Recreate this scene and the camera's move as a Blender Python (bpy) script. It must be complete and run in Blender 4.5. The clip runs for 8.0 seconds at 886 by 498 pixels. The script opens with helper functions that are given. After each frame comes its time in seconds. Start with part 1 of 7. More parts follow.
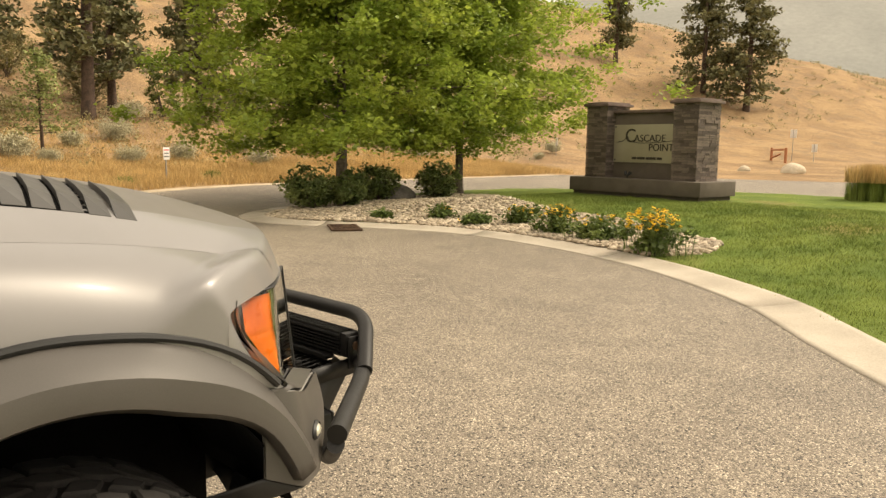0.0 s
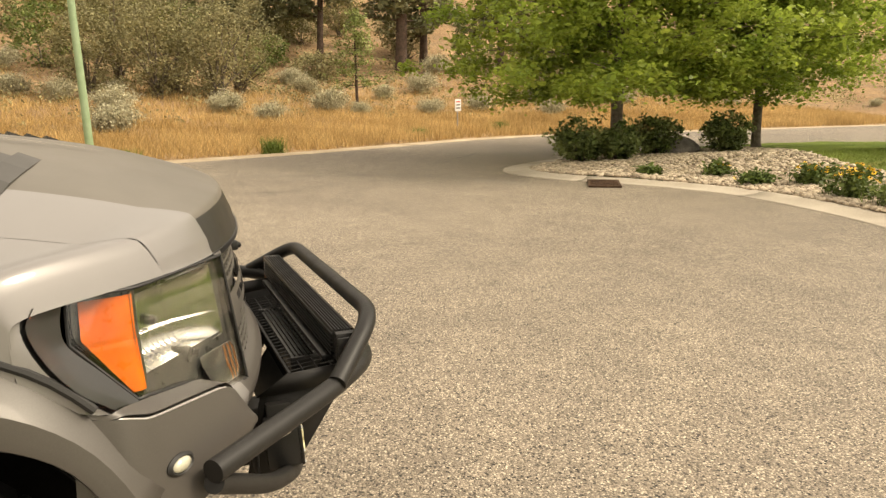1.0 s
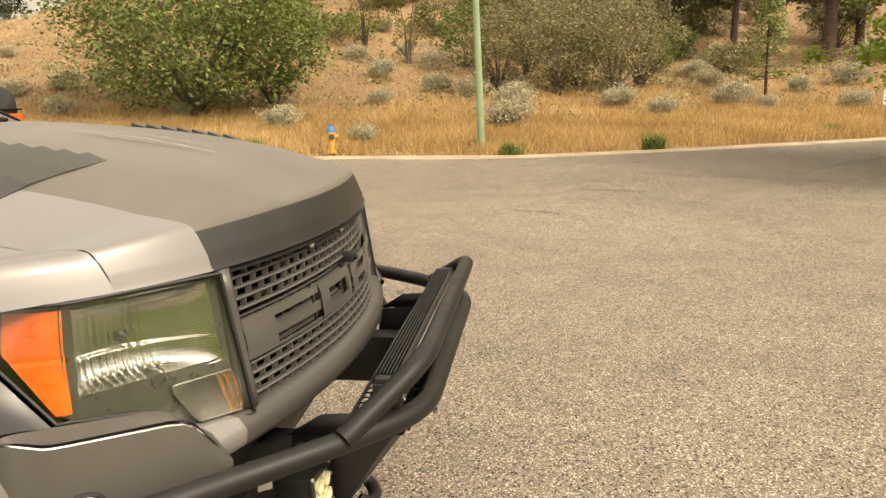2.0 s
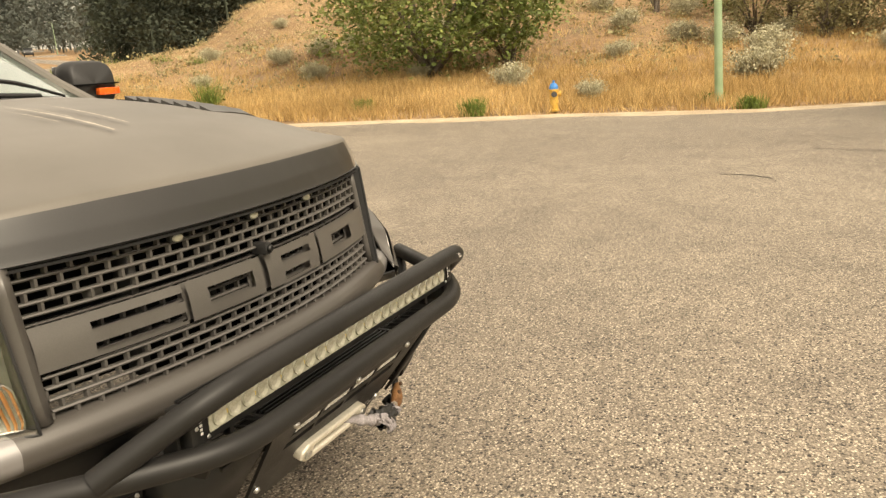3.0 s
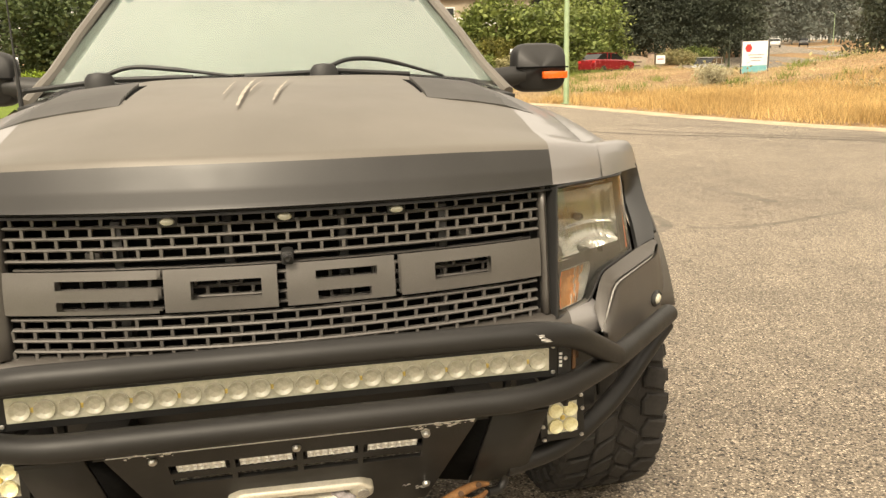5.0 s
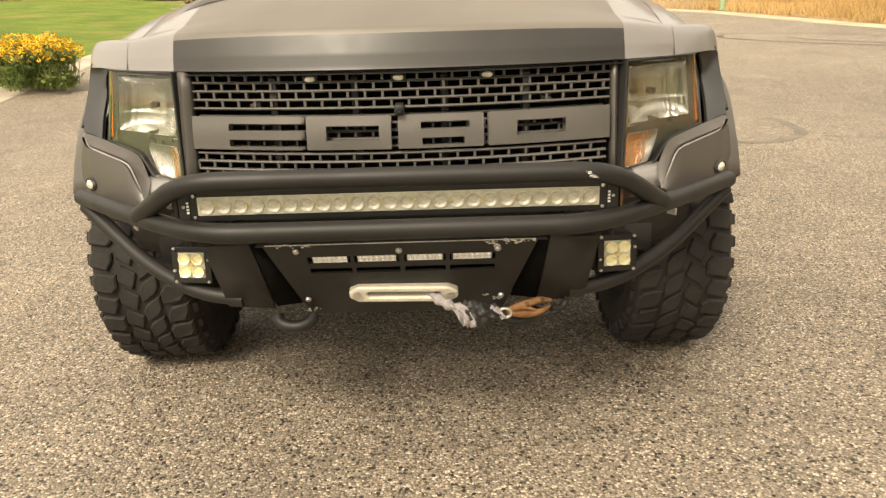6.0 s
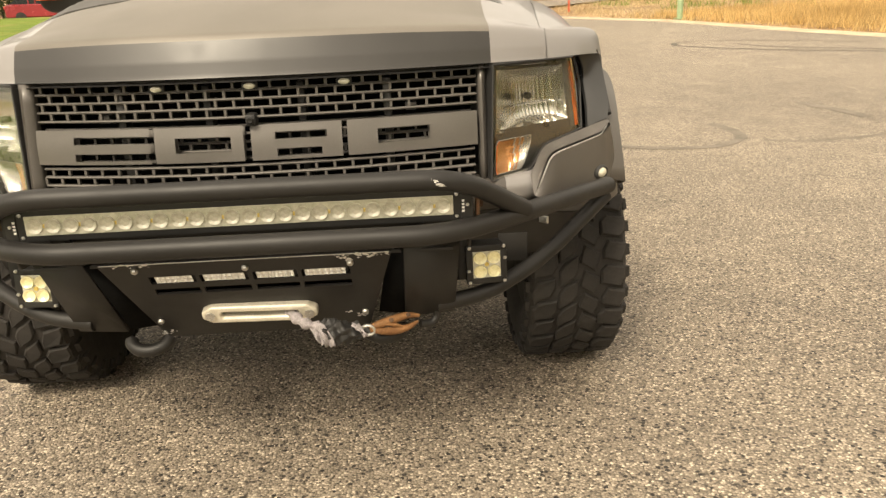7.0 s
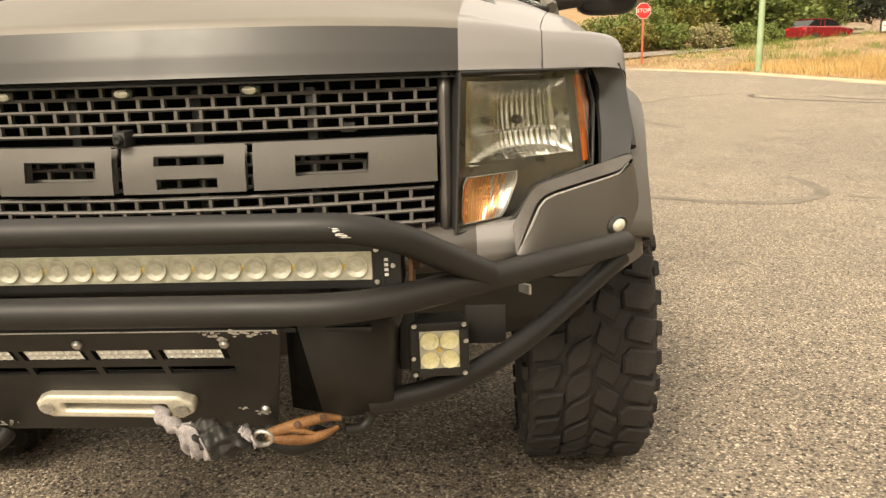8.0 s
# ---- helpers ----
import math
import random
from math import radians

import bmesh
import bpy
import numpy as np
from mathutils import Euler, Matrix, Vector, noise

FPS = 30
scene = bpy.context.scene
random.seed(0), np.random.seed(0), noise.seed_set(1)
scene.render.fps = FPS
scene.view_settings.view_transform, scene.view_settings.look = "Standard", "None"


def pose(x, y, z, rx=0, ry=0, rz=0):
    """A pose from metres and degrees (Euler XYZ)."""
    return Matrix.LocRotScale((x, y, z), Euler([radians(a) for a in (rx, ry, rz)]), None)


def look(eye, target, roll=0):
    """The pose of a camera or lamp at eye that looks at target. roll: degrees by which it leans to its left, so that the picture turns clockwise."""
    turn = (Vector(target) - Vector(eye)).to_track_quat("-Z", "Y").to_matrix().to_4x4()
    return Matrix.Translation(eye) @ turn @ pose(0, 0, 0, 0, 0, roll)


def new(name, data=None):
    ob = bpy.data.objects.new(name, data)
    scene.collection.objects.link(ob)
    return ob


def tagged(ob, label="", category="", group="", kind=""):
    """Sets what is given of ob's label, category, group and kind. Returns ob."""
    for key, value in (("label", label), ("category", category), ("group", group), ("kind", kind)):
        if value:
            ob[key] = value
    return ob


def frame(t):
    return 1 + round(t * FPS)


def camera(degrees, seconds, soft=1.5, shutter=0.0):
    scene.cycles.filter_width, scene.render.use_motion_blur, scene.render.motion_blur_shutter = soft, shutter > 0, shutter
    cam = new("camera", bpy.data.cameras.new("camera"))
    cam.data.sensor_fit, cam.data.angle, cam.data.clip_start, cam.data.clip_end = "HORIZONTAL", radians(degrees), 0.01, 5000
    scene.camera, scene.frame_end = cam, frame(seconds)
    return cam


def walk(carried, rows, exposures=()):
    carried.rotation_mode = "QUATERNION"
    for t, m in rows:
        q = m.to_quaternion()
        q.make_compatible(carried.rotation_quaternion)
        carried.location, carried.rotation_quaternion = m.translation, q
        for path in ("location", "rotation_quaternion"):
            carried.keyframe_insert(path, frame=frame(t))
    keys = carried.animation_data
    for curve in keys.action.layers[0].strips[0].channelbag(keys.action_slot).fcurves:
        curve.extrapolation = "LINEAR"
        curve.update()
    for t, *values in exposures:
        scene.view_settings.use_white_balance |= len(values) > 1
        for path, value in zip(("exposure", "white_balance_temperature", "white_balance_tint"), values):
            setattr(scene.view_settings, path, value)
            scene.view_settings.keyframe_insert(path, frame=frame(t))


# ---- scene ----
cam = camera(60.2, 8.0, soft=1.4)
PATH = [
    (0, (-2.335, 1.240, 1.456), (-0.945, -0.174, 1.186), 0.7),
    (0.2, (-2.39, 1.045, 1.459), (-0.857, -0.204, 1.169), 0.3),
    (0.5, (-2.425, 0.765, 1.464), (-0.76, -0.284, 1.1), 0.0),
    (0.8, (-2.404, 0.415, 1.49), (-0.644, -0.435, 1.066), 0.1),
    (1, (-2.367, 0.293, 1.486), (-0.558, -0.463, 1.085), -0.3),
    (1.2, (-2.325, 0.119, 1.504), (-0.448, -0.43, 1.088), -0.1),
    (1.5, (-2.268, -0.152, 1.48), (-0.318, -0.357, 1.092), -0.7),
    (1.8, (-2.136, -0.413, 1.476), (-0.179, -0.278, 1.082), -1.0),
    (2, (-2.044, -0.53, 1.478), (-0.102, -0.277, 1.076), -1.2),
    (2.2, (-1.945, -0.661, 1.492), (-0.03, -0.26, 1.087), -1.0),
    (3.3, (-1.171, -1.336, 1.414), (0.477, -0.311, 0.931), -5.8),
    (3.5, (-1.004, -1.398, 1.397), (0.577, -0.263, 0.935), -6.6),
    (4, (-0.636, -1.522, 1.396), (0.619, -0.023, 0.975), -4.6),
    (4.2, (-0.485, -1.526, 1.387), (0.609, 0.093, 0.96), -4.4),
    (5.3, (0.075, -1.64, 1.345), (0.273, 0.302, 0.909), -0.4),
    (5.5, (0.069, -1.742, 1.319), (0.203, 0.192, 0.826), -0.2),
    (6, (0.098, -2.018, 1.309), (0.104, -0.119, 0.683), -1.6),
    (6.5, (0.175, -2.038, 1.321), (0.238, -0.147, 0.671), -2.1),
    (7, (0.393, -1.938, 1.275), (0.464, -0.031, 0.677), -2.4),
    (7.5, (0.611, -1.707, 1.284), (0.638, 0.224, 0.766), -1.4),
    (8, (0.658, -1.381, 1.145), (0.553, 0.561, 0.679), -1.8),
]
walk(cam, [(t, look(eye, target, roll)) for t, eye, target, roll in PATH],
     exposures=[(0, 0.81), (0.6, 0.91), (2.2, 0.91), (3.5, 0.97), (4.0, 0.95), (5.3, 1.11), (6.0, 1.09), (7.0, 1.10), (8.0, 1.16)])

# ---------------------------------------------------------------- light: smoke-veiled, almost shadowless afternoon sky
SUN_UP, SUN_TURN = 46.0, 207.0
world = bpy.data.worlds.new("smoky_sky")
scene.world = world
world.use_nodes = True
wn = world.node_tree
sky = wn.nodes.new("ShaderNodeTexSky")
sky.sky_type, sky.sun_disc = "NISHITA", False
sky.sun_elevation, sky.sun_rotation = radians(SUN_UP), radians(SUN_TURN)
sky.air_density, sky.dust_density, sky.ozone_density = 1.0, 6.0, 0.6
veil = wn.nodes.new("ShaderNodeMix")
veil.data_type, veil.inputs[0].default_value = "RGBA", 0.72
veil.inputs[7].default_value = (9.5, 8.05, 5.95, 1)
wn.links.new(sky.outputs["Color"], veil.inputs[6])
wn.links.new(veil.outputs[2], wn.nodes["Background"].inputs["Color"])
wn.nodes["Background"].inputs["Strength"].default_value = 0.108

sun = new("sun", bpy.data.lights.new("sun", "SUN"))
sun.data.energy, sun.data.angle, sun.data.color = 2.0, radians(16), (1.0, 0.87, 0.66)
sun.matrix_world = look((math.sin(radians(SUN_TURN)) * 50, math.cos(radians(SUN_TURN)) * 50, math.tan(radians(SUN_UP)) * 50), (0, 0, 0))

# ---------------------------------------------------------------- materials
def nodes_of(name):
    m = bpy.data.materials.new(name)
    m.use_nodes = True
    nt = m.node_tree
    return m, nt, nt.nodes["Principled BSDF"]


def noise_node(nt, scale, detail=4.0, rough=0.55, coord="Object"):
    tc = nt.nodes.new("ShaderNodeTexCoord")
    n = nt.nodes.new("ShaderNodeTexNoise")
    n.inputs["Scale"].default_value = scale
    n.inputs["Detail"].default_value = detail
    n.inputs["Roughness"].default_value = rough
    nt.links.new(tc.outputs[coord], n.inputs["Vector"])
    return n.outputs["Fac"]


def ramp_node(nt, fac, c1, c2, lo=0.35, hi=0.65):
    r = nt.nodes.new("ShaderNodeValToRGB")
    r.color_ramp.elements[0].position, r.color_ramp.elements[1].position = lo, hi
    r.color_ramp.elements[0].color, r.color_ramp.elements[1].color = (*c1, 1), (*c2, 1)
    nt.links.new(fac, r.inputs["Fac"])
    return r.outputs["Color"]


def mix_node(nt, a, b, fac, kind="MIX"):
    n = nt.nodes.new("ShaderNodeMix")
    n.data_type, n.blend_type = "RGBA", kind
    for sock, val in ((n.inputs[6], a), (n.inputs[7], b), (n.inputs[0], fac)):
        if isinstance(val, (tuple, float, int)):
            sock.default_value = (*val, 1) if isinstance(val, tuple) else val
        else:
            nt.links.new(val, sock)
    return n.outputs[2]


def bump_node(nt, bsdf, height, strength, dist):
    b = nt.nodes.new("ShaderNodeBump")
    b.inputs["Strength"].default_value, b.inputs["Distance"].default_value = strength, dist
    nt.links.new(height, b.inputs["Height"])
    nt.links.new(b.outputs["Normal"], bsdf.inputs["Normal"])


def surface(name, c1, c2, big=3.0, fine=60.0, rough=0.6, metal=0.0, bump=0.15, dist=0.002, vary=0.0, island=False, coat=0.0, rough_var=0.12, spec=0.5, speck=0.35):
    """A surface with stains at one scale and grain at another; vary: brightness spread from piece to piece."""
    m, nt, p = nodes_of(name)
    col = ramp_node(nt, noise_node(nt, big), c1, c2)
    grain = noise_node(nt, fine, 3.0, 0.7)
    g = ramp_node(nt, grain, (1 - speck,) * 3, (1 + speck * 0.6,) * 3, 0.3, 0.7)
    col = mix_node(nt, col, g, 1.0, "MULTIPLY")
    if vary:
        if island:
            src = nt.nodes.new("ShaderNodeNewGeometry").outputs["Random Per Island"]
        else:
            src = nt.nodes.new("ShaderNodeObjectInfo").outputs["Random"]
        col = mix_node(nt, col, ramp_node(nt, src, (1 - vary,) * 3, (1 + vary,) * 3, 0, 1), 1.0, "MULTIPLY")
    nt.links.new(col, p.inputs["Base Color"])
    p.inputs["Metallic"].default_value = metal
    p.inputs["Specular IOR Level"].default_value = spec
    p.inputs["Coat Weight"].default_value = coat
    p.inputs["Coat Roughness"].default_value = 0.08
    rr = nt.nodes.new("ShaderNodeMapRange")
    rr.inputs["To Min"].default_value, rr.inputs["To Max"].default_value = max(rough - rough_var, 0.02), min(rough + rough_var, 1)
    nt.links.new(noise_node(nt, big * 3), rr.inputs["Value"])
    nt.links.new(rr.outputs["Result"], p.inputs["Roughness"])
    if bump:
        bump_node(nt, p, grain, bump, dist)
    return m


def glass(name, tint, rough=0.0, ior=1.45):
    m, nt, p = nodes_of(name)
    p.inputs["Base Color"].default_value = (*tint, 1)
    p.inputs["Transmission Weight"].default_value = 1.0
    p.inputs["Roughness"].default_value = rough
    p.inputs["IOR"].default_value = ior
    return m


def asphalt():
    """Worn chip-seal: pale and dark stone chips of about a centimetre in a grey-brown binder."""
    m, nt, p = nodes_of("asphalt")
    tc = nt.nodes.new("ShaderNodeTexCoord")
    v = nt.nodes.new("ShaderNodeTexVoronoi")
    v.inputs["Scale"].default_value = 135.0
    nt.links.new(tc.outputs["Object"], v.inputs["Vector"])
    sep = nt.nodes.new("ShaderNodeSeparateColor")
    nt.links.new(v.outputs["Color"], sep.inputs["Color"])
    chips = nt.nodes.new("ShaderNodeValToRGB")
    e = chips.color_ramp.elements
    e[0].position, e[0].color = 0.0, (0.05, 0.043, 0.035, 1)
    e[1].position, e[1].color = 1.0, (0.72, 0.64, 0.52, 1)
    for pos, c in ((0.22, (0.205, 0.176, 0.140)), (0.62, (0.280, 0.241, 0.191)), (0.86, (0.40, 0.347, 0.277))):
        k = e.new(pos)
        k.color = (*c, 1)
    nt.links.new(sep.outputs[0], chips.inputs["Fac"])
    big = nt.nodes.new("ShaderNodeTexVoronoi")
    big.inputs["Scale"].default_value = 66.0
    nt.links.new(tc.outputs["Object"], big.inputs["Vector"])
    pick = nt.nodes.new("ShaderNodeSeparateColor")
    nt.links.new(big.outputs["Color"], pick.inputs["Color"])
    black = mix_node(nt, ramp_node(nt, pick.outputs[1], (1, 1, 1), (0, 0, 0), 0.125, 0.135), ramp_node(nt, big.outputs["Distance"], (1, 1, 1), (0, 0, 0), 0.42, 0.5), 1.0, "MULTIPLY")
    stones = mix_node(nt, chips.outputs["Color"], ramp_node(nt, pick.outputs[2], (0.018, 0.016, 0.014), (0.06, 0.05, 0.042), 0, 1), black)
    edge = ramp_node(nt, v.outputs["Distance"], (1.0, 1.0, 1.0), (0.48, 0.46, 0.43), 0.32, 0.80)
    col = mix_node(nt, stones, edge, 1.0, "MULTIPLY")
    col = mix_node(nt, col, ramp_node(nt, noise_node(nt, 0.22, 5), (0.86, 0.84, 0.82), (1.12, 1.10, 1.07)), 1.0, "MULTIPLY")
    col = mix_node(nt, col, ramp_node(nt, noise_node(nt, 2.2, 6), (0.88, 0.88, 0.88), (1.08, 1.08, 1.07)), 1.0, "MULTIPLY")
    nt.links.new(col, p.inputs["Base Color"])
    p.inputs["Roughness"].default_value = 0.72
    p.inputs["Specular IOR Level"].default_value = 0.5
    bump_node(nt, p, v.outputs["Distance"], 0.8, -0.004)
    return m


def leafy(name, c1, c2, big=0.8, vary=0.35, rough=0.55, trans=0.25):
    """Leaves: the tone shifts from leaf to leaf and from bough to bough, and some light comes through."""
    m, nt, p = nodes_of(name)
    col = ramp_node(nt, noise_node(nt, big), c1, c2)
    src = nt.nodes.new("ShaderNodeNewGeometry").outputs["Random Per Island"]
    col = mix_node(nt, col, ramp_node(nt, src, (1 - vary,) * 3, (1 + vary,) * 3, 0, 1), 1.0, "MULTIPLY")
    nt.links.new(col, p.inputs["Base Color"])
    p.inputs["Roughness"].default_value = rough
    p.inputs["Specular IOR Level"].default_value = 0.3
    t = nt.nodes.new("ShaderNodeBsdfTranslucent")
    nt.links.new(col, t.inputs["Color"])
    mx = nt.nodes.new("ShaderNodeMixShader")
    mx.inputs["Fac"].default_value = trans
    nt.links.new(p.outputs["BSDF"], mx.inputs[1])
    nt.links.new(t.outputs["BSDF"], mx.inputs[2])
    nt.links.new(mx.outputs["Shader"], nt.nodes["Material Output"].inputs["Surface"])
    return m


def dry_slope():
    """Straw-coloured hill grass with bare soil, greyer scrub patches and fine streaks."""
    m, nt, p = nodes_of("dry_slope")
    col = ramp_node(nt, noise_node(nt, 0.16, 6), (0.265, 0.178, 0.104), (0.405, 0.282, 0.158), 0.35, 0.62)
    col = mix_node(nt, col, (0.235, 0.180, 0.125), ramp_node(nt, noise_node(nt, 0.55, 6, 0.65), (0, 0, 0), (0.75, 0.75, 0.75), 0.5, 0.68))
    col = mix_node(nt, col, (0.13, 0.105, 0.07), ramp_node(nt, noise_node(nt, 1.7, 5, 0.7), (0, 0, 0), (0.7, 0.7, 0.7), 0.58, 0.74))
    col = mix_node(nt, col, ramp_node(nt, noise_node(nt, 5.0, 6, 0.85), (0.48, 0.47, 0.46), (1.35, 1.32, 1.25), 0.33, 0.67), 1.0, "MULTIPLY")
    nt.links.new(col, p.inputs["Base Color"])
    p.inputs["Roughness"].default_value = 0.95
    p.inputs["Specular IOR Level"].default_value = 0.1
    bump_node(nt, p, noise_node(nt, 6.0, 6, 0.75), 0.6, 0.12)
    return m


def lawn_grass():
    m, nt, p = nodes_of("lawn")
    col = ramp_node(nt, noise_node(nt, 0.9, 5), (0.115, 0.17, 0.028), (0.185, 0.24, 0.042))
    worn = ramp_node(nt, noise_node(nt, 0.33, 4), (0, 0, 0), (0.75, 0.75, 0.75), 0.57, 0.70)
    col = mix_node(nt, col, (0.33, 0.24, 0.10), worn)
    col = mix_node(nt, col, ramp_node(nt, noise_node(nt, 45.0, 4, 0.8), (0.6, 0.6, 0.6), (1.25, 1.25, 1.2), 0.3, 0.7), 1.0, "MULTIPLY")
    nt.links.new(col, p.inputs["Base Color"])
    p.inputs["Roughness"].default_value = 0.9
    p.inputs["Specular IOR Level"].default_value = 0.15
    bump_node(nt, p, noise_node(nt, 60.0, 4, 0.8), 0.8, 0.03)
    return m


ASPHALT = asphalt()
SLOPE = dry_slope()
LAWN = lawn_grass()
CONCRETE = surface("kerb_concrete", (0.35, 0.305, 0.24), (0.46, 0.405, 0.325), 1.2, 70, 0.85, bump=0.3, dist=0.002, speck=0.18)
SILVER = surface("silver_paint", (0.220, 0.210, 0.206), (0.245, 0.234, 0.229), 1.5, 900, 0.44, 0.28, 0.0, coat=0.40, speck=0.06, rough_var=0.05)
SATIN = surface("satin_grey_wrap", (0.138, 0.126, 0.108), (0.171, 0.156, 0.135), 2.0, 500, 0.48, 0.12, 0.03, dist=0.0005, speck=0.08, rough_var=0.06, spec=0.38)
VENT_GREY = surface("satin_vent_plastic", (0.050, 0.047, 0.043), (0.066, 0.062, 0.056), 2.0, 400, 0.42, 0.1, 0.03, dist=0.0004, speck=0.08)
FILLER = surface("satin_corner_trim", (0.024, 0.024, 0.024), (0.034, 0.033, 0.032), 3.0, 400, 0.30, 0.0, 0.02, dist=0.0003, coat=0.15, speck=0.08, rough_var=0.05)
# darker copy of the satin wrap: the steep nose's shade put into colour
NOSE_SHADE = surface("shaded_satin_wrap", (0.024, 0.0225, 0.021), (0.034, 0.032, 0.030), 2.5, 400, 0.42, 0.0, 0.03, dist=0.0004, speck=0.1)
FLARE_GREY = surface("satin_grey_plastic", (0.072, 0.065, 0.058), (0.092, 0.084, 0.075), 2.0, 350, 0.44, 0.15, 0.03, dist=0.0004, coat=0.05, speck=0.08, rough_var=0.06)
GRILLE_GREY = surface("grille_grey", (0.098, 0.091, 0.082), (0.125, 0.116, 0.106), 3.0, 400, 0.42, 0.2, 0.05, dist=0.0004, speck=0.12)
TRIM_BLACK = surface("black_plastic", (0.012, 0.012, 0.012), (0.022, 0.021, 0.02), 4.0, 300, 0.55, 0.0, 0.15, dist=0.0005, speck=0.25)
# pale colour of the panel added to brighten the windscreen
SCREEN_FILL = surface("screen_fill_panel", (0.155, 0.168, 0.160), (0.195, 0.208, 0.198), 1.2, 60, 0.5, 0.1, 0.1, speck=0.06)
# near-black for gaps and recesses, their shade put into the colour
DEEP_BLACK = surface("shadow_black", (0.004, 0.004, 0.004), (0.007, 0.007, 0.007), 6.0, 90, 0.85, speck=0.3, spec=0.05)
POWDER = surface("powder_coated_steel", (0.010, 0.0093, 0.0086), (0.0165, 0.0153, 0.0142), 4.0, 700, 0.50, 0.0, 0.35, dist=0.0005, speck=0.25, spec=0.38)
BAR_BLACK = surface("anodised_black", (0.015, 0.015, 0.015), (0.025, 0.024, 0.023), 5.0, 500, 0.38, 0.3, 0.05, dist=0.0003)
CHROME = surface("bright_reflector", (0.80, 0.80, 0.78), (0.90, 0.90, 0.88), 5.0, 200, 0.10, 1.0, 0.0, speck=0.05, rough_var=0.04)
LAMP_CHROME = surface("frosted_reflector", (0.50, 0.495, 0.475), (0.66, 0.655, 0.63), 9.0, 160, 0.20, 1.0, 0.05, dist=0.0005, speck=0.08, rough_var=0.08)
LAMP_BRIGHT = surface("clear_fluted_reflector", (0.27, 0.265, 0.25), (0.40, 0.39, 0.37), 9.0, 160, 0.2, 0.85, 0.05, dist=0.0005, speck=0.08)
STEEL = surface("bare_steel", (0.50, 0.49, 0.47), (0.66, 0.65, 0.62), 30.0, 300, 0.38, 0.9, 0.1, dist=0.0003)
ALLOY = surface("fairlead_alloy", (0.60, 0.56, 0.46), (0.70, 0.66, 0.56), 20.0, 200, 0.45, 0.35, 0.1, dist=0.0004, speck=0.12)
RUBBER = surface("tyre_rubber", (0.012, 0.0105, 0.009), (0.024, 0.0205, 0.0175), 9.0, 120, 0.82, 0.0, 0.3, dist=0.001, speck=0.3)
RUST = surface("rusty_hook", (0.14, 0.062, 0.02), (0.26, 0.13, 0.048), 30.0, 220, 0.65, 0.2, 0.4, dist=0.001)
ROPE = surface("grey_rope", (0.24, 0.22, 0.22), (0.36, 0.33, 0.34), 60.0, 400, 0.9, bump=0.5, dist=0.001)
SMOKED = glass("smoked_lens", (0.86, 0.86, 0.82))
WINDSCREEN = glass("windscreen_glass", (0.75, 0.82, 0.78))
SIDE_GLASS = surface("tinted_side_glass", (0.012, 0.014, 0.014), (0.016, 0.018, 0.018), 1.0, 50, 0.04, 0.0, 0.0, rough_var=0.01, speck=0.02)
AMBER = surface("amber_reflector", (0.50, 0.088, 0.003), (0.67, 0.140, 0.005), 12.0, 160, 0.30, 0.0, 0.1, dist=0.0004, coat=0.1, speck=0.1)
# an amber bulb's reflection, as a colour for indicator flutes
PALE_AMBER = surface("pale_amber_bulb_reflection", (0.36, 0.14, 0.035), (0.50, 0.25, 0.10), 14.0, 160, 0.25, 0.5, 0.2, dist=0.0006, coat=0.2)
LED_CREAM = surface("led_optic", (0.50, 0.485, 0.38), (0.68, 0.66, 0.54), 60.0, 300, 0.16, 0.15, 0.1, dist=0.0004, coat=0.6, speck=0.12)
POD_CREAM = surface("pod_optic", (0.80, 0.74, 0.40), (0.92, 0.87, 0.55), 60.0, 300, 0.16, 0.1, 0.1, dist=0.0004, coat=0.6, speck=0.12)
LED_PHOS = surface("led_emitter", (0.60, 0.45, 0.10), (0.72, 0.56, 0.16), 80.0, 300, 0.3)
LED_WHITE = surface("led_strip_optic", (0.78, 0.80, 0.78), (0.94, 0.95, 0.93), 160.0, 420, 0.14, 0.5, 0.3, dist=0.0006)
ORANGE_LENS = surface("orange_lens", (0.70, 0.10, 0.01), (0.80, 0.14, 0.015), 20.0, 200, 0.25, coat=0.6, speck=0.05)
PAINT_CHIP = surface("chipped_edge", (0.55, 0.53, 0.50), (0.75, 0.73, 0.70), 200.0, 900, 0.5)
ROCK = surface("bed_stone", (0.36, 0.29, 0.205), (0.56, 0.475, 0.355), 5.0, 60, 0.85, bump=0.5, dist=0.01, vary=0.35)
ROCK_STUFF = surface("bed_stone_far", (0.36, 0.29, 0.205), (0.56, 0.475, 0.355), 5.0, 60, 0.85, bump=0.5, dist=0.01, vary=0.35, island=True)
LEDGE = surface("ledge_stone", (0.092, 0.072, 0.06), (0.18, 0.142, 0.115), 6.0, 70, 0.85, bump=0.6, dist=0.01, vary=0.45)
STUCCO = surface("brown_stucco", (0.095, 0.078, 0.06), (0.13, 0.105, 0.082), 2.0, 140, 0.9, bump=0.5, dist=0.003, speck=0.18)
STUCCO_DARK = surface("dark_stucco", (0.06, 0.048, 0.038), (0.08, 0.064, 0.05), 2.0, 140, 0.9, bump=0.5, dist=0.003, speck=0.18)
CAP = surface("slate_cap", (0.12, 0.085, 0.07), (0.18, 0.13, 0.11), 4.0, 60, 0.8, bump=0.4, dist=0.004)
SIGN_FACE = surface("sign_panel", (0.34, 0.31, 0.22), (0.39, 0.36, 0.26), 1.5, 90, 0.5, 0.2, 0.05, speck=0.08)
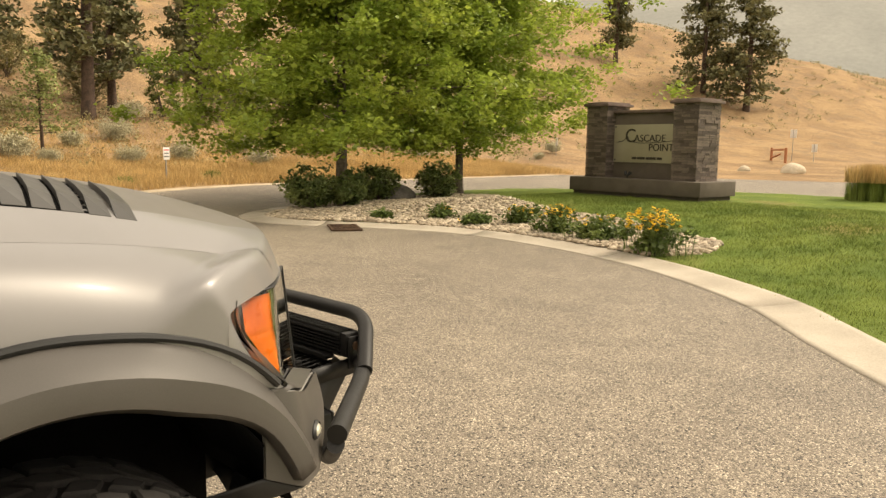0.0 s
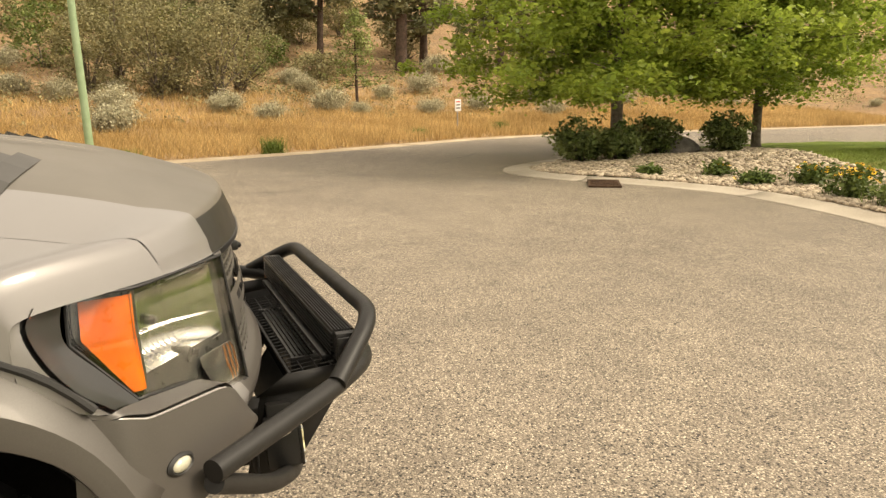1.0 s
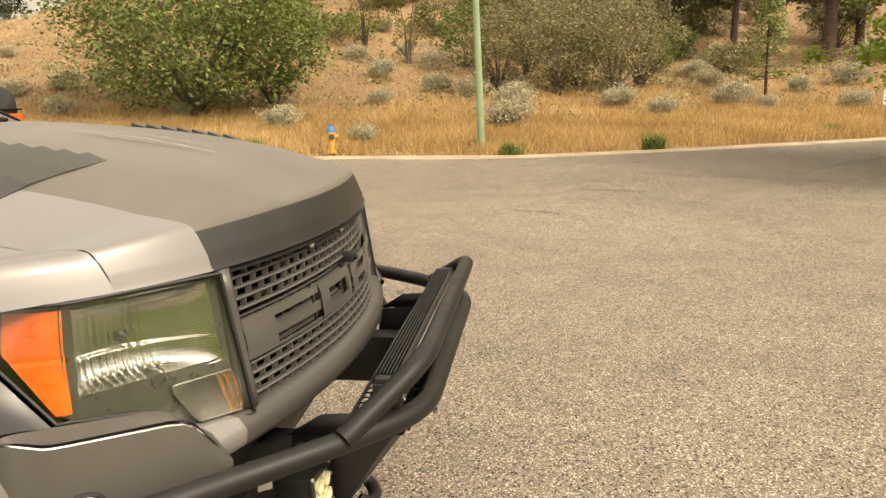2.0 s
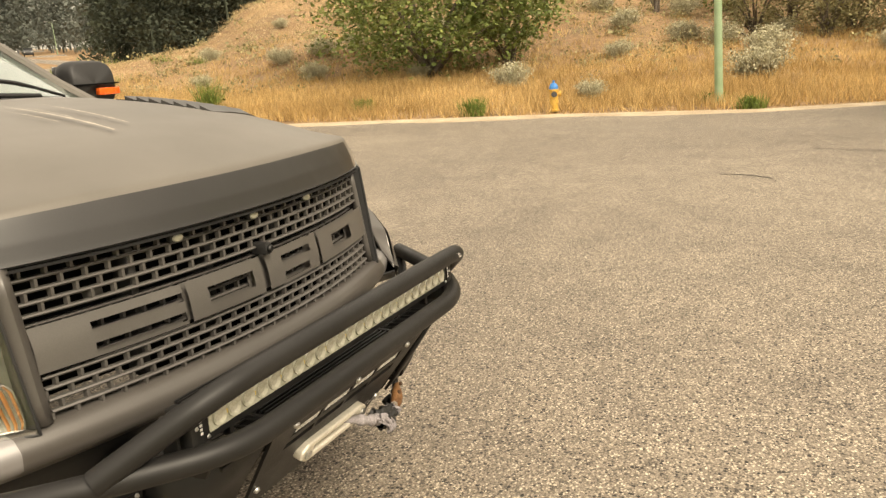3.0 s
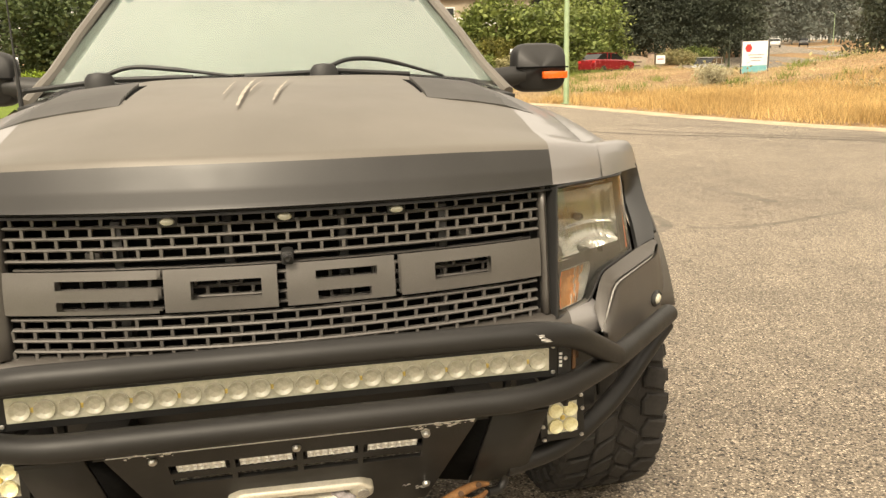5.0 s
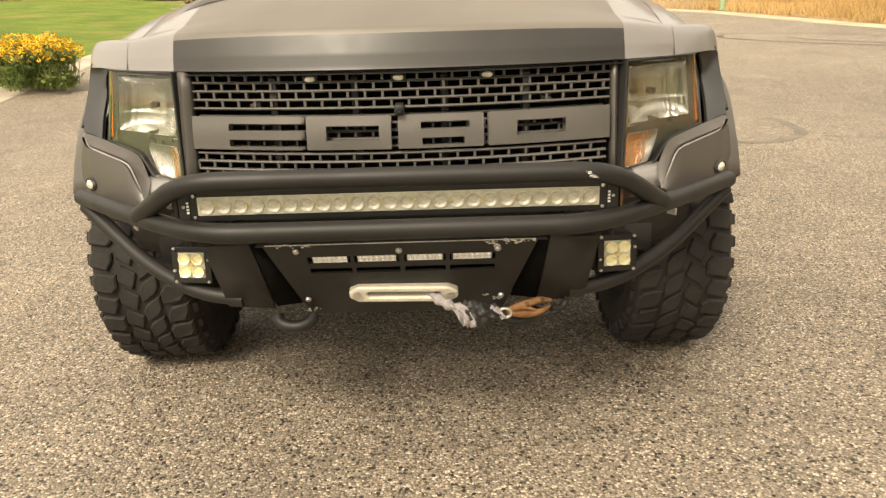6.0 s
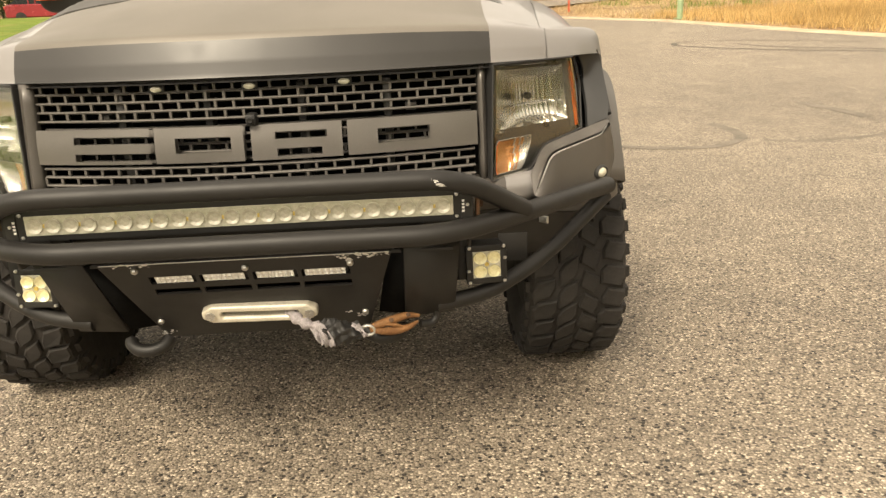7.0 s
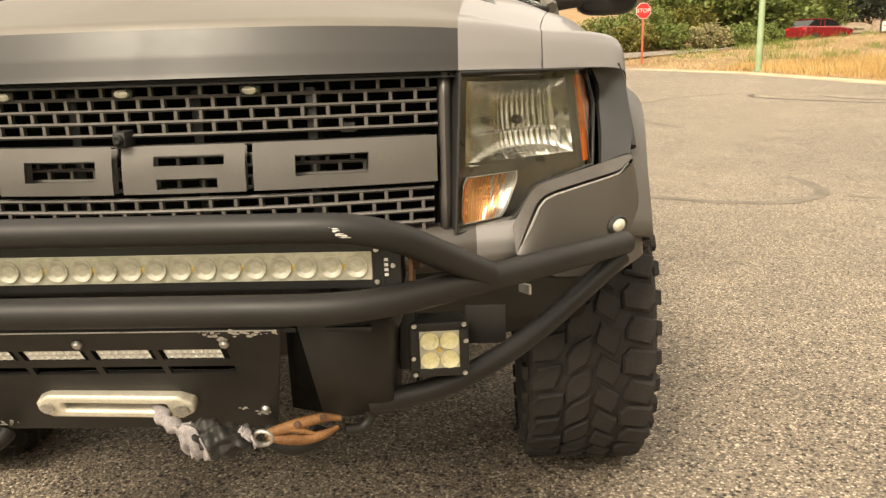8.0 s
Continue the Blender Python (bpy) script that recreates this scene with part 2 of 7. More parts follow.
SIGN_INK = surface("sign_lettering", (0.03, 0.024, 0.018), (0.045, 0.036, 0.028), 4.0, 90, 0.5)
WHITE_SHEET = surface("white_sign_sheet", (0.68, 0.67, 0.65), (0.78, 0.77, 0.75), 5.0, 60, 0.45, speck=0.08)
RED_SHEET = surface("red_sign_sheet", (0.48, 0.02, 0.018), (0.56, 0.03, 0.025), 5.0, 60, 0.45, speck=0.08)
DARK_INK = surface("dark_print", (0.05, 0.05, 0.05), (0.07, 0.07, 0.07), 5.0, 60, 0.5)
TEAL_SHEET = surface("teal_sign_sheet", (0.14, 0.35, 0.38), (0.18, 0.42, 0.44), 2.0, 60, 0.5, speck=0.08)
POLE_GREEN = surface("pale_green_pole", (0.26, 0.36, 0.20), (0.33, 0.43, 0.26), 3.0, 60, 0.5, 0.1, 0.1, speck=0.12)
POST_GREY = surface("galvanised_post", (0.30, 0.29, 0.27), (0.40, 0.39, 0.37), 8.0, 80, 0.5, 0.6, 0.1)
HYD_YELLOW = surface("hydrant_yellow", (0.60, 0.36, 0.05), (0.70, 0.44, 0.09), 8.0, 80, 0.5, bump=0.2)
HYD_BLUE = surface("hydrant_blue", (0.03, 0.17, 0.48), (0.05, 0.22, 0.56), 8.0, 80, 0.5)
BARK = surface("grey_brown_bark", (0.10, 0.08, 0.06), (0.19, 0.155, 0.12), 9.0, 60, 0.95, bump=0.9, dist=0.02)
PINE_BARK = surface("pine_bark", (0.065, 0.045, 0.033), (0.13, 0.085, 0.06), 5.0, 40, 0.95, bump=0.9, dist=0.03)
MAPLE = leafy("maple_leaf", (0.205, 0.285, 0.040), (0.385, 0.45, 0.070), 0.55, 0.28, 0.5, 0.5)
COTTON = leafy("broad_leaf", (0.125, 0.17, 0.042), (0.235, 0.27, 0.078), 0.5, 0.4)
SHRUB = leafy("dark_shrub_leaf", (0.055, 0.08, 0.03), (0.12, 0.155, 0.058), 2.0, 0.4)
ISLAND_SHRUB = leafy("island_shrub_leaf", (0.11, 0.15, 0.048), (0.26, 0.30, 0.10), 2.0, 0.4, 0.55, 0.4)
BRUSH = leafy("grey_green_brush", (0.215, 0.20, 0.10), (0.38, 0.34, 0.165), 0.4, 0.4, 0.7, 0.2)
YELLOW_BRUSH = leafy("yellow_green_leaf", (0.15, 0.15, 0.035), (0.25, 0.23, 0.06), 0.5, 0.35)
SAGE = leafy("sagebrush_leaf", (0.37, 0.345, 0.225), (0.54, 0.505, 0.35), 0.7, 0.35, 0.8, 0.15)
NEEDLE = leafy("pine_needle", (0.105, 0.11, 0.05), (0.22, 0.21, 0.095), 0.4, 0.4, 0.6, 0.15)
NEEDLE_YOUNG = leafy("young_pine_needle", (0.19, 0.23, 0.07), (0.31, 0.35, 0.12), 0.7, 0.35, 0.6, 0.2)
# distant needles: pale because smoke haze is put into the colour
HAZY_NEEDLE = leafy("haze_painted_conifer", (0.105, 0.118, 0.098), (0.145, 0.158, 0.135), 0.05, 0.08, 0.8, 0.1)
LAMP_GREY = surface("lamp_bowl_grey", (0.075, 0.073, 0.066), (0.105, 0.10, 0.09), 8.0, 200, 0.3, 0.4, 0.05, speck=0.1)
FAR_NEEDLE = leafy("far_conifer", (0.036, 0.045, 0.030), (0.064, 0.074, 0.046), 0.12, 0.2, 0.7, 0.1)
STRAW = leafy("dry_grass_blade", (0.41, 0.275, 0.105), (0.61, 0.435, 0.19), 0.35, 0.4, 0.8, 0.25)
PALE_STRAW = leafy("pale_field_straw", (0.40, 0.30, 0.155), (0.56, 0.45, 0.26), 0.5, 0.4, 0.8, 0.25)
GREEN_BLADE = leafy("green_grass_blade", (0.125, 0.175, 0.032), (0.215, 0.26, 0.058), 0.9, 0.4, 0.7, 0.25)
LIME_LEAF = leafy("lime_hedge_leaf", (0.16, 0.24, 0.02), (0.28, 0.35, 0.04), 1.0, 0.35)
FLOWER_LEAF = leafy("flower_leaf", (0.075, 0.115, 0.025), (0.165, 0.205, 0.055), 2.0, 0.4)
PETAL = leafy("yellow_petal", (0.78, 0.45, 0.015), (0.88, 0.60, 0.03), 8.0, 0.2, 0.6, 0.2)
FLOWER_EYE = surface("flower_eye", (0.05, 0.025, 0.012), (0.08, 0.04, 0.02), 40.0, 200, 0.9)
CAR_RED = surface("red_car_paint", (0.22, 0.014, 0.018), (0.26, 0.018, 0.022), 1.0, 300, 0.25, 0.2, 0.0, coat=0.8, speck=0.04)
CAR_SILVER = surface("silver_car_paint", (0.46, 0.46, 0.45), (0.50, 0.50, 0.49), 1.0, 300, 0.28, 0.4, 0.0, coat=0.8, speck=0.04)
CAR_WHITE = surface("white_car_paint", (0.75, 0.75, 0.74), (0.80, 0.80, 0.79), 1.0, 300, 0.3, 0.0, 0.0, coat=0.6, speck=0.04)
WALL_TAN = surface("tan_house_wall", (0.36, 0.30, 0.22), (0.42, 0.35, 0.26), 1.0, 30, 0.85)
ROOF_GREY = surface("grey_roof_shingle", (0.09, 0.085, 0.08), (0.14, 0.13, 0.12), 2.0, 20, 0.9)
BRICK_TAN = surface("tan_monument_stone", (0.30, 0.22, 0.16), (0.42, 0.33, 0.24), 3.0, 20, 0.85, bump=0.5, dist=0.02)
GRATE_IRON = surface("rusty_iron", (0.06, 0.035, 0.022), (0.12, 0.07, 0.04), 15.0, 90, 0.8, 0.5, 0.4)
TAR = surface("tar_seam", (0.035, 0.032, 0.028), (0.06, 0.055, 0.048), 4.0, 60, 0.75, speck=0.3)
TYRE_MARK = surface("tyre_mark", (0.195, 0.169, 0.135), (0.255, 0.222, 0.176), 1.5, 110, 0.85, speck=0.45)
GATE_RUST = surface("rust_red_gate", (0.36, 0.14, 0.06), (0.45, 0.20, 0.09), 3.0, 60, 0.7)


# ---------------------------------------------------------------- mesh helpers
class Geo:
    """Vertices and faces of one mesh, with a material slot for each face."""

    def __init__(self):
        self.v, self.f, self.m = [], [], []

    def add(self, verts, faces, slot=0):
        o = len(self.v)
        self.v.extend(tuple(p) for p in verts)
        self.f.extend(tuple(i + o for i in q) for q in faces)
        self.m.extend([slot] * len(faces))
        return self

    def grid(self, fn, nu, nv, slot=0, pick=None):
        verts = [fn(i / nu, j / nv) for j in range(nv + 1) for i in range(nu + 1)]
        faces, slots = [], []
        for j in range(nv):
            for i in range(nu):
                a = j * (nu + 1) + i
                faces.append((a, a + 1, a + nu + 2, a + nu + 1))
                slots.append(pick((i + 0.5) / nu, (j + 0.5) / nv) if pick else slot)
        o = len(self.m)
        self.add(verts, faces, slot)
        self.m[o:] = slots
        return self

    def tube(self, pts, r, n=14, slot=0, caps=True):
        pts = [Vector(p) for p in pts]
        rs = list(r) if isinstance(r, (list, tuple)) else [r] * len(pts)
        tans = [(pts[min(i + 1, len(pts) - 1)] - pts[max(i - 1, 0)]).normalized() for i in range(len(pts))]
        side = tans[0].cross(Vector((0, 0, 1)))
        if side.length < 0.1:
            side = tans[0].cross(Vector((0, 1, 0)))
        side.normalize()
        rings = []
        for p, t, k in zip(pts, tans, rs):
            side = (side - t * side.dot(t)).normalized()
            up = t.cross(side)
            rings.append([p + (side * math.cos(2 * math.pi * j / n) + up * math.sin(2 * math.pi * j / n)) * k for j in range(n)])
        verts = [q for ring in rings for q in ring]
        faces = [(i * n + j, i * n + (j + 1) % n, (i + 1) * n + (j + 1) % n, (i + 1) * n + j) for i in range(len(pts) - 1) for j in range(n)]
        if caps:
            faces += [tuple(range(n - 1, -1, -1)), tuple((len(pts) - 1) * n + j for j in range(n))]
        return self.add(verts, faces, slot)

    def box(self, c, s, bevel=0.0, m=None, slot=0):
        b = bmesh.new()
        bmesh.ops.create_cube(b, size=1.0)
        for q in b.verts:
            q.co = Vector((q.co.x * s[0], q.co.y * s[1], q.co.z * s[2]))
        if bevel:
            bmesh.ops.bevel(b, geom=list(b.edges), offset=min(bevel, min(s) * 0.45), segments=2, profile=0.6, affect="EDGES")
        b.verts.index_update()
        t = Matrix.Translation(c) @ (m or Matrix())
        self.add([t @ q.co for q in b.verts], [[q.index for q in f.verts] for f in b.faces], slot)
        b.free()
        return self

    def prism(self, outline, depth, m=None, bevel=0.0, slot=0, hole=None):
        """A flat outline in x and z, depth thick along y; hole: outline of an opening."""
        b = bmesh.new()
        loops = [outline] + ([hole] if hole else [])
        edges = []
        for loop in loops:
            vs = [b.verts.new((p[0], 0, p[1])) for p in loop]
            edges += [b.edges.new((vs[i], vs[(i + 1) % len(vs)])) for i in range(len(vs))]
        bmesh.ops.triangle_fill(b, use_beauty=True, use_dissolve=False, edges=edges)
        g = bmesh.ops.extrude_face_region(b, geom=list(b.faces))
        for q in g["geom"]:
            if isinstance(q, bmesh.types.BMVert):
                q.co.y += depth
        bmesh.ops.recalc_face_normals(b, faces=list(b.faces))
        b.verts.index_update()
        t = m or Matrix()
        self.add([t @ q.co for q in b.verts], [[q.index for q in f.verts] for f in b.faces], slot)
        b.free()
        return self

    def lathe(self, prof, n=24, m=None, slot=0):
        """Turns a profile of (radius, height) about z."""
        t = m or Matrix()
        verts = [t @ Vector((r * math.cos(2 * math.pi * j / n), r * math.sin(2 * math.pi * j / n), h)) for r, h in prof for j in range(n)]
        faces = [(i * n + j, i * n + (j + 1) % n, (i + 1) * n + (j + 1) % n, (i + 1) * n + j) for i in range(len(prof) - 1) for j in range(n)]
        if prof[0][0] > 1e-6:
            faces.append(tuple(range(n - 1, -1, -1)))
        if prof[-1][0] > 1e-6:
            faces.append(tuple((len(prof) - 1) * n + j for j in range(n)))
        return self.add(verts, faces, slot)

    def mesh(self, name, mats, smooth=True, angle=40):
        me = bpy.data.meshes.new(name)
        me.from_pydata(self.v, [], self.f)
        for k in mats if isinstance(mats, (list, tuple)) else [mats]:
            me.materials.append(k)
        if any(self.m):
            me.polygons.foreach_set("material_index", self.m)
        if smooth:
            me.polygons.foreach_set("use_smooth", [True] * len(me.polygons))
            me.set_sharp_from_angle(angle=radians(angle))
        me.update()
        return me


def part(name, geo, mats, parent, label="", solid=0.0, smooth=True, angle=40, shadow=True):
    ob = new(name, geo.mesh(name, mats, smooth, angle))
    ob.parent = parent
    if label:
        tagged(ob, label)
    if solid:
        s = ob.modifiers.new("thickness", "SOLIDIFY")
        s.thickness, s.offset, s.use_rim = solid, -1.0, angle < 50
    ob.visible_shadow = shadow
    return ob


def single(name, geo, mats, label, category="", group="", kind="", smooth=True, angle=40):
    return tagged(new(name, geo.mesh(name, mats, smooth, angle)), label, category, group, kind)


def base(name, at, label, category, group="", turn=0.0):
    e = new(name)
    e.empty_display_size = 0.2
    e.matrix_world = pose(*at, 0, 0, turn)
    return tagged(e, label, category, group)


def mirrored(geo):
    g = Geo()
    g.v, g.f, g.m = [(-x, y, z) for x, y, z in geo.v], [tuple(reversed(q)) for q in geo.f], list(geo.m)
    return g


def smooth_path(pts, n=8):
    """A smooth line through a few bends (Catmull-Rom)."""
    p = [Vector(q) for q in pts]
    p = [2 * p[0] - p[1]] + p + [2 * p[-1] - p[-2]]
    out = []
    for i in range(1, len(p) - 2):
        for k in range(n):
            t = k / n
            out.append(0.5 * (2 * p[i] + (p[i + 1] - p[i - 1]) * t + (2 * p[i - 1] - 5 * p[i] + 4 * p[i + 1] - p[i + 2]) * t * t + (-p[i - 1] + 3 * p[i] - 3 * p[i + 1] + p[i + 2]) * t ** 3))
    return out + [p[-2]]


def rounded(pts, r, n=5):
    """A line through corner points, each corner rounded with a bend of about r."""
    p = [Vector(q) for q in pts]
    out = [p[0]]
    for i in range(1, len(p) - 1):
        a, b = p[i - 1] - p[i], p[i + 1] - p[i]
        k = min(r, a.length * 0.48, b.length * 0.48)
        s, e = p[i] + a.normalized() * k, p[i] + b.normalized() * k
        out += [(1 - t) ** 2 * s + 2 * t * (1 - t) * p[i] + t * t * e for t in (j / n for j in range(n + 1))]
    return out + [p[-1]]


def blades(rng, centers, count, height, width, lean=0.35, spread=0.1):
    """Thin upright leaves round each centre: arrays of vertices and triangles."""
    c = np.repeat(np.asarray(centers, float), count, axis=0)
    n = len(c)
    c[:, :2] += rng.normal(0, spread, (n, 2))
    a = rng.uniform(0, 2 * np.pi, n)
    h = height * rng.uniform(0.55, 1.15, n)
    w = width * rng.uniform(0.7, 1.3, n)
    d = rng.normal(0, lean, (n, 2)) * h[:, None]
    s = np.stack([np.cos(a), np.sin(a), np.zeros(n)], 1) * w[:, None]
    tip = c + np.concatenate([d, h[:, None]], 1)
    v = np.stack([c - s, c + s, tip], 1).reshape(-1, 3)
    return v, np.arange(3 * n).reshape(-1, 3)


def leaves(rng, centers, radius, count, size, flat=0.6, droop=0.0, squash=0.75):
    """Many small leaves, each two triangles, in uneven clumps round the centres."""
    cen = np.asarray(centers, float)
    rad = np.broadcast_to(np.asarray(radius, float), (len(cen),))
    c = np.repeat(cen, count, axis=0)
    r = np.repeat(rad, count)
    n = len(c)
    off = rng.normal(0, 0.5, (n, 3)) * r[:, None]
    off[:, 2] *= squash
    c = c + off
    ax = rng.normal(0, 1, (n, 3))
    ax[:, 2] = ax[:, 2] * (1 - flat) - droop
    ax /= np.linalg.norm(ax, axis=1)[:, None]
    b = np.cross(ax, rng.normal(0, 1, (n, 3)) * [0.5, 0.5, 1.0])
    b /= np.linalg.norm(b, axis=1)[:, None] + 1e-9
    s = (size * rng.uniform(0.6, 1.3, n))[:, None]
    v = np.stack([c - ax * s * 0.5, c + b * s * 0.34, c + ax * s * 0.6, c - b * s * 0.34], 1).reshape(-1, 3)
    i = np.arange(n)[:, None] * 4
    f = np.concatenate([i + [0, 1, 2], i + [0, 2, 3]], 1).reshape(-1, 3)
    return v, f


def cloud_mesh(name, v, f, mat):
    me = bpy.data.meshes.new(name)
    v, f = np.asarray(v, np.float32), np.asarray(f, np.int32)
    me.vertices.add(len(v))
    me.vertices.foreach_set("co", v.ravel())
    me.loops.add(f.size)
    me.loops.foreach_set("vertex_index", f.ravel())
    me.polygons.add(len(f))
    me.polygons.foreach_set("loop_start", np.arange(0, f.size, 3, dtype=np.int32))
    me.update(calc_edges=True)
    me.materials.append(mat)
    return me


def joined(pairs):
    vs, fs, o = [], [], 0
    for v, f in pairs:
        vs.append(v)
        fs.append(np.asarray(f) + o)
        o += len(v)
    return np.concatenate(vs), np.concatenate(fs)


def text_mesh(words, size, depth, mat, name):
    """Raised lettering in the built-in font, standing in x and z, facing -y, centred."""
    cu = bpy.data.curves.new(name, "FONT")
    cu.body, cu.size, cu.extrude, cu.align_x, cu.align_y = words, size, depth, "CENTER", "CENTER"
    tmp = bpy.data.objects.new(name, cu)
    scene.collection.objects.link(tmp)
    bpy.context.view_layer.update()
    me = bpy.data.meshes.new_from_object(tmp.evaluated_get(bpy.context.evaluated_depsgraph_get()))
    bpy.data.objects.remove(tmp)
    me.transform(Matrix.Rotation(radians(90), 4, "X"))
    me.materials.clear()
    me.materials.append(mat)
    return me


# ---------------------------------------------------------------- the lie of the land
EDGE_Y = [-400, -60, -31, -13, -10, -4, 0, 4, 8, 11.3, 13.5, 17, 22, 26, 40, 200]
EDGE_X = [21.5, 21.5, 21.5, 21.3, 20.4, 17.2, 15.6, 15.6, 14.3, 12.6, 11.3, 10.0, 8.6, 6.0, 6.0, 6.0]


FAR_Y = [40, 55, 70, 74, 80, 95, 185, 400]
FAR_Z = [1.428, 1.46, 1.53, 2.0, 2.8, 4.1, 9.9, 22.0]
FOOT_Y = [-400, -250, -150, -100, -70]
FOOT_X = [-110, -60, -20, 8, 20]


def clamp01(t):
    return np.clip(t, 0.0, 1.0)


def ease(t):
    t = clamp01(t)
    return t * t * (3 - 2 * t)


def height(x, y):
    """The ground's height: level by the truck, rising gently behind it, a grassy hill beyond the far kerb."""
    x, y = np.asarray(x, float), np.asarray(y, float)
    up = 0.042 * np.log1p(np.exp(np.clip((y - 6.0) / 2.0, -30, 30))) * 2.0
    up = np.where(y > 40, np.interp(y, FAR_Y, FAR_Z), up)
    up = up + 4.0 * ease((y - 47) / 22.0) * ease((22 - x) / 8.0) * ease((x + 4) / 6.0)
    d = np.maximum(x - np.where(y < -60, np.interp(y, FOOT_Y + [-60], FOOT_X + [21.5]), np.interp(y, EDGE_Y, EDGE_X)) - 0.8, 0)
    hill = 0.075 * d + 0.0042 * np.maximum(d - 4, 0) ** 2
    hill = np.where(d > 46, 0.075 * 46 + 0.0042 * 42 ** 2 + 0.50 * (d - 46), hill)
    hill = 62 * np.tanh(hill / 62)
    hill = hill * (0.45 + 0.55 * ease((0.97 * x - y - 1.0) / 6.0))
    reach = ease((60 - y) / 42.0) * ease((y + 330) / 260.0)
    lump = 0.5 * np.sin(x * 0.31 + 1.3 * np.sin(y * 0.11)) * np.sin(y * 0.23 + x * 0.07) * clamp01((d - 4) / 14)
    return up + hill * reach + lump


def hz(x, y):
    return float(height(x, y))


def sheet(outline, lift, step, bumps=None):
    """A sheet inside an outline, cut into cells and laid on the ground; lift: metres above it."""
    b = bmesh.new()
    vs = [b.verts.new((p[0], p[1], 0)) for p in outline]
    es = [b.edges.new((vs[i], vs[(i + 1) % len(vs)])) for i in range(len(vs))]
    bmesh.ops.triangle_fill(b, use_beauty=True, use_dissolve=False, edges=es)
    for axis in (0, 1):
        lo, hi = min(p[axis] for p in outline), max(p[axis] for p in outline)
        k = math.floor(lo / step) * step + step
        no = (1, 0, 0) if axis == 0 else (0, 1, 0)
        while k < hi:
            co = (k, 0, 0) if axis == 0 else (0, k, 0)
            bmesh.ops.bisect_plane(b, geom=list(b.verts) + list(b.edges) + list(b.faces), dist=1e-5, plane_co=co, plane_no=no)
            k += step
    for q in b.verts:
        q.co.z = hz(q.co.x, q.co.y) + lift + (bumps(q.co.x, q.co.y) if bumps else 0.0)
    bmesh.ops.recalc_face_normals(b, faces=list(b.faces))
    if sum(f.normal.z for f in b.faces) < 0:
        bmesh.ops.reverse_faces(b, faces=list(b.faces))
    g = Geo()
    b.verts.index_update()
    g.add([q.co for q in b.verts], [[q.index for q in f.verts] for f in b.faces])
    b.free()
    return g


# ground sheet, finer near the place, coarse towards the horizon
def ground_sheet():
    near_x = np.unique(np.concatenate([np.linspace(-1500, -60, 16), np.arange(-60, 140, 1.6), np.linspace(140, 1500, 20)]))
    near_y = np.unique(np.concatenate([np.linspace(-1500, -240, 12), np.arange(-240, -60, 5.0), np.arange(-60, 100, 1.6), np.linspace(100, 1500, 24)]))
    gx, gy = np.meshgrid(near_x, near_y)
    gz = height(gx, gy) - 0.03
    rng = np.random.default_rng(5)
    d = gx - np.interp(gy, EDGE_Y, EDGE_X)
    gz = gz + rng.normal(0, 0.05, gz.shape) * clamp01((d - 2.5) / 4) * (np.hypot(gx, gy) < 120)
    inside = (gx > -60) & (d < 0.6) & (np.abs(gy) < 60)
    gz = np.where(inside, gz - 0.12, gz)
    nx, ny = len(near_x), len(near_y)
    v = np.stack([gx, gy, gz], -1).reshape(-1, 3)
    i = (np.arange(ny - 1)[:, None] * nx + np.arange(nx - 1)[None, :]).ravel()
    f = np.concatenate([np.stack([i, i + 1, i + nx + 1], 1), np.stack([i, i + nx + 1, i + nx], 1)])
    me = cloud_mesh("ground", v, f, SLOPE)
    me.polygons.foreach_set("use_smooth", [True] * len(me.polygons))
    return tagged(new("ground", me), "dry straw-coloured hillside ground with bare soil", "ground", kind="structure")


ground_sheet()

# island and lawn outline, on the planted side of the kerb
ISLAND = [tuple(p)[:2] for p in smooth_path([(-13, 40, 0), (-9.6, 30, 0), (-7.6, 20, 0), (-6.8, 13, 0), (-6.1, 7.5, 0), (-5.2, 2.5, 0), (-3.4, -2.0, 0), (-0.75, -5.05, 0), (0.43, -6.3, 0), (2.29, -7.5, 0),
          (4.42, -8.2, 0), (6.5, -8.35, 0), (8.2, -7.75, 0), (9.5, -7.0, 0), (10.7, -7.0, 0), (11.8, -8.3, 0), (13.0, -11.0, 0), (14.2, -15.0, 0), (13.6, -19.0, 0), (10.5, -22.3, 0), (5, -23.8, 0), (-4, -23.6, 0), (-30, -22, 0)], 5)]
ROAD = [(x, y) for x, y in zip(EDGE_X[2:13], EDGE_Y[2:13])] + [(5.4, 28.3), (4.5, 32), (-2, 34), (-45, 36), (-45, -34), (0, -38), (9, -36), (17, -33.5)]

single("road", sheet(ROAD, 0.0, 2.0), ASPHALT, "worn pale grey chip-seal road surface", "road", kind="structure")


def ribbon(line, inner, outer, fn, n=3):
    """A strip beside a line, from inner to outer metres on its right-hand side; fn gives the rise across it."""
    g = Geo()
    pts = [Vector((p[0], p[1], 0)) for p in line]
    rows = []
    for i, p in enumerate(pts):
        t = (pts[min(i + 1, len(pts) - 1)] - pts[max(i - 1, 0)]).normalized()
        s = Vector((t.y, -t.x, 0))
        rows.append([(q.x, q.y, hz(q.x, q.y) + fn(k / n)) for k in range(n + 1) for q in [p + s * (inner + (outer - inner) * k / n)]])
    m = n + 1
    quads = [(i * m + k, i * m + k + 1, (i + 1) * m + k + 1, (i + 1) * m + k) for i in range(len(rows) - 1) for k in range(n)]
    g.add([q for r in rows for q in r], [tuple(reversed(q)) for q in quads] if outer < inner else quads)
    return g


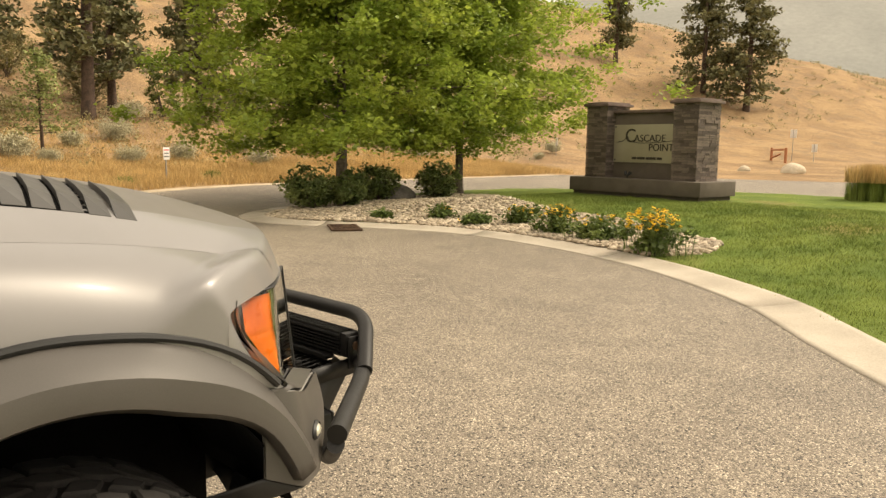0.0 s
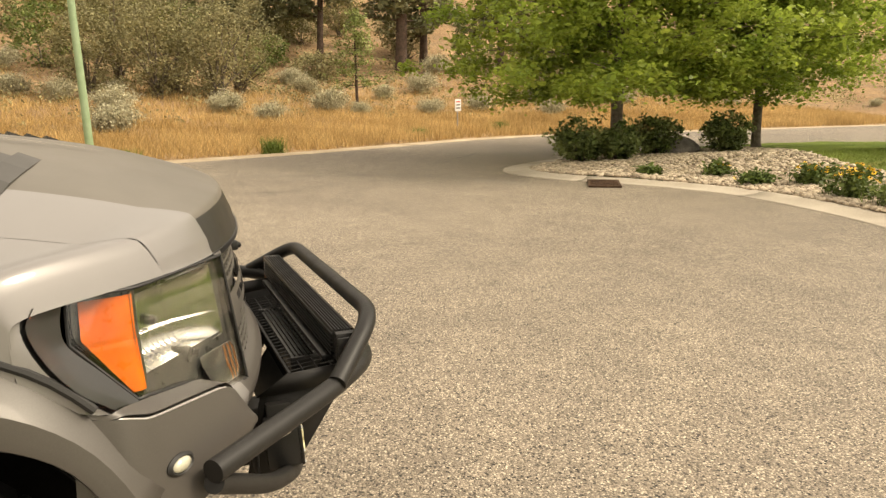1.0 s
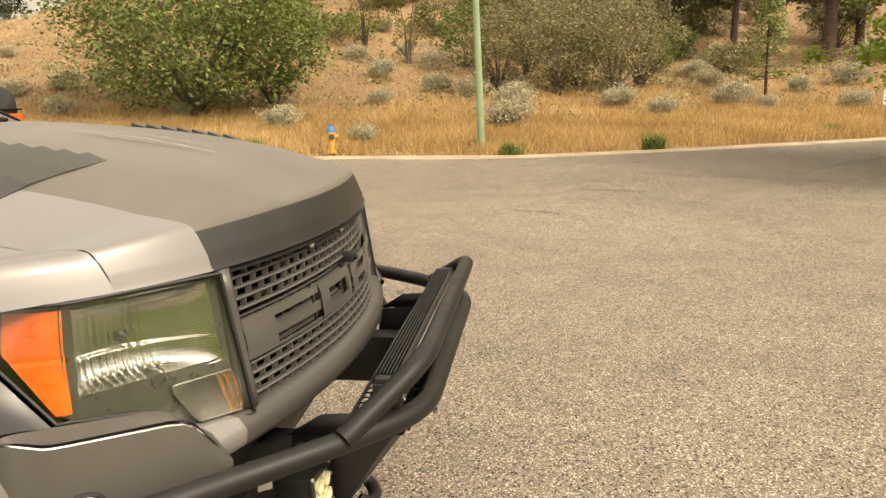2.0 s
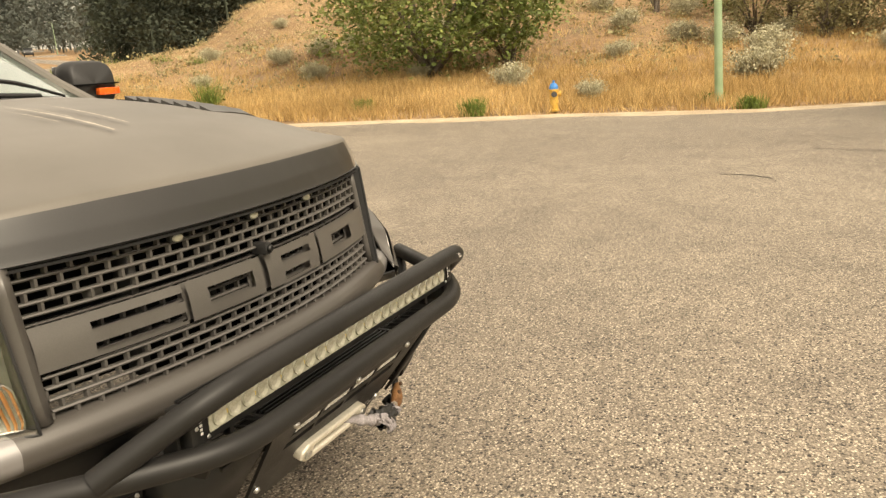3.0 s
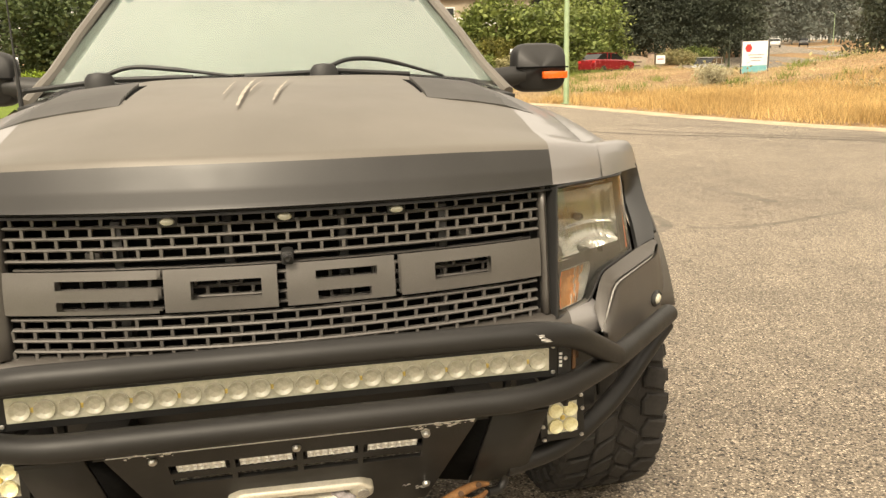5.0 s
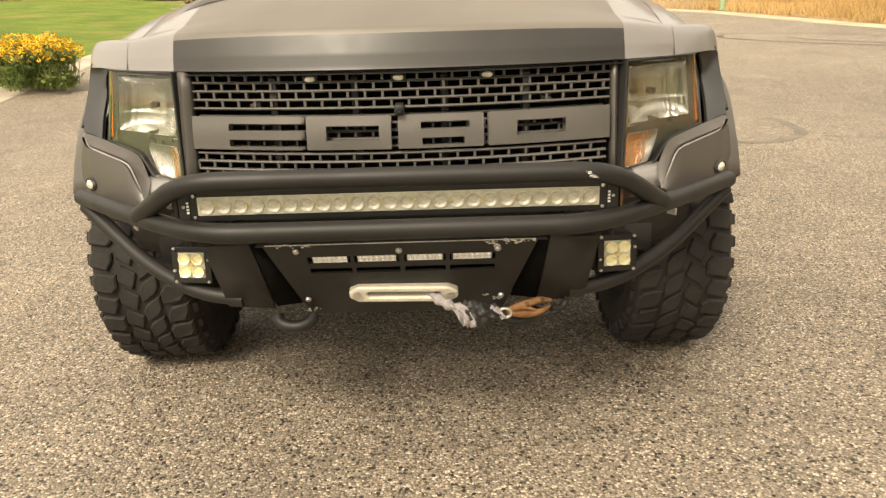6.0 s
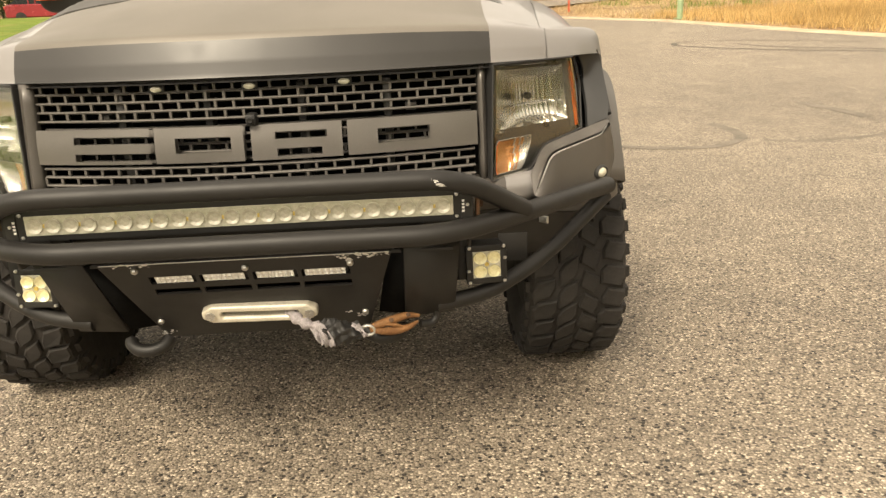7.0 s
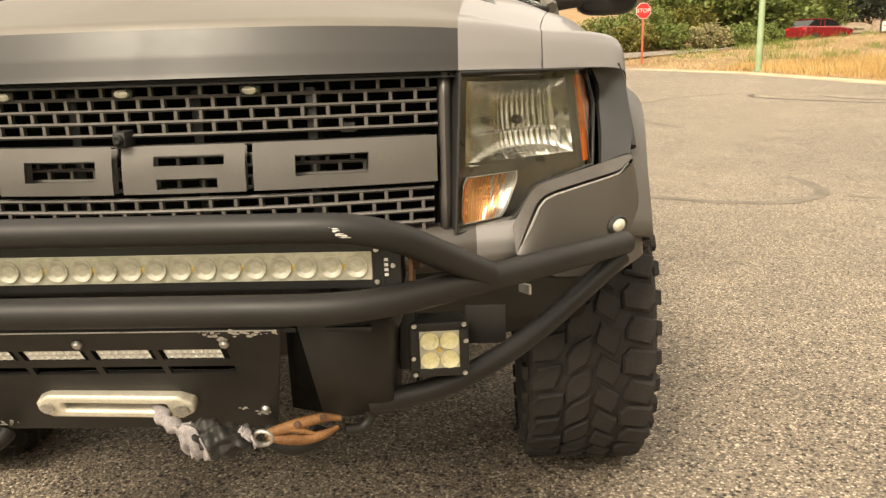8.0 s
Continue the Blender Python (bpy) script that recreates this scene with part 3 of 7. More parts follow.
# rolled concrete kerb round the island: low pan on the road, a soft rise to the planting, cut by joints
kerb_line = ISLAND[8:]
kerb = tagged(new("kerb"), "pale rolled concrete kerb with transverse joints", "kerb", kind="structure")
run, piece = 0.0, [kerb_line[0]]
for a, b in zip(kerb_line, kerb_line[1:]):
    steps = max(1, int(math.hypot(b[0] - a[0], b[1] - a[1]) / 0.25))
    for k in range(1, steps + 1):
        q = (a[0] + (b[0] - a[0]) * k / steps, a[1] + (b[1] - a[1]) * k / steps)
        run += math.hypot(q[0] - piece[-1][0], q[1] - piece[-1][1])
        piece.append(q)
        if run > 3.0:
            g = ribbon(piece, 0.0, -0.52, lambda u: 0.045 - 0.037 * ease(u * 1.6), 8)
            part("kerb_slab", g, CONCRETE, kerb, solid=0.12)
            dx, dy = piece[-1][0] - piece[-2][0], piece[-1][1] - piece[-2][1]
            k2 = 0.012 / math.hypot(dx, dy)
            piece, run = [(q[0] + dx * k2, q[1] + dy * k2)], 0.0


def island_rise(x, y):
    """The planted ground swells a little towards the middle of the island."""
    d = min(math.hypot(x - p[0], y - p[1]) for p in ISLAND[::2])
    return 0.028 + 0.26 * float(ease(d / 5.0)) + 0.02 * math.sin(x * 1.3) * math.sin(y * 1.1)


lawn_line = ISLAND + [(-60, -22), (-60, 40)]
single("lawn", sheet(lawn_line, 0.0, 1.5, island_rise), LAWN, "mown green lawn with a few straw-coloured worn patches", "lawn", kind="structure")


# ---------------------------------------------------------------- the pickup truck (nose towards -y, grille at y = 0)
truck = base("pickup_truck", (0, 0, 0), "grey and silver lifted pickup truck with black tube bumper", "pickup truck")


def front_y(x):
    """How far back the hood's front edge lies at x."""
    return 0.27 * x * x + 0.28 * x ** 6


def hood_z(x, y):
    """A steep nose face that folds over into the long, gently rising hood."""
    d, q = max(y - front_y(x) - 0.02, 0.0), (abs(x) / 0.785) ** 4
    top = 1.222 + 0.207 * (1 - math.exp(-d / 0.51)) * (1 - 0.25 * q)
    gap, soft = 1.137 + 2.45 * d - top, 0.005 + 0.012 * q
    z = top + gap / 2 - math.sqrt(gap * gap / 4 + soft * soft)
    return z - 0.053 * q * min(d / 0.15, 1.0) + 0.006 * float(ease((0.47 - abs(x)) / 0.12)) * min(d / 0.3, 1.0)


HOOD_END = 1.16


def widen(y):
    """The hood grows wider towards the cab."""
    return 1 + 0.12 * float(ease((y - 0.2) / 1.1))


def hood_at(x, y):
    return hood_z(x / widen(y), y)


def hood_point(u, v):
    x = -0.785 + 1.57 * u
    d = 0.06 * v / 0.3 if v < 0.3 else 0.06 + (HOOD_END + 0.22 * (x / 0.785) ** 2 - front_y(x) - 0.06) * ((v - 0.3) / 0.7) ** 1.5
    y = front_y(x) + d
    return (x * widen(y), y, hood_z(x, y + 0.02 * min(v / 0.06, 1)))


# slot 2 paints the wrap's nose face darker, as shaded
hood = part("hood", Geo().grid(hood_point, 56, 44, pick=lambda u, v: 0 if abs(-0.785 + 1.57 * u) > 0.615 else 2 if v < 0.19 else 1), [SILVER, SATIN, NOSE_SHADE], truck, "silver hood with a wide satin grey-brown centre wrap, shade painted along its nose", solid=0.012, angle=60)
# near-black strip: shade of the gap under the hood, put into colour
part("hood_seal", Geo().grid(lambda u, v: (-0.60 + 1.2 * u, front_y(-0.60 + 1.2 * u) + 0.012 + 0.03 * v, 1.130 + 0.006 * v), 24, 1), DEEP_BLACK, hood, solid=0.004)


def vent(side):
    """Seven swept louvre plates over a near-black sheet painted as their openings' shade, each rising to the rear and
    folded down at its outer end.
    """
    fl = lambda g: g if side > 0 else mirrored(g)

    def bed(u, v):
        x, y = 0.380 + 0.312 * u, 0.466 + 0.385 * v + 0.062 * u
        return (x, y, hood_at(x, y) + 0.003)

    p = part("hood_vent", fl(Geo().grid(bed, 8, 10)), DEEP_BLACK, hood, "black louvred hood vent", solid=0.006)
    for k in range(7):
        y0, slim = 0.464 + k * 0.054, 0.003 * k
        rows = []
        for x, dy, flat in ((0.386 + 0.002 * k, 0.0, 0.0), (0.500, 0.020, 0.30), (0.612 - slim, 0.042, 0.55), (0.698 - slim, 0.062, 1.0)):
            ya, yb = y0 + dy, y0 + dy + 0.045
            low = hood_at(x, ya) + 0.001
            lift = 0.0 if flat == 1.0 else 1.0
            crown = 0.005 * math.sin(flat * math.pi * 0.9) * lift
            rows.append([(x, ya, low), (x, ya, low + 0.003 + crown), (x, yb, low + 0.003 + crown + 0.011 * lift + hood_at(x, yb) - hood_at(x, ya)), (x, yb, hood_at(x, yb) + 0.001)])
        v = [q for r in rows for q in r]
        f = [(i * 4 + c, i * 4 + c + 4, i * 4 + c + 5, i * 4 + c + 1) for i in range(3) for c in range(3)] + [(0, 1, 2, 3), (15, 14, 13, 12)]
        part("louvre", fl(Geo().add(v, f)), VENT_GREY, p, smooth=False)


vent(1), vent(-1)
SMEAR = surface("dried_smear", (0.33, 0.295, 0.24), (0.46, 0.41, 0.335), 40, 160, 0.6, speck=0.5)
for run, w in (([(-0.096, 0.33), (-0.088, 0.46), (-0.078, 0.62), (-0.06, 0.82)], 0.011), ([(-0.012, 0.375), (-0.002, 0.48), (0.012, 0.60), (0.034, 0.76)], 0.008), ([(-0.136, 0.47), (-0.128, 0.58), (-0.118, 0.72)], 0.005), ([(-0.072, 0.50), (-0.058, 0.62), (-0.04, 0.74)], 0.004)):
    g = Geo()
    line = smooth_path([(x, y, 0) for x, y in run], 6)
    n = len(line) - 1
    for i, (a, b) in enumerate(zip(line, line[1:])):
        wa, wb = (w * math.sin(math.pi * min(k / n * 0.75 + 0.22, 1.0)) * (0.8 + 0.3 * math.sin(k * 1.9)) for k in (i, i + 1))
        g.add([(x, y, hood_z(x, y) + 0.0135) for x, y in ((a.x - wa / 2, a.y), (a.x + wa / 2, a.y), (b.x + wb / 2, b.y), (b.x - wb / 2, b.y))], [(0, 1, 2, 3)])
    part("polish_smear", g, SMEAR, hood)


# fenders
def fender_front(x):
    return 0.232 + 0.9 * (x - 0.785) + 1.2 * max(x - 0.785, 0) ** 2


def fender_pt(th, y):
    """A point of the rounded shoulder: th 0 at the hood seam, 1 low on the side; y from the front edge back."""
    k = 1 - th
    bx = 3 * k * k * th * 0.60 + 3 * k * th * th * 1.0 + th ** 3
    bz = k ** 3 + 3 * k * k * th * 0.95 + 3 * k * th * th * 0.97
    x = 0.787 + 0.216 * bx
    lead = fender_front(x)
    yy = lead + (1.60 - lead) * y
    x = 0.787 * widen(yy) + (1.003 - 0.787 * widen(yy)) * bx
    top = hood_z(0.785, front_y(0.785) + yy - lead + 0.02)
    soft = 0.12 + 0.88 * float(ease((yy - lead) / 0.30))
    return (x, yy, 1.0 + (top - 1.0) * bz ** soft)


def along(chain, u):
    p = [Vector(q) for q in chain]
    s = u * (len(p) - 1)
    i = min(int(s), len(p) - 2)
    return p[i].lerp(p[i + 1], s - i)


def sink(a):
    """How much flatter than a circle the flare's upper seam runs at the angle a."""
    return 0.033 * float(ease((132 - a) / 36))


def open_front(a):
    """How much further the wheel opening reaches towards the bumper at the angle a."""
    return 0.055 * float(ease((a - 112) / 34))


def build_fender(side):
    fl = lambda g: g if side > 0 else mirrored(g)
    f = part("fender", fl(Geo().grid(lambda u, v: fender_pt(u, v ** 1.7), 20, 30)), SILVER, truck, "silver front fender", solid=0.006, angle=70)
    part("fender_rear", fl(Geo().grid(lambda u, v: (1.002, 1.22 + 0.38 * u, 1.01 - 0.48 * v), 4, 6)), SILVER, f, solid=0.006)

    # flare: a fat band round the wheel opening
    def flare_pt(u, v):
        a = radians(158 - 170 * u)
        r = 0.592 - (0.132 - open_front(math.degrees(a))) * v - sink(math.degrees(a)) * (1 - v)
        x = 0.987 + 0.076 * min(v / 0.5, 1) ** 0.85 + 0.006 * max(v - 0.5, 0) / 0.5 - 0.02 * max(v - 0.92, 0) / 0.08
        front = float(ease((math.degrees(a) - 104) / 42))
        x -= 0.034 * front
        return (x, 0.82 + r * math.cos(a), 0.55 + r * math.sin(a))

    part("wheel_flare", fl(Geo().grid(flare_pt, 44, 12)), FLARE_GREY, f, "satin grey wheel-arch flare", solid=0.01, angle=24)
    # near-black sheet added under the flare to paint its underside as shaded
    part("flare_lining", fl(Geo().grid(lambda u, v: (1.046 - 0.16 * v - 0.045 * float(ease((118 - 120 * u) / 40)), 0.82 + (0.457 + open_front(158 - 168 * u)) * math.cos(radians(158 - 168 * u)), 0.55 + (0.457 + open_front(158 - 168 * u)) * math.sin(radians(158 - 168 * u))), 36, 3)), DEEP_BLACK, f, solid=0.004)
    part("flare_seam", fl(Geo().tube([(0.999, 0.82 + (0.603 - sink(a)) * math.cos(radians(a)), 0.55 + (0.603 - sink(a)) * math.sin(radians(a))) for a in range(138, 20, -4)], 0.009, 8)), TRIM_BLACK, f)
    # liner and inner wall in near-black, the well's shade put into colour
    part("wheel_well", fl(Geo().grid(lambda u, v: (1.0 - 0.5 * v, 0.82 + 0.50 * math.cos(radians(165 - 165 * u)), 0.55 + 0.49 * math.sin(radians(165 - 165 * u))), 24, 3)), DEEP_BLACK, f, "wheel-well liner painted near-black for the shade inside", solid=0.004)
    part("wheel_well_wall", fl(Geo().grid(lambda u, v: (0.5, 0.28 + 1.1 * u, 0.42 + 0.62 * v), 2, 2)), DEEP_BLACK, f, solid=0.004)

    # black filler between lamp and fender, and the fender's cheek below it
    EDGE = smooth_path([(0.976, 0.460, 1.141), (0.990, 0.471, 1.105), (0.998, 0.449, 1.047), (1.000, 0.403, 0.985), (0.987, 0.348, 0.938)], 4)
    LOW = smooth_path([(0.984, 0.468, 1.144), (1.001, 0.485, 1.105), (1.0035, 0.486, 1.06), (1.004, 0.478, 1.01), (1.003, 0.442, 0.968), (0.993, 0.366, 0.941)], 4)
    LAMP_SIDE = smooth_path([(0.900, 0.417, 1.135), (0.921, 0.424, 1.092), (0.923, 0.415, 1.045), (0.921, 0.360, 0.985), (0.914, 0.306, 0.922)], 4)
    part("fender_cheek", fl(Geo().grid(lambda u, v: along(EDGE, u).lerp(along(LOW, u), v), 16, 4)), SILVER, f, solid=0.004, angle=60)

    def fill(u, v):
        p = along(LAMP_SIDE, v).lerp(along(EDGE, v), u)
        sag = 0.005 * math.sin(math.pi * u)
        return (p.x - sag * 0.7, p.y + sag * 0.5, p.z)

    part("corner_filler", fl(Geo().grid(fill, 10, 16)), FILLER, f, "satin black corner trim beside the headlamp", solid=0.01, angle=60)


build_fender(1), build_fender(-1)

# antenna on the passenger fender
part("antenna", Geo().tube([(-0.90, 1.42, 1.30), (-0.905, 1.43, 1.55), (-0.91, 1.45, 2.05)], [0.010, 0.003, 0.002], 8), TRIM_BLACK, truck)


# front fascia
def stepped(pts, n=7):
    """A line through corner points whose corners are only slightly rounded."""
    p = [Vector(q) for q in pts]
    out = [a.lerp(b, k / n) for a, b in zip(p, p[1:]) for k in range(n)] + [p[-1]]
    return [out[0]] + [(a + b * 2 + c) / 4 for a, b, c in zip(out, out[1:], out[2:])] + [out[-1]]


def build_corner(side):
    fl = lambda g: g if side > 0 else mirrored(g)
    top = stepped([(0.718, 0.116, 0.826), (0.772, 0.180, 0.893), (0.914, 0.304, 0.918), (0.986, 0.346, 0.936), (0.975, 0.425, 0.947)])
    mid = stepped([(0.726, 0.076, 0.780), (0.780, 0.128, 0.882), (0.955, 0.286, 0.905), (0.986, 0.336, 0.926), (0.982, 0.420, 0.938)])
    low = stepped([(0.728, 0.074, 0.770), (0.795, 0.114, 0.726), (0.930, 0.228, 0.695), (1.014, 0.325, 0.716), (1.006, 0.415, 0.760)])
    n = len(top) - 1
    g = Geo().grid(lambda u, v: along(top, u).lerp(along(mid, u), v), n, 4)
    c = part("bumper_corner", fl(g), FLARE_GREY, truck, "satin grey bumper corner", solid=0.01, angle=50)

    def face(u, v):
        p = along(mid, u).lerp(along(low, u), v)
        b = 0.006 * math.sin(math.pi * v)
        return (p.x + b * 0.5, p.y - b, p.z)

    part("bumper_face", fl(Geo().grid(face, n, 8)), FLARE_GREY, c, solid=0.01, angle=50)
    # bright tube: the edge's highlight painted in, along with its chipped paint
    part("edge_highlight", fl(Geo().tube(mid[:int(len(mid) * 0.80)], 0.0026, 6)), surface("highlit_worn_edge", (0.45, 0.43, 0.40), (0.55, 0.53, 0.5), 20, 200, 0.35, 0.4), c)
    under = Geo().grid(lambda u, v: along(low, u) + Vector((-0.10 * v, 0.18 * v, -0.05 * v)), n, 3)
    part("bumper_underside", fl(under), TRIM_BLACK, c, solid=0.006)
    # round marker lamp
    m = Matrix.Translation((0.944, 0.240, 0.802)) @ Vector((0.72, -0.69, 0.06)).to_track_quat("Z", "Y").to_matrix().to_4x4() @ Matrix.Diagonal((1.35, 0.82, 1.0, 1.0))
    ring = Geo().lathe([(0.024, -0.01), (0.026, 0.004), (0.021, 0.010), (0.018, 0.007)], 20, m)
    k = part("marker_lamp", fl(ring), TRIM_BLACK, c, "small oval cream marker lamp")
    part("lens", fl(Geo().lathe([(0.0186, 0.004), (0.016, 0.010), (0.008, 0.014), (0.0001, 0.015)], 20, m)), LED_CREAM, k)


build_corner(1), build_corner(-1)


def lip_y(x):
    return 0.25 * x * x + 0.09 * x ** 6 - 0.012


# silver valance lip below the grille; its shaded middle is painted in grey
def lip(u, v):
    x = -0.735 + 1.47 * u
    z0 = 0.838 - 0.006 * abs(x)
    prof = [(0.035, 0.0), (-0.012, -0.008), (-0.026, -0.028), (-0.022, -0.055), (0.03, -0.085)]
    s = v * 4
    i = min(int(s), 3)
    dy = prof[i][0] + (prof[i + 1][0] - prof[i][0]) * (s - i)
    dz = prof[i][1] + (prof[i + 1][1] - prof[i][1]) * (s - i)
    return (x, lip_y(x) + dy, z0 + dz)


part("valance_lip", Geo().grid(lip, 48, 12, pick=lambda u, v: 1 if abs(2 * u - 1) > 0.86 else 0), [FLARE_GREY, SILVER], truck, "curved silver lip below the grille, its middle painted grey for shade", solid=0.008, angle=70)
part("lower_valance", Geo().grid(lambda u, v: (-0.9 + 1.8 * u, lip_y(-0.9 + 1.8 * u) + 0.05 + 0.14 * v, 0.76 - 0.22 * v), 30, 4), TRIM_BLACK, truck, solid=0.006)

# grille: three bands before a near-black sheet, the opening's shade put into its colour
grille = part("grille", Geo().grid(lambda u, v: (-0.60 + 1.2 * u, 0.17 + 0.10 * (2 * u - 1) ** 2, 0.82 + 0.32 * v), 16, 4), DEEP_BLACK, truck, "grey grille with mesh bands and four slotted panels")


def grille_y(x, z):
    return 0.012 + 0.27 * x * x - 0.15 * (1.131 - z) + 0.02


def mesh_band(z0, rows, pitch, half, t=0.0065):
    g = Geo()
    cell = 0.0462
    xs = [-half + 2 * half * i / 48 for i in range(49)]
    for r in range(rows + 1):
        z = z0 - r * pitch
        ring = []
        for x in xs:
            y = grille_y(x, z)
            ring += [(x, y, z - t / 2), (x, y - 0.003, z), (x, y, z + t / 2), (x, y + 0.012, z + t / 2), (x, y + 0.012, z - t / 2)]
        g.add(ring, [(i * 5 + k, i * 5 + (k + 1) % 5, (i + 1) * 5 + (k + 1) % 5, (i + 1) * 5 + k) for i in range(48) for k in range(5)])
    for r in range(rows):
        z = z0 - (r + 0.5) * pitch
        x = -half + (0.0 if r % 2 else cell / 2)
        while x <= half + 1e-6:
            y = grille_y(x, z)
            h = pitch / 2
            g.add([(x + sx * t * 0.5, y + yy, z + sz * h) for yy in (0.0, 0.012) for sx, sz in ((-1, -1), (1, -1), (1, 1), (-1, 1))],
                  [(0, 1, 2, 3), (4, 7, 6, 5), (0, 3, 7, 4), (1, 5, 6, 2)])
            x += cell
    return g


part("upper_mesh", mesh_band(1.126, 4, 0.0225, 0.575), GRILLE_GREY, grille, smooth=False)
part("lower_mesh", mesh_band(0.917, 4, 0.0215, 0.565), GRILLE_GREY, grille, smooth=False)
part("middle_mesh", mesh_band(1.014, 4, 0.0205, 0.56), GRILLE_GREY, grille, smooth=False).location.y = 0.020


def slot_panel(x0, x1, slots):
    """A broad plate of the middle band with rectangular slots through it."""
    zt, zb = 1.0175, 0.930
    xs = sorted({x0, x1} | {s[0] for s in slots} | {s[1] for s in slots})
    zs = sorted({zb, zt} | {s[2] for s in slots} | {s[3] for s in slots})
    fine = []
    for a, b in zip(xs, xs[1:]):
        k = max(1, int((b - a) / 0.03))
        fine += [a + (b - a) * i / k for i in range(k)]
    fine.append(xs[-1])
    g = Geo()
    for a, b in zip(fine, fine[1:]):
        for c, d in zip(zs, zs[1:]):
            mx, mz = (a + b) / 2, (c + d) / 2
            if any(s[0] < mx < s[1] and s[2] < mz < s[3] for s in slots):
                continue
            g.add([(x, grille_y(x, z) - 0.016 + 0.005 * abs(z - 0.974) / 0.05, z) for x, z in ((a, c), (b, c), (b, d), (a, d))], [(0, 1, 2, 3)])
    b = bmesh.new()
    vs = [b.verts.new(p) for p in g.v]
    for q in g.f:
        b.faces.new([vs[i] for i in q])
    bmesh.ops.remove_doubles(b, verts=list(b.verts), dist=1e-5)
    b.verts.index_update()
    h = Geo()
    h.add([q.co for q in b.verts], [[q.index for q in f.verts] for f in b.faces])
    b.free()
    p = part("slotted_panel", h, GRILLE_GREY, grille, "plain grey panel with rectangular slots", solid=0.022, angle=50)
    bv = p.modifiers.new("soft_edge", "BEVEL")
    bv.width, bv.segments, bv.limit_method, bv.angle_limit = 0.0035, 2, "ANGLE", radians(50)
    return p


slot_panel(-0.573, -0.262, [(-0.466, -0.262, 0.981, 0.999), (-0.466, -0.262, 0.938, 0.957)])
slot_panel(-0.250, -0.024, [(-0.197, -0.056, 0.954, 0.992)])
slot_panel(-0.005, 0.222, [(0.055, 0.184, 0.981, 0.999), (0.058, 0.170, 0.938, 0.957)])
slot_panel(0.236, 0.573, [(0.312, 0.446, 0.954, 0.992)])
for x in (-0.234, 0.0, 0.234):
    y = grille_y(x, 1.112) - 0.006
    k = part("grille_lamp", Geo().box((x, y + 0.006, 1.1125), (0.040, 0.016, 0.019), 0.005), TRIM_BLACK, grille)
    part("lens", Geo().lathe([(0.0155, 0.0), (0.013, 0.005), (0.006, 0.007), (0.0001, 0.0075)], 16, Matrix.Translation((x, y - 0.001, 1.1125)) @ Matrix.Rotation(radians(90), 4, "X") @ Matrix.Diagonal((1.0, 0.55, 1.0, 1.0))), LED_CREAM, k)
gc = part("grille_camera", Geo().box((0, grille_y(0, 1.03) - 0.006, 1.032), (0.026, 0.05, 0.03), 0.008), TRIM_BLACK, grille)
part("lens", Geo().lathe([(0.009, 0), (0.009, 0.006), (0.006, 0.009), (0.0001, 0.008)], 16, Matrix.Translation((0, grille_y(0, 1.03) - 0.03, 1.032)) @ Matrix.Rotation(radians(90), 4, "X")), BAR_BLACK, gc)
for s in (-1, 1):
    g = Geo().grid(lambda u, v: (s * (0.575 + 0.028 * u), grille_y(0.575 + 0.028 * u, 0.838 + 0.295 * v) - 0.012 + 0.02 * (2 * u - 1) ** 2, 0.838 + 0.295 * v), 4, 6)
    part("grille_surround", g, FLARE_GREY, grille, solid=0.012)
for x in (-0.34, -0.12, 0.12, 0.34):
    part("grille_strut", Geo().box((x, 0.09, 0.975), (0.02, 0.05, 0.28), 0.004), TRIM_BLACK, grille)
for x in (-0.4, 0.4):
    part("radiator_bracket", Geo().box((x, 0.12, 1.035), (0.03, 0.03, 0.02), 0.004), GRILLE_GREY, grille)


# headlamps: one smoked lens over the main reflector, the amber side reflector and the fluted indicator
BEND = 0.72


def lamp_face(u, z):
    """The lens: u 0 at the grille, a rounded bend at 0.72, 1 at its back edge on the fender."""
    def raw(w):
        xb = 0.893 - 0.13 * (z - 0.925)
        xi = 0.606 + 0.045 * (z - 0.829)
        x = xi + (xb - xi) * min(w / BEND, 1.0)
        y = 0.105 + 0.75 * (x - 0.616) - 0.12 * (1.131 - z)
        k = max((w - BEND) / (1 - BEND), 0.0)
        j = min(max((z - 0.925) / 0.125, 0.0), 1.0)
        ex, ey = 0.900 + 0.016 * j - 0.25 * max(z - 1.05, 0), 0.302 + 0.106 * j
        return x + (ex - x) * k, y + (ey - y) * k

    w = min(0.07, u, 1 - u)
    pts = [raw(u + w * d) for d in (-1, -0.6, -0.2, 0.2, 0.6, 1)]
    return sum(p[0] for p in pts) / 6, sum(p[1] for p in pts) / 6


def lamp_floor(u):
    return float(np.interp(u, [0, 0.263, 0.30, 0.39, 0.43, BEND, 1], [0.829, 0.836, 0.848, 0.894, 0.902, 0.925, 0.925]))


def lamp_at(u, z, inset=0.0):
    x, y = lamp_face(u, z)
    return (x - 0.45 * inset, y + 0.89 * inset, z)


def lamp_pt(u, v, inset=0.0):
    zb = lamp_floor(u)
    return lamp_at(u, zb + (1.131 - zb) * v, inset)


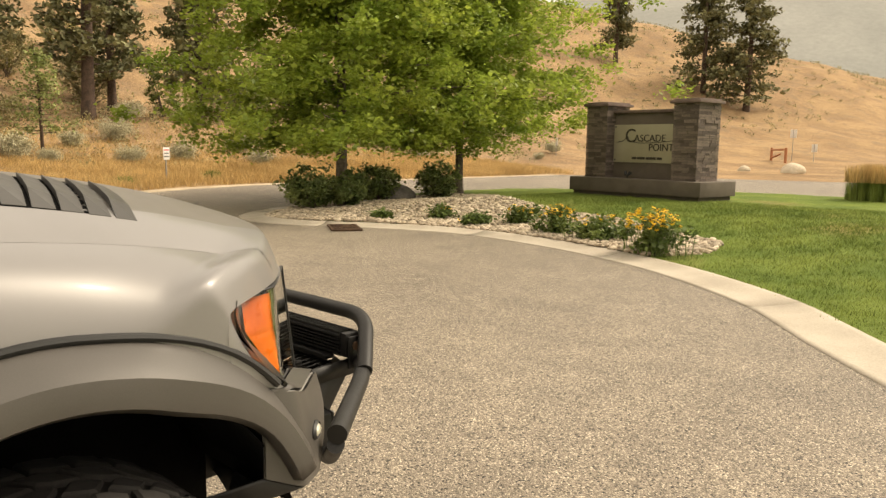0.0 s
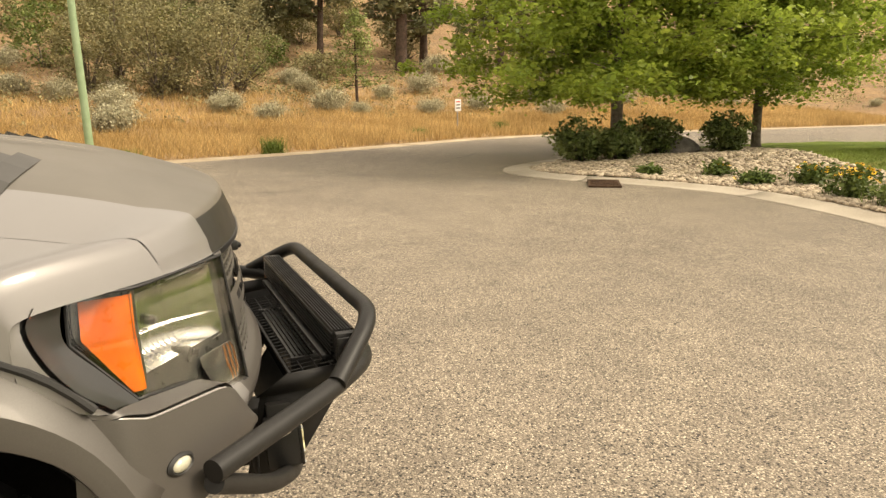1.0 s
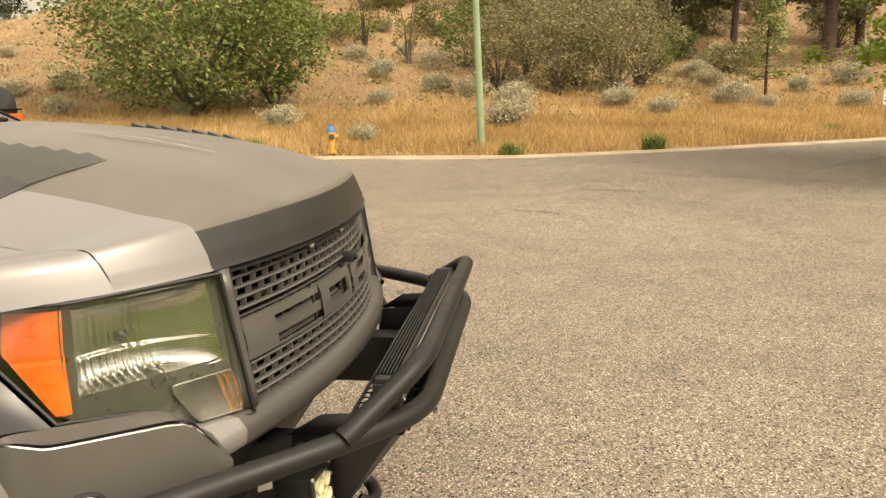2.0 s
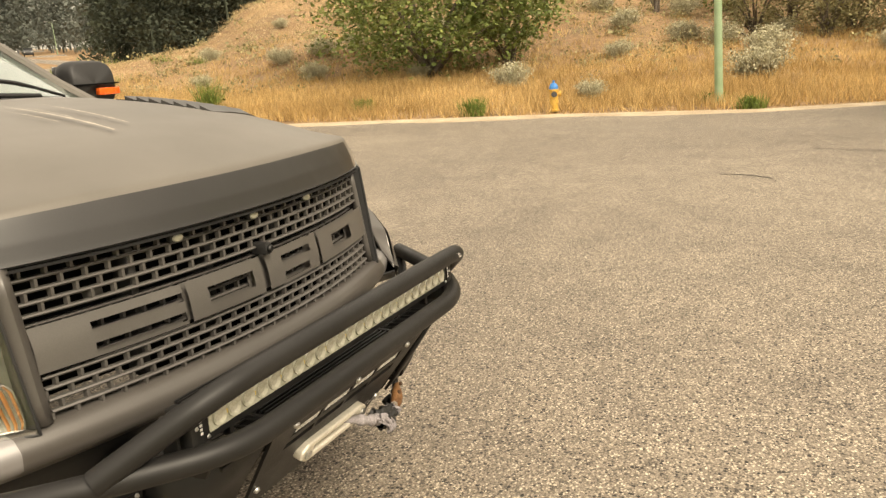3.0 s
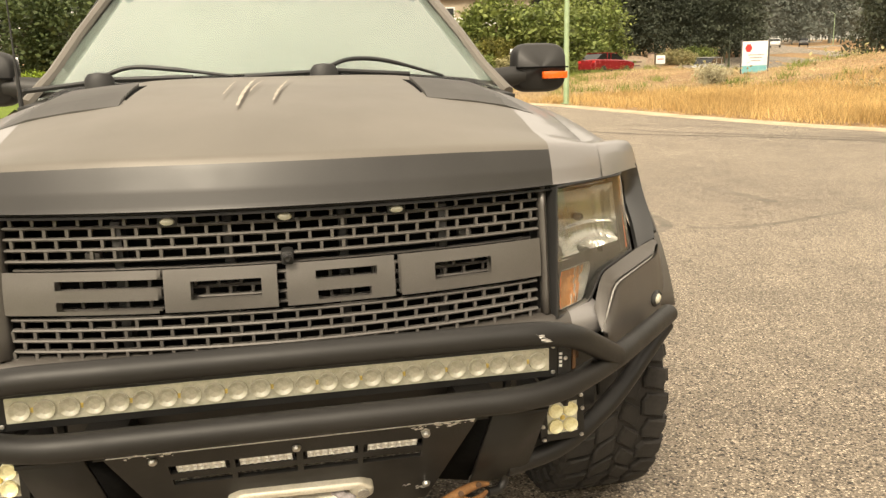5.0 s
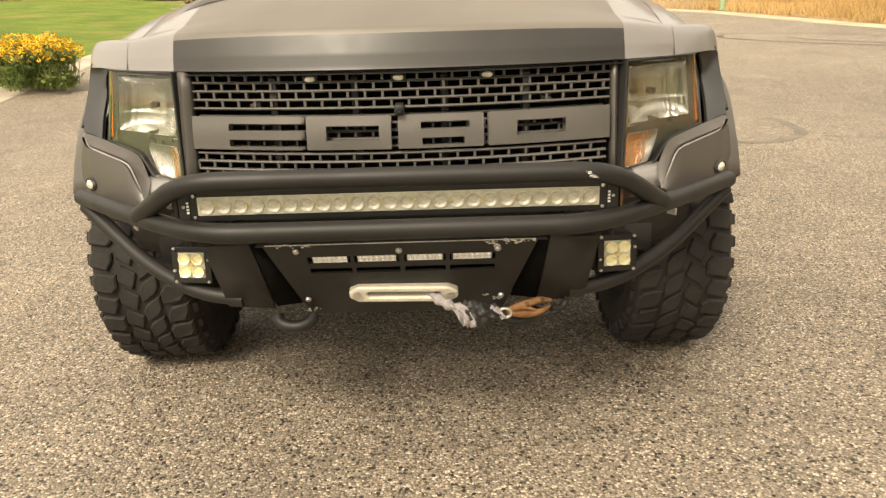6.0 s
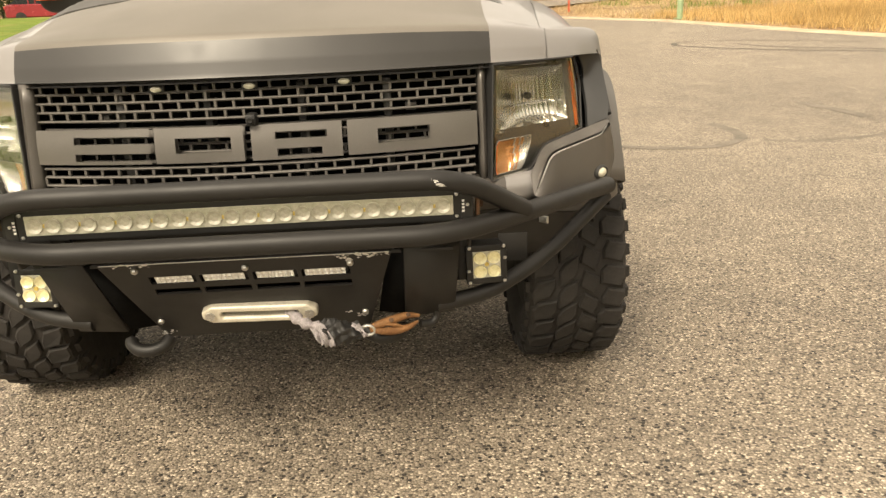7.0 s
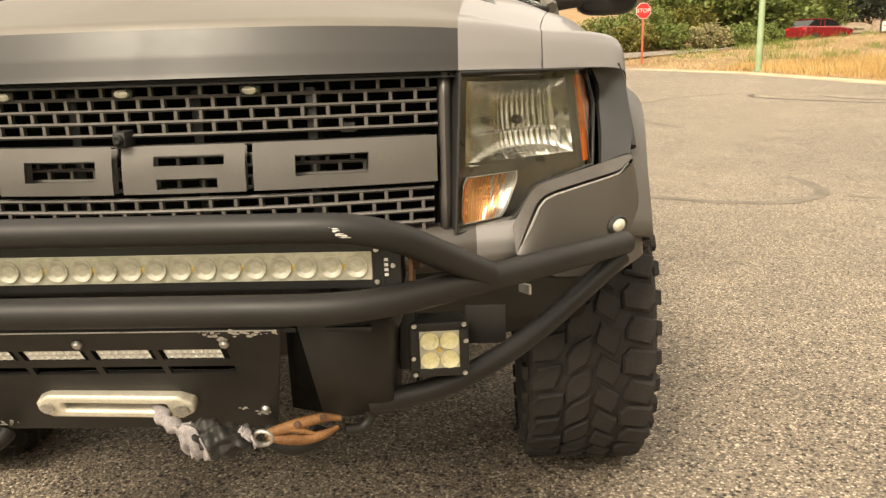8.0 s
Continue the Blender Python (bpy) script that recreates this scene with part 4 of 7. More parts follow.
def build_lamp(side):
    fl = lambda g: g if side > 0 else mirrored(g)
    shell = Geo()
    for a in (0, 1):
        shell.grid(lambda u, v, a=a: lamp_pt(u * 0.71, a, 0.11 * v), 24, 2)
        shell.grid(lambda u, v, a=a: lamp_pt(a * 0.71, u, 0.024 * a + 0.09 * v), 8, 2)
    shell.grid(lambda u, v: lamp_pt(0.71 * u, v, 0.112), 12, 8)
    lamp = part("headlamp", fl(shell), TRIM_BLACK, truck, "headlamp with smoked lens, chrome reflector and amber corner", angle=60)
    bezel = Geo()
    bezel.grid(lambda u, v: lamp_at(u * 0.70, 1.112 + 0.019 * v, 0.020), 24, 2)
    bezel.grid(lambda u, v: lamp_at(u * 0.066, 0.957 + 0.155 * v, 0.020), 3, 8)
    bezel.grid(lambda u, v: lamp_at(0.655 + 0.065 * u, lamp_floor(0.7) + (1.128 - lamp_floor(0.7)) * v, 0.020 - 0.012 * u), 6, 10)
    bezel.grid(lambda u, v: lamp_at(u * 0.72, lamp_floor(u * 0.72) + (0.957 - lamp_floor(u * 0.72)) * v, 0.020 - 0.010 * max(u - 0.88, 0) / 0.12), 40, 5)
    bezel.grid(lambda u, v: (lamp_pt(BEND + 0.27 * u, v)[0] - 0.026, lamp_pt(BEND + 0.27 * u, v)[1] - 0.002, lamp_pt(BEND + 0.27 * u, v)[2]), 10, 12)
    part("bezel", fl(bezel), LAMP_GREY, lamp, "grey-green inner lamp bezel", angle=60)

    def reflector(s, t):
        u, z = 0.058 + 0.605 * s, 0.950 + 0.164 * t
        wall = math.sin(math.pi / 2 * min(s / 0.58, 1.0)) ** 1.2 * (1 - max(s - 0.62, 0.0) ** 4 / 0.0209)
        bowl = wall * (1 - (2 * t - 1) ** 6)
        fine = float(ease((0.42 - s) / 0.1))
        flute = (0.0050 * abs(math.sin(s * 61.0)) * (1 - fine) + 0.0007 * abs(math.sin(t * 70)) * fine) * bowl
        step = 0.009 * (t > 0.36)
        return lamp_at(u, z, 0.019 + (0.062 + step) * bowl - flute)

    part("reflector", fl(Geo().grid(reflector, 190, 66)), LAMP_CHROME, lamp, "ribbed chrome reflector", angle=80)
    aim = Vector((0.45, -0.89, 0.0)).to_track_quat("Z", "Y").to_matrix().to_4x4()
    part("bulb_shield", fl(Geo().lathe([(0.010, 0), (0.010, 0.014), (0.007, 0.019), (0.0001, 0.020)], 18, Matrix.Translation(lamp_at(0.41, 1.030, 0.078)) @ aim)), LAMP_GREY, lamp)
    part("lower_shield", fl(Geo().lathe([(0.019, 0), (0.019, 0.050), (0.016, 0.056), (0.0001, 0.057)], 18, Matrix.Translation(lamp_at(0.34, 0.945, 0.074)) @ aim)), LAMP_GREY, lamp)

    def amber(s, t):
        x, y, z = lamp_pt(BEND + 0.006 + 0.225 * s, 0.055 + 0.885 * t)
        groove = 0.0012 if 0.52 < t < 0.56 else 0.0
        return (x - 0.009 - groove, y + 0.001, z)

    part("amber_corner", fl(Geo().grid(amber, 12, 40)), AMBER, lamp, "amber side reflector")

    def indicator(s, t):
        s = 0.5 + (s - 0.5) * (1 - 0.13 * abs(2 * t - 1) ** 7)
        top, low = (0.625 + 0.113 * s, 0.931 + 0.001 * s), (0.619 + 0.084 * s, 0.842 + 0.004 * s)
        x, z = low[0] + (top[0] - low[0]) * t, low[1] + (top[1] - low[1]) * t
        y = 0.105 + 0.75 * (x - 0.616) - 0.12 * (1.131 - z)
        dip = 0.007 + 0.008 * math.sin(math.pi * s) * math.sin(math.pi * t) + 0.0022 * abs(math.sin(s * 56.6))
        return (x - 0.45 * dip, y + 0.89 * dip, z)

    # paints the bulb's amber reflection onto flutes, differently on each side
    def bulb_tint(s, t):
        if side < 0:
            return 1 if s < 0.30 and int(s * 18) % 2 == 0 else 0
        flute = int(s * 18)
        return 2 if s < 0.07 else 1 if s < 0.5 or (s < 0.8 and (flute * 7 + int(t * 4)) % 3) else 0

    part("indicator_reflector", fl(Geo().grid(indicator, 126, 8, pick=bulb_tint)), [LAMP_BRIGHT, PALE_AMBER, AMBER], lamp, "clear fluted indicator with an amber bulb's reflection painted on its flutes", angle=80)
    rim2 = [indicator(i / 10, 1) for i in range(11)] + [indicator(1, 1 - j / 6) for j in range(1, 7)] + [indicator(1 - i / 10, 0) for i in range(1, 11)] + [indicator(0, j / 6) for j in range(1, 7)]
    part("indicator_rim", fl(Geo().tube(rim2, 0.0018, 6)), LAMP_BRIGHT, lamp)
    part("main_lens", fl(Geo().grid(lambda u, v: lamp_pt(u, v, 0.0), 60, 16)), SMOKED, lamp, solid=0.003, shadow=False, angle=80)
    rim = [lamp_pt(i / 24, 1) for i in range(25)] + [lamp_pt(1, 1 - j / 10) for j in range(1, 11)] + [lamp_pt(1 - i / 40, 0) for i in range(1, 41)] + [lamp_pt(0, j / 8) for j in range(1, 9)]
    part("lamp_rim", fl(Geo().tube(rim, 0.0034, 6)), TRIM_BLACK, lamp)


build_lamp(1), build_lamp(-1)

# engine bay floor, frame rails and under-body so that no light leaks through
part("inner_body", Geo().box((0, 0.86, 0.98), (1.0, 1.2, 0.30), 0.02).box((0.42, 1.4, 0.50), (0.10, 2.0, 0.14), 0.01).box((-0.42, 1.4, 0.50), (0.10, 2.0, 0.14), 0.01).box((0, 0.82, 0.42), (1.2, 0.10, 0.10), 0.02).box((0, 2.6, 0.62), (1.5, 3.6, 0.12), 0.02), DEEP_BLACK, truck)

# cab and bed
UP = 0.015   # height of the greenhouse over the waist line
cab = part("cab", Geo().box((0, 2.75, 0.955), (1.92, 2.3, 0.85), 0.05), SILVER, truck, "silver crew cab")
roof = Geo().grid(lambda u, v: ((2 * u - 1) * 0.70, 2.30 + 1.05 * v, 1.87 + UP + 0.04 * (1 - (2 * u - 1) ** 2) * (1 - (2 * v - 1) ** 4)), 12, 8)
part("roof", roof, SILVER, cab, solid=0.03)
for s in (-1, 1):
    pil = Geo().tube([(s * 0.922, 1.545, 1.322 + UP), (s * 0.866, 1.735, 1.438 + UP), (s * 0.814, 1.964, 1.590 + UP), (s * 0.712, 2.385, 1.852 + UP)], [0.024, 0.022, 0.022, 0.024], 8)
    part("windscreen_pillar", pil, SATIN, cab)
    part("side_window", Geo().add([(s * 0.93, 1.72, 1.37), (s * 0.93, 3.72, 1.37), (s * 0.75, 3.35, 1.84 + UP), (s * 0.75, 2.34, 1.84 + UP)], [(0, 1, 2, 3)]), SIDE_GLASS, cab, solid=0.006)
    part("door_handle", Geo().box((s * 0.965, 2.62, 1.19), (0.02, 0.2, 0.035), 0.008), TRIM_BLACK, cab)
    part("door_seam", Geo().box((s * 0.9605, 2.74, 0.94), (0.004, 0.012, 0.74)), DEEP_BLACK, cab)
part("rear_window", Geo().add([(-0.74, 3.83, 1.37), (0.74, 3.83, 1.37), (0.66, 3.40, 1.84 + UP), (-0.66, 3.40, 1.84 + UP)], [(0, 1, 2, 3)]), SIDE_GLASS, cab, solid=0.006)


def screen(u, v):
    x = (2 * u - 1) * (0.90 - 0.20 * v)
    return (x, 1.33 + 0.22 * (x / 0.9) ** 2 + 0.92 * v, 1.372 + UP - 0.05 * (x / 0.9) ** 2 + 0.50 * v)


part("windscreen", Geo().grid(screen, 20, 10), WINDSCREEN, cab, "pale reflective windscreen", solid=0.006, shadow=False)
# added panel, not a known part: makes the glass look pale
part("sunshade", Geo().grid(lambda u, v: (screen(0.01 + 0.98 * u, 0.02 + 0.97 * v)[0], screen(0.01 + 0.98 * u, 0.02 + 0.97 * v)[1] + 0.02, screen(0.01 + 0.98 * u, 0.02 + 0.97 * v)[2] - 0.012), 12, 8), SCREEN_FILL, cab, "pale silver-green panel added behind the windscreen to brighten the glass")
part("dashboard", Geo().grid(lambda u, v: ((2 * u - 1) * 0.86, 1.44 + 0.2 * (2 * u - 1) ** 2 + 0.62 * v, 1.30 + UP - 0.02 * v), 10, 3), TRIM_BLACK, cab, solid=0.05)
part("cabin_back", Geo().box((0, 3.2, 1.25), (1.7, 0.06, 0.9), 0.02).box((0, 2.5, 0.95), (1.7, 1.6, 0.1)), DEEP_BLACK, cab)
part("cowl", Geo().grid(lambda u, v: ((2 * u - 1) * 0.90, 1.15 + 0.22 * (2 * u - 1) ** 2 + 0.24 * v, 1.345 + UP + 0.02 * v - 0.03 * (2 * u - 1) ** 2), 16, 3), TRIM_BLACK, cab, solid=0.02)
for x0 in (-0.62, 0.16):
    zz = lambda x, lift: 1.425 + UP - 0.04 * x * x + lift
    yy = lambda x: 1.30 + 0.20 * x * x
    arm = Geo().tube(smooth_path([(x0, yy(x0), zz(x0, 0.0)), (x0 + 0.10, yy(x0 + 0.1) + 0.02, zz(x0, 0.034)), (x0 + 0.24, yy(x0 + 0.24) + 0.03, zz(x0, 0.026)), (x0 + 0.46, yy(x0 + 0.46) + 0.02, zz(x0 + 0.46, -0.018))], 5), [0.008] * 12 + [0.006] * 3 + [0.005], 8)
    w = part("wiper", arm, TRIM_BLACK, cab, "black wiper arm and blade")
    part("wiper_blade", Geo().tube([(x0 - 0.28, yy(x0 - 0.28), zz(x0 - 0.28, -0.022)), (x0 + 0.04, yy(x0) + 0.01, zz(x0, -0.006)), (x0 + 0.32, yy(x0 + 0.32), zz(x0 + 0.32, -0.016))], 0.009, 8), TRIM_BLACK, w)
    part("wiper_pivot", Geo().lathe([(0.052, -0.03), (0.050, 0.012), (0.036, 0.030), (0.0001, 0.036)], 16, pose(x0, yy(x0) - 0.01, zz(x0, -0.015)) @ Matrix.Diagonal((1.0, 0.6, 1.0, 1.0))), TRIM_BLACK, w)

bed = part("bed", Geo().box((0.94, 4.75, 1.05), (0.06, 1.75, 0.62), 0.03).box((-0.94, 4.75, 1.05), (0.06, 1.75, 0.62), 0.03).box((0, 3.92, 1.05), (1.86, 0.05, 0.6), 0.01).box((0, 4.75, 0.78), (1.86, 1.7, 0.06), 0.01), SILVER, truck, "silver open cargo bed")
part("tailgate", Geo().box((0, 5.62, 1.05), (1.6, 0.07, 0.58), 0.02), SILVER, bed)
part("rear_bumper", Geo().box((0, 5.72, 0.66), (1.9, 0.14, 0.18), 0.03), TRIM_BLACK, truck)
for s in (-1, 1):
    part("tail_lamp", Geo().box((s * 0.90, 5.63, 1.05), (0.14, 0.06, 0.42), 0.02), RED_SHEET, bed)
    part("rear_flare", Geo().grid(lambda u, v: (s * (0.97 + 0.09 * math.sin(v * math.pi / 2)), 4.50 + (0.58 - 0.12 * v) * math.cos(math.pi * u), 0.55 + (0.58 - 0.12 * v) * math.sin(math.pi * u)), 30, 6), FLARE_GREY, truck, solid=0.01)


# door mirrors
def build_mirror(side):
    fl = lambda g: g if side > 0 else mirrored(g)

    def shell(u, v):
        a = 2 * math.pi * u
        k = math.sin(math.pi * min(v, 0.97)) ** 0.09
        sq = lambda t: math.copysign(abs(t) ** 0.5, t)
        return (1.185 + 0.128 * sq(math.cos(a)) * k, 1.88 + 0.15 * v + 0.02 * abs(math.sin(a)) * (1 - v), 1.440 + 0.112 * sq(math.sin(a)) * k)

    m = part("door_mirror", fl(Geo().grid(shell, 32, 16)), TRIM_BLACK, truck, "large black door mirror with amber strip", angle=60)
    part("mirror_glass", fl(Geo().box((1.185, 2.032, 1.440), (0.22, 0.006, 0.18), 0.002)), CHROME, m)
    part("indicator_strip", fl(Geo().box((1.244, 1.884, 1.405), (0.118, 0.03, 0.034), 0.006)), ORANGE_LENS, m)
    part("mirror_seam", fl(Geo().box((1.185, 1.882, 1.440), (0.246, 0.016, 0.007))), DEEP_BLACK, m)
    part("mirror_arm", fl(Geo().tube([(0.93, 1.90, 1.39), (1.10, 1.93, 1.41)], [0.05, 0.045], 10)), TRIM_BLACK, m)


build_mirror(1), build_mirror(-1)


# wheels
TR, TW = 0.424, 0.335


def tyre_body():
    prof = [(0.235, -TW * 0.40), (0.27, -TW * 0.47), (0.34, -TW * 0.5), (0.38, -TW * 0.485), (0.407, -TW * 0.44), (0.412, 0), (0.407, TW * 0.44), (0.38, TW * 0.485), (0.34, TW * 0.5), (0.27, TW * 0.47), (0.235, TW * 0.40)]
    return Geo().lathe(prof, 72, Matrix.Rotation(radians(90), 4, "Y"))


def tread_block(w, da, dw, skew, notch):
    """One tread block at the top of the wheel, with a bevelled crown and a slanted cut."""
    g = Geo()
    pts = []
    for r, k in ((0.396, 1.0), (TR - 0.005, 0.95), (TR, 0.80)):
        for sa, sw in ((-1, -1), (notch, -1.0), (1, -0.55), (1, 1), (-notch, 1.0), (-1, 0.55)):
            aa = sa * da * k + sw * skew
            ww = w + sw * dw * k
            rr = r - 0.30 * max(abs(ww) - TW * 0.40, 0)
            pts.append((ww, rr * math.sin(aa), rr * math.cos(aa)))
    g.add(pts, [(12, 13, 14, 15, 16, 17)] + [(o + i, o + (i + 1) % 6, o + 6 + (i + 1) % 6, o + 6 + i) for o in (0, 6) for i in range(6)])
    return g


def side_lug(s):
    return Geo().add([(s * (TW * 0.5 + dx), r * math.sin(da), r * math.cos(da)) for dx, r, da in ((-0.008, 0.392, -0.05), (-0.008, 0.392, 0.05), (-0.002, 0.35, 0.035), (-0.002, 0.35, -0.035), (0.006, 0.386, -0.045), (0.006, 0.386, 0.045), (0.008, 0.355, 0.03), (0.008, 0.355, -0.03))],
                     [(4, 5, 6, 7), (0, 1, 5, 4), (1, 2, 6, 5), (2, 3, 7, 6), (3, 0, 4, 7)])


LUGS = 32
TREAD = []
for k, (w, da, dw, skew, notch, off) in enumerate(((-0.113, 0.086, 0.044, 0.014, 0.3, 0.0), (-0.117, 0.080, 0.041, 0.020, -0.2, 0.0), (0.113, 0.086, 0.044, -0.014, 0.3, 0.5), (0.117, 0.080, 0.041, -0.020, -0.2, 0.5), (-0.035, 0.084, 0.033, 0.045, 0.5, 0.25), (0.035, 0.084, 0.033, -0.045, -0.5, 0.75))):
    TREAD.append((tread_block(w, da, dw, skew, notch), off))


def rim_geo():
    g = Geo()
    turn = Matrix.Rotation(radians(90), 4, "Y")
    g.lathe([(0.237, -0.13), (0.237, 0.14), (0.215, 0.14), (0.20, 0.06), (0.20, -0.13)], 40, turn)
    for i in range(5):
        a = 2 * math.pi * i / 5
        for s in (-0.16, 0.16):
            g.tube([(0.09, 0.05 * math.cos(a), 0.05 * math.sin(a)), (0.10, 0.21 * math.cos(a + s), 0.21 * math.sin(a + s))], [0.03, 0.022], 8)
    g.lathe([(0.065, 0.04), (0.065, 0.11), (0.05, 0.125), (0.0001, 0.125)], 20, turn)
    return g


tyre_me, rim_me = tyre_body().mesh("tyre", RUBBER, True, 30), rim_geo().mesh("rim", BAR_BLACK)
tread_me = [(g.mesh("tread_block", RUBBER, False), off) for g, off in TREAD]
lug_me = {s: side_lug(s).mesh("side_lug", RUBBER, False) for s in (-1, 1)}
all_tread = Geo()
for i in range(LUGS):
    for k in ((0, 2, 4, 5) if i % 2 else (1, 3, 4, 5)):
        m = Matrix.Rotation(2 * math.pi * (i + TREAD[k][1]) / LUGS, 4, "X")
        all_tread.add([m @ Vector(p) for p in TREAD[k][0].v], TREAD[k][0].f)
rear_tread_me = all_tread.mesh("rear_tread", RUBBER, False)
hub_me = Geo().lathe([(0.05, -0.3), (0.05, 0.05), (0.16, 0.05), (0.16, 0.06)], 24, Matrix.Rotation(radians(90), 4, "Y")).mesh("brake_hub", GRATE_IRON)
for x, y, turn in ((0.925, 0.82, 0), (-0.925, 0.82, 180), (0.925, 4.50, 0), (-0.925, 4.50, 180)):
    w = new("wheel", tyre_me)
    w.parent, w.location, w.rotation_euler = truck, (x, y, 0.421), (radians(7 * y), 0, radians(turn))
    tagged(w, "black off-road mud-terrain tyre on black rim")
    for nm, me in (("rim", rim_me), ("brake_hub", hub_me)):
        k = new(nm, me)
        k.parent = w
    if y > 2:
        k = tagged(new("rear_tread", rear_tread_me), kind="stuff")
        k.parent = w
        continue
    for i in range(LUGS):
        for j in ((0, 2, 4, 5) if i % 2 else (1, 3, 4, 5)):
            k = new("tread_block", tread_me[j][0])
            k.parent, k.rotation_euler = w, (2 * math.pi * (i + tread_me[j][1]) / LUGS, 0, 0)
        for sd in (-1, 1):
            k = new("side_lug", lug_me[sd])
            k.parent, k.rotation_euler = w, (2 * math.pi * (i + (0.5 if sd > 0 else 0)) / LUGS, 0, 0)
BLUE_DAMPER = surface("blue_damper", (0.02, 0.05, 0.16), (0.03, 0.07, 0.22), 8, 90, 0.4)
for s in (-1, 1):
    part("damper", Geo().tube([(s * 0.62, 0.95, 0.45), (s * 0.58, 0.98, 0.98)], 0.035, 12), BLUE_DAMPER, truck, "blue suspension damper")


# ---- tube bumper
bumper = part("tube_bumper", Geo().tube(rounded([(-0.952, 0.181, 0.777), (-0.662, -0.138, 0.794), (-0.47, -0.280, 0.789), (0.47, -0.280, 0.789), (0.662, -0.138, 0.794), (0.952, 0.181, 0.777)], 0.10, 6), 0.0245, 20), POWDER, truck, "matt black tube bumper with skid plate")
part("hoop_tube", Geo().tube(rounded([(-0.664, -0.140, 0.802), (-0.500, -0.285, 0.917), (0.500, -0.285, 0.917), (0.664, -0.140, 0.802)], 0.09, 6), 0.0235, 20), POWDER, bumper)
for s in (-1, 1):
    part("brace_tube", Geo().tube(rounded([(s * 0.945, 0.180, 0.750), (s * 0.735, 0.038, 0.611), (s * 0.575, -0.048, 0.554), (s * 0.44, -0.075, 0.542)], 0.10, 6), 0.0215, 18), POWDER, bumper)
    wing = Geo().add([(s * 0.494, -0.212, 0.764), (s * 0.364, -0.258, 0.764), (s * 0.356, -0.076, 0.519), (s * 0.480, -0.062, 0.519),
                      (s * 0.50, 0.02, 0.735), (s * 0.478, 0.06, 0.50)], [(0, 1, 2, 3) if s < 0 else (3, 2, 1, 0), (0, 3, 5, 4) if s < 0 else (4, 5, 3, 0)])
    part("wing_plate", wing, POWDER, bumper, solid=0.008, angle=30)
    # web in near-black: shade of the wedge gap painted in
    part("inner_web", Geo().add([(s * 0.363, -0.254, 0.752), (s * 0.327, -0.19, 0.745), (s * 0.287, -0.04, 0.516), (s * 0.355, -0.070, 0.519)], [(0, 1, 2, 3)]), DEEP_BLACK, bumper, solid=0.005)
    part("pod_bracket", Geo().box((s * 0.515, -0.02, 0.655), (0.03, 0.06, 0.12), 0.004), POWDER, bumper)
    part("pod_shield", Geo().box((s * 0.66, 0.06, 0.645), (0.08, 0.006, 0.08), 0.003), POWDER, bumper)
    part("gusset_tab", Geo().box((s * 0.735, 0.0, 0.735), (0.006, 0.030, 0.020), 0.003, pose(0, 0, 0, 0, 0, 40)), STEEL, bumper)
    part("frame_mount", Geo().box((s * 0.40, 0.12, 0.60), (0.09, 0.36, 0.16), 0.01), POWDER, bumper)
    part("tow_ring", Geo().tube([(s * 0.303 + 0.048 * math.cos(a), -0.085 - 0.035 * math.sin(a) * 0.8, 0.492 - 0.02 * abs(math.sin(a))) for a in (math.pi * k / 12 for k in range(13))], 0.017, 10), POWDER, bumper)


def plate_y(z):
    return -0.2455 + (0.738 - z) * 0.73


sk = Geo()
zs = [0.747, 0.705, 0.681, 0.664, 0.645, 0.592, 0.537, 0.487]
xs = [-1.0, -0.235, -0.128, -0.118, -0.006, 0.006, 0.110, 0.120, 0.235, 1.0]
for a, b in zip(zs, zs[1:]):
    for c, d in zip(xs, xs[1:]):
        slot = abs((c + d) / 2) < 0.235 and d - c > 0.02
        if slot and (a, b) in ((0.705, 0.681), (0.664, 0.645)):
            continue
        px = lambda x, z: x if abs(x) < 0.9 else math.copysign(0.336 - 0.285 * (0.747 - z), x)
        sk.add([(px(x, z), plate_y(z), z) for x, z in ((c, b), (d, b), (d, a), (c, a))], [(0, 1, 2, 3)])
b = bmesh.new()
vs = [b.verts.new(p) for p in sk.v]
for q in sk.f:
    b.faces.new([vs[i] for i in q])
bmesh.ops.remove_doubles(b, verts=list(b.verts), dist=1e-5)
b.verts.index_update()
sk = Geo()
sk.add([q.co for q in b.verts], [[q.index for q in f.verts] for f in b.faces])
b.free()
plate = part("skid_plate", sk, POWDER, bumper, "black skid plate with slots and bare bolt heads", solid=0.008, smooth=False)
# dark sheet behind the slots, painted as the shade inside them
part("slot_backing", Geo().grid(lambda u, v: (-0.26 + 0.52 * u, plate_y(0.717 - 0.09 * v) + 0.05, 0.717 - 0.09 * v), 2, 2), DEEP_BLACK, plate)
part("plate_edge_wear", Geo().tube([(-0.33, -0.2535, 0.7475), (0.33, -0.2535, 0.7475)], 0.0012, 4), PAINT_CHIP, plate)
tilt = Matrix.Rotation(math.atan2(0.73, 1.0), 4, "X")
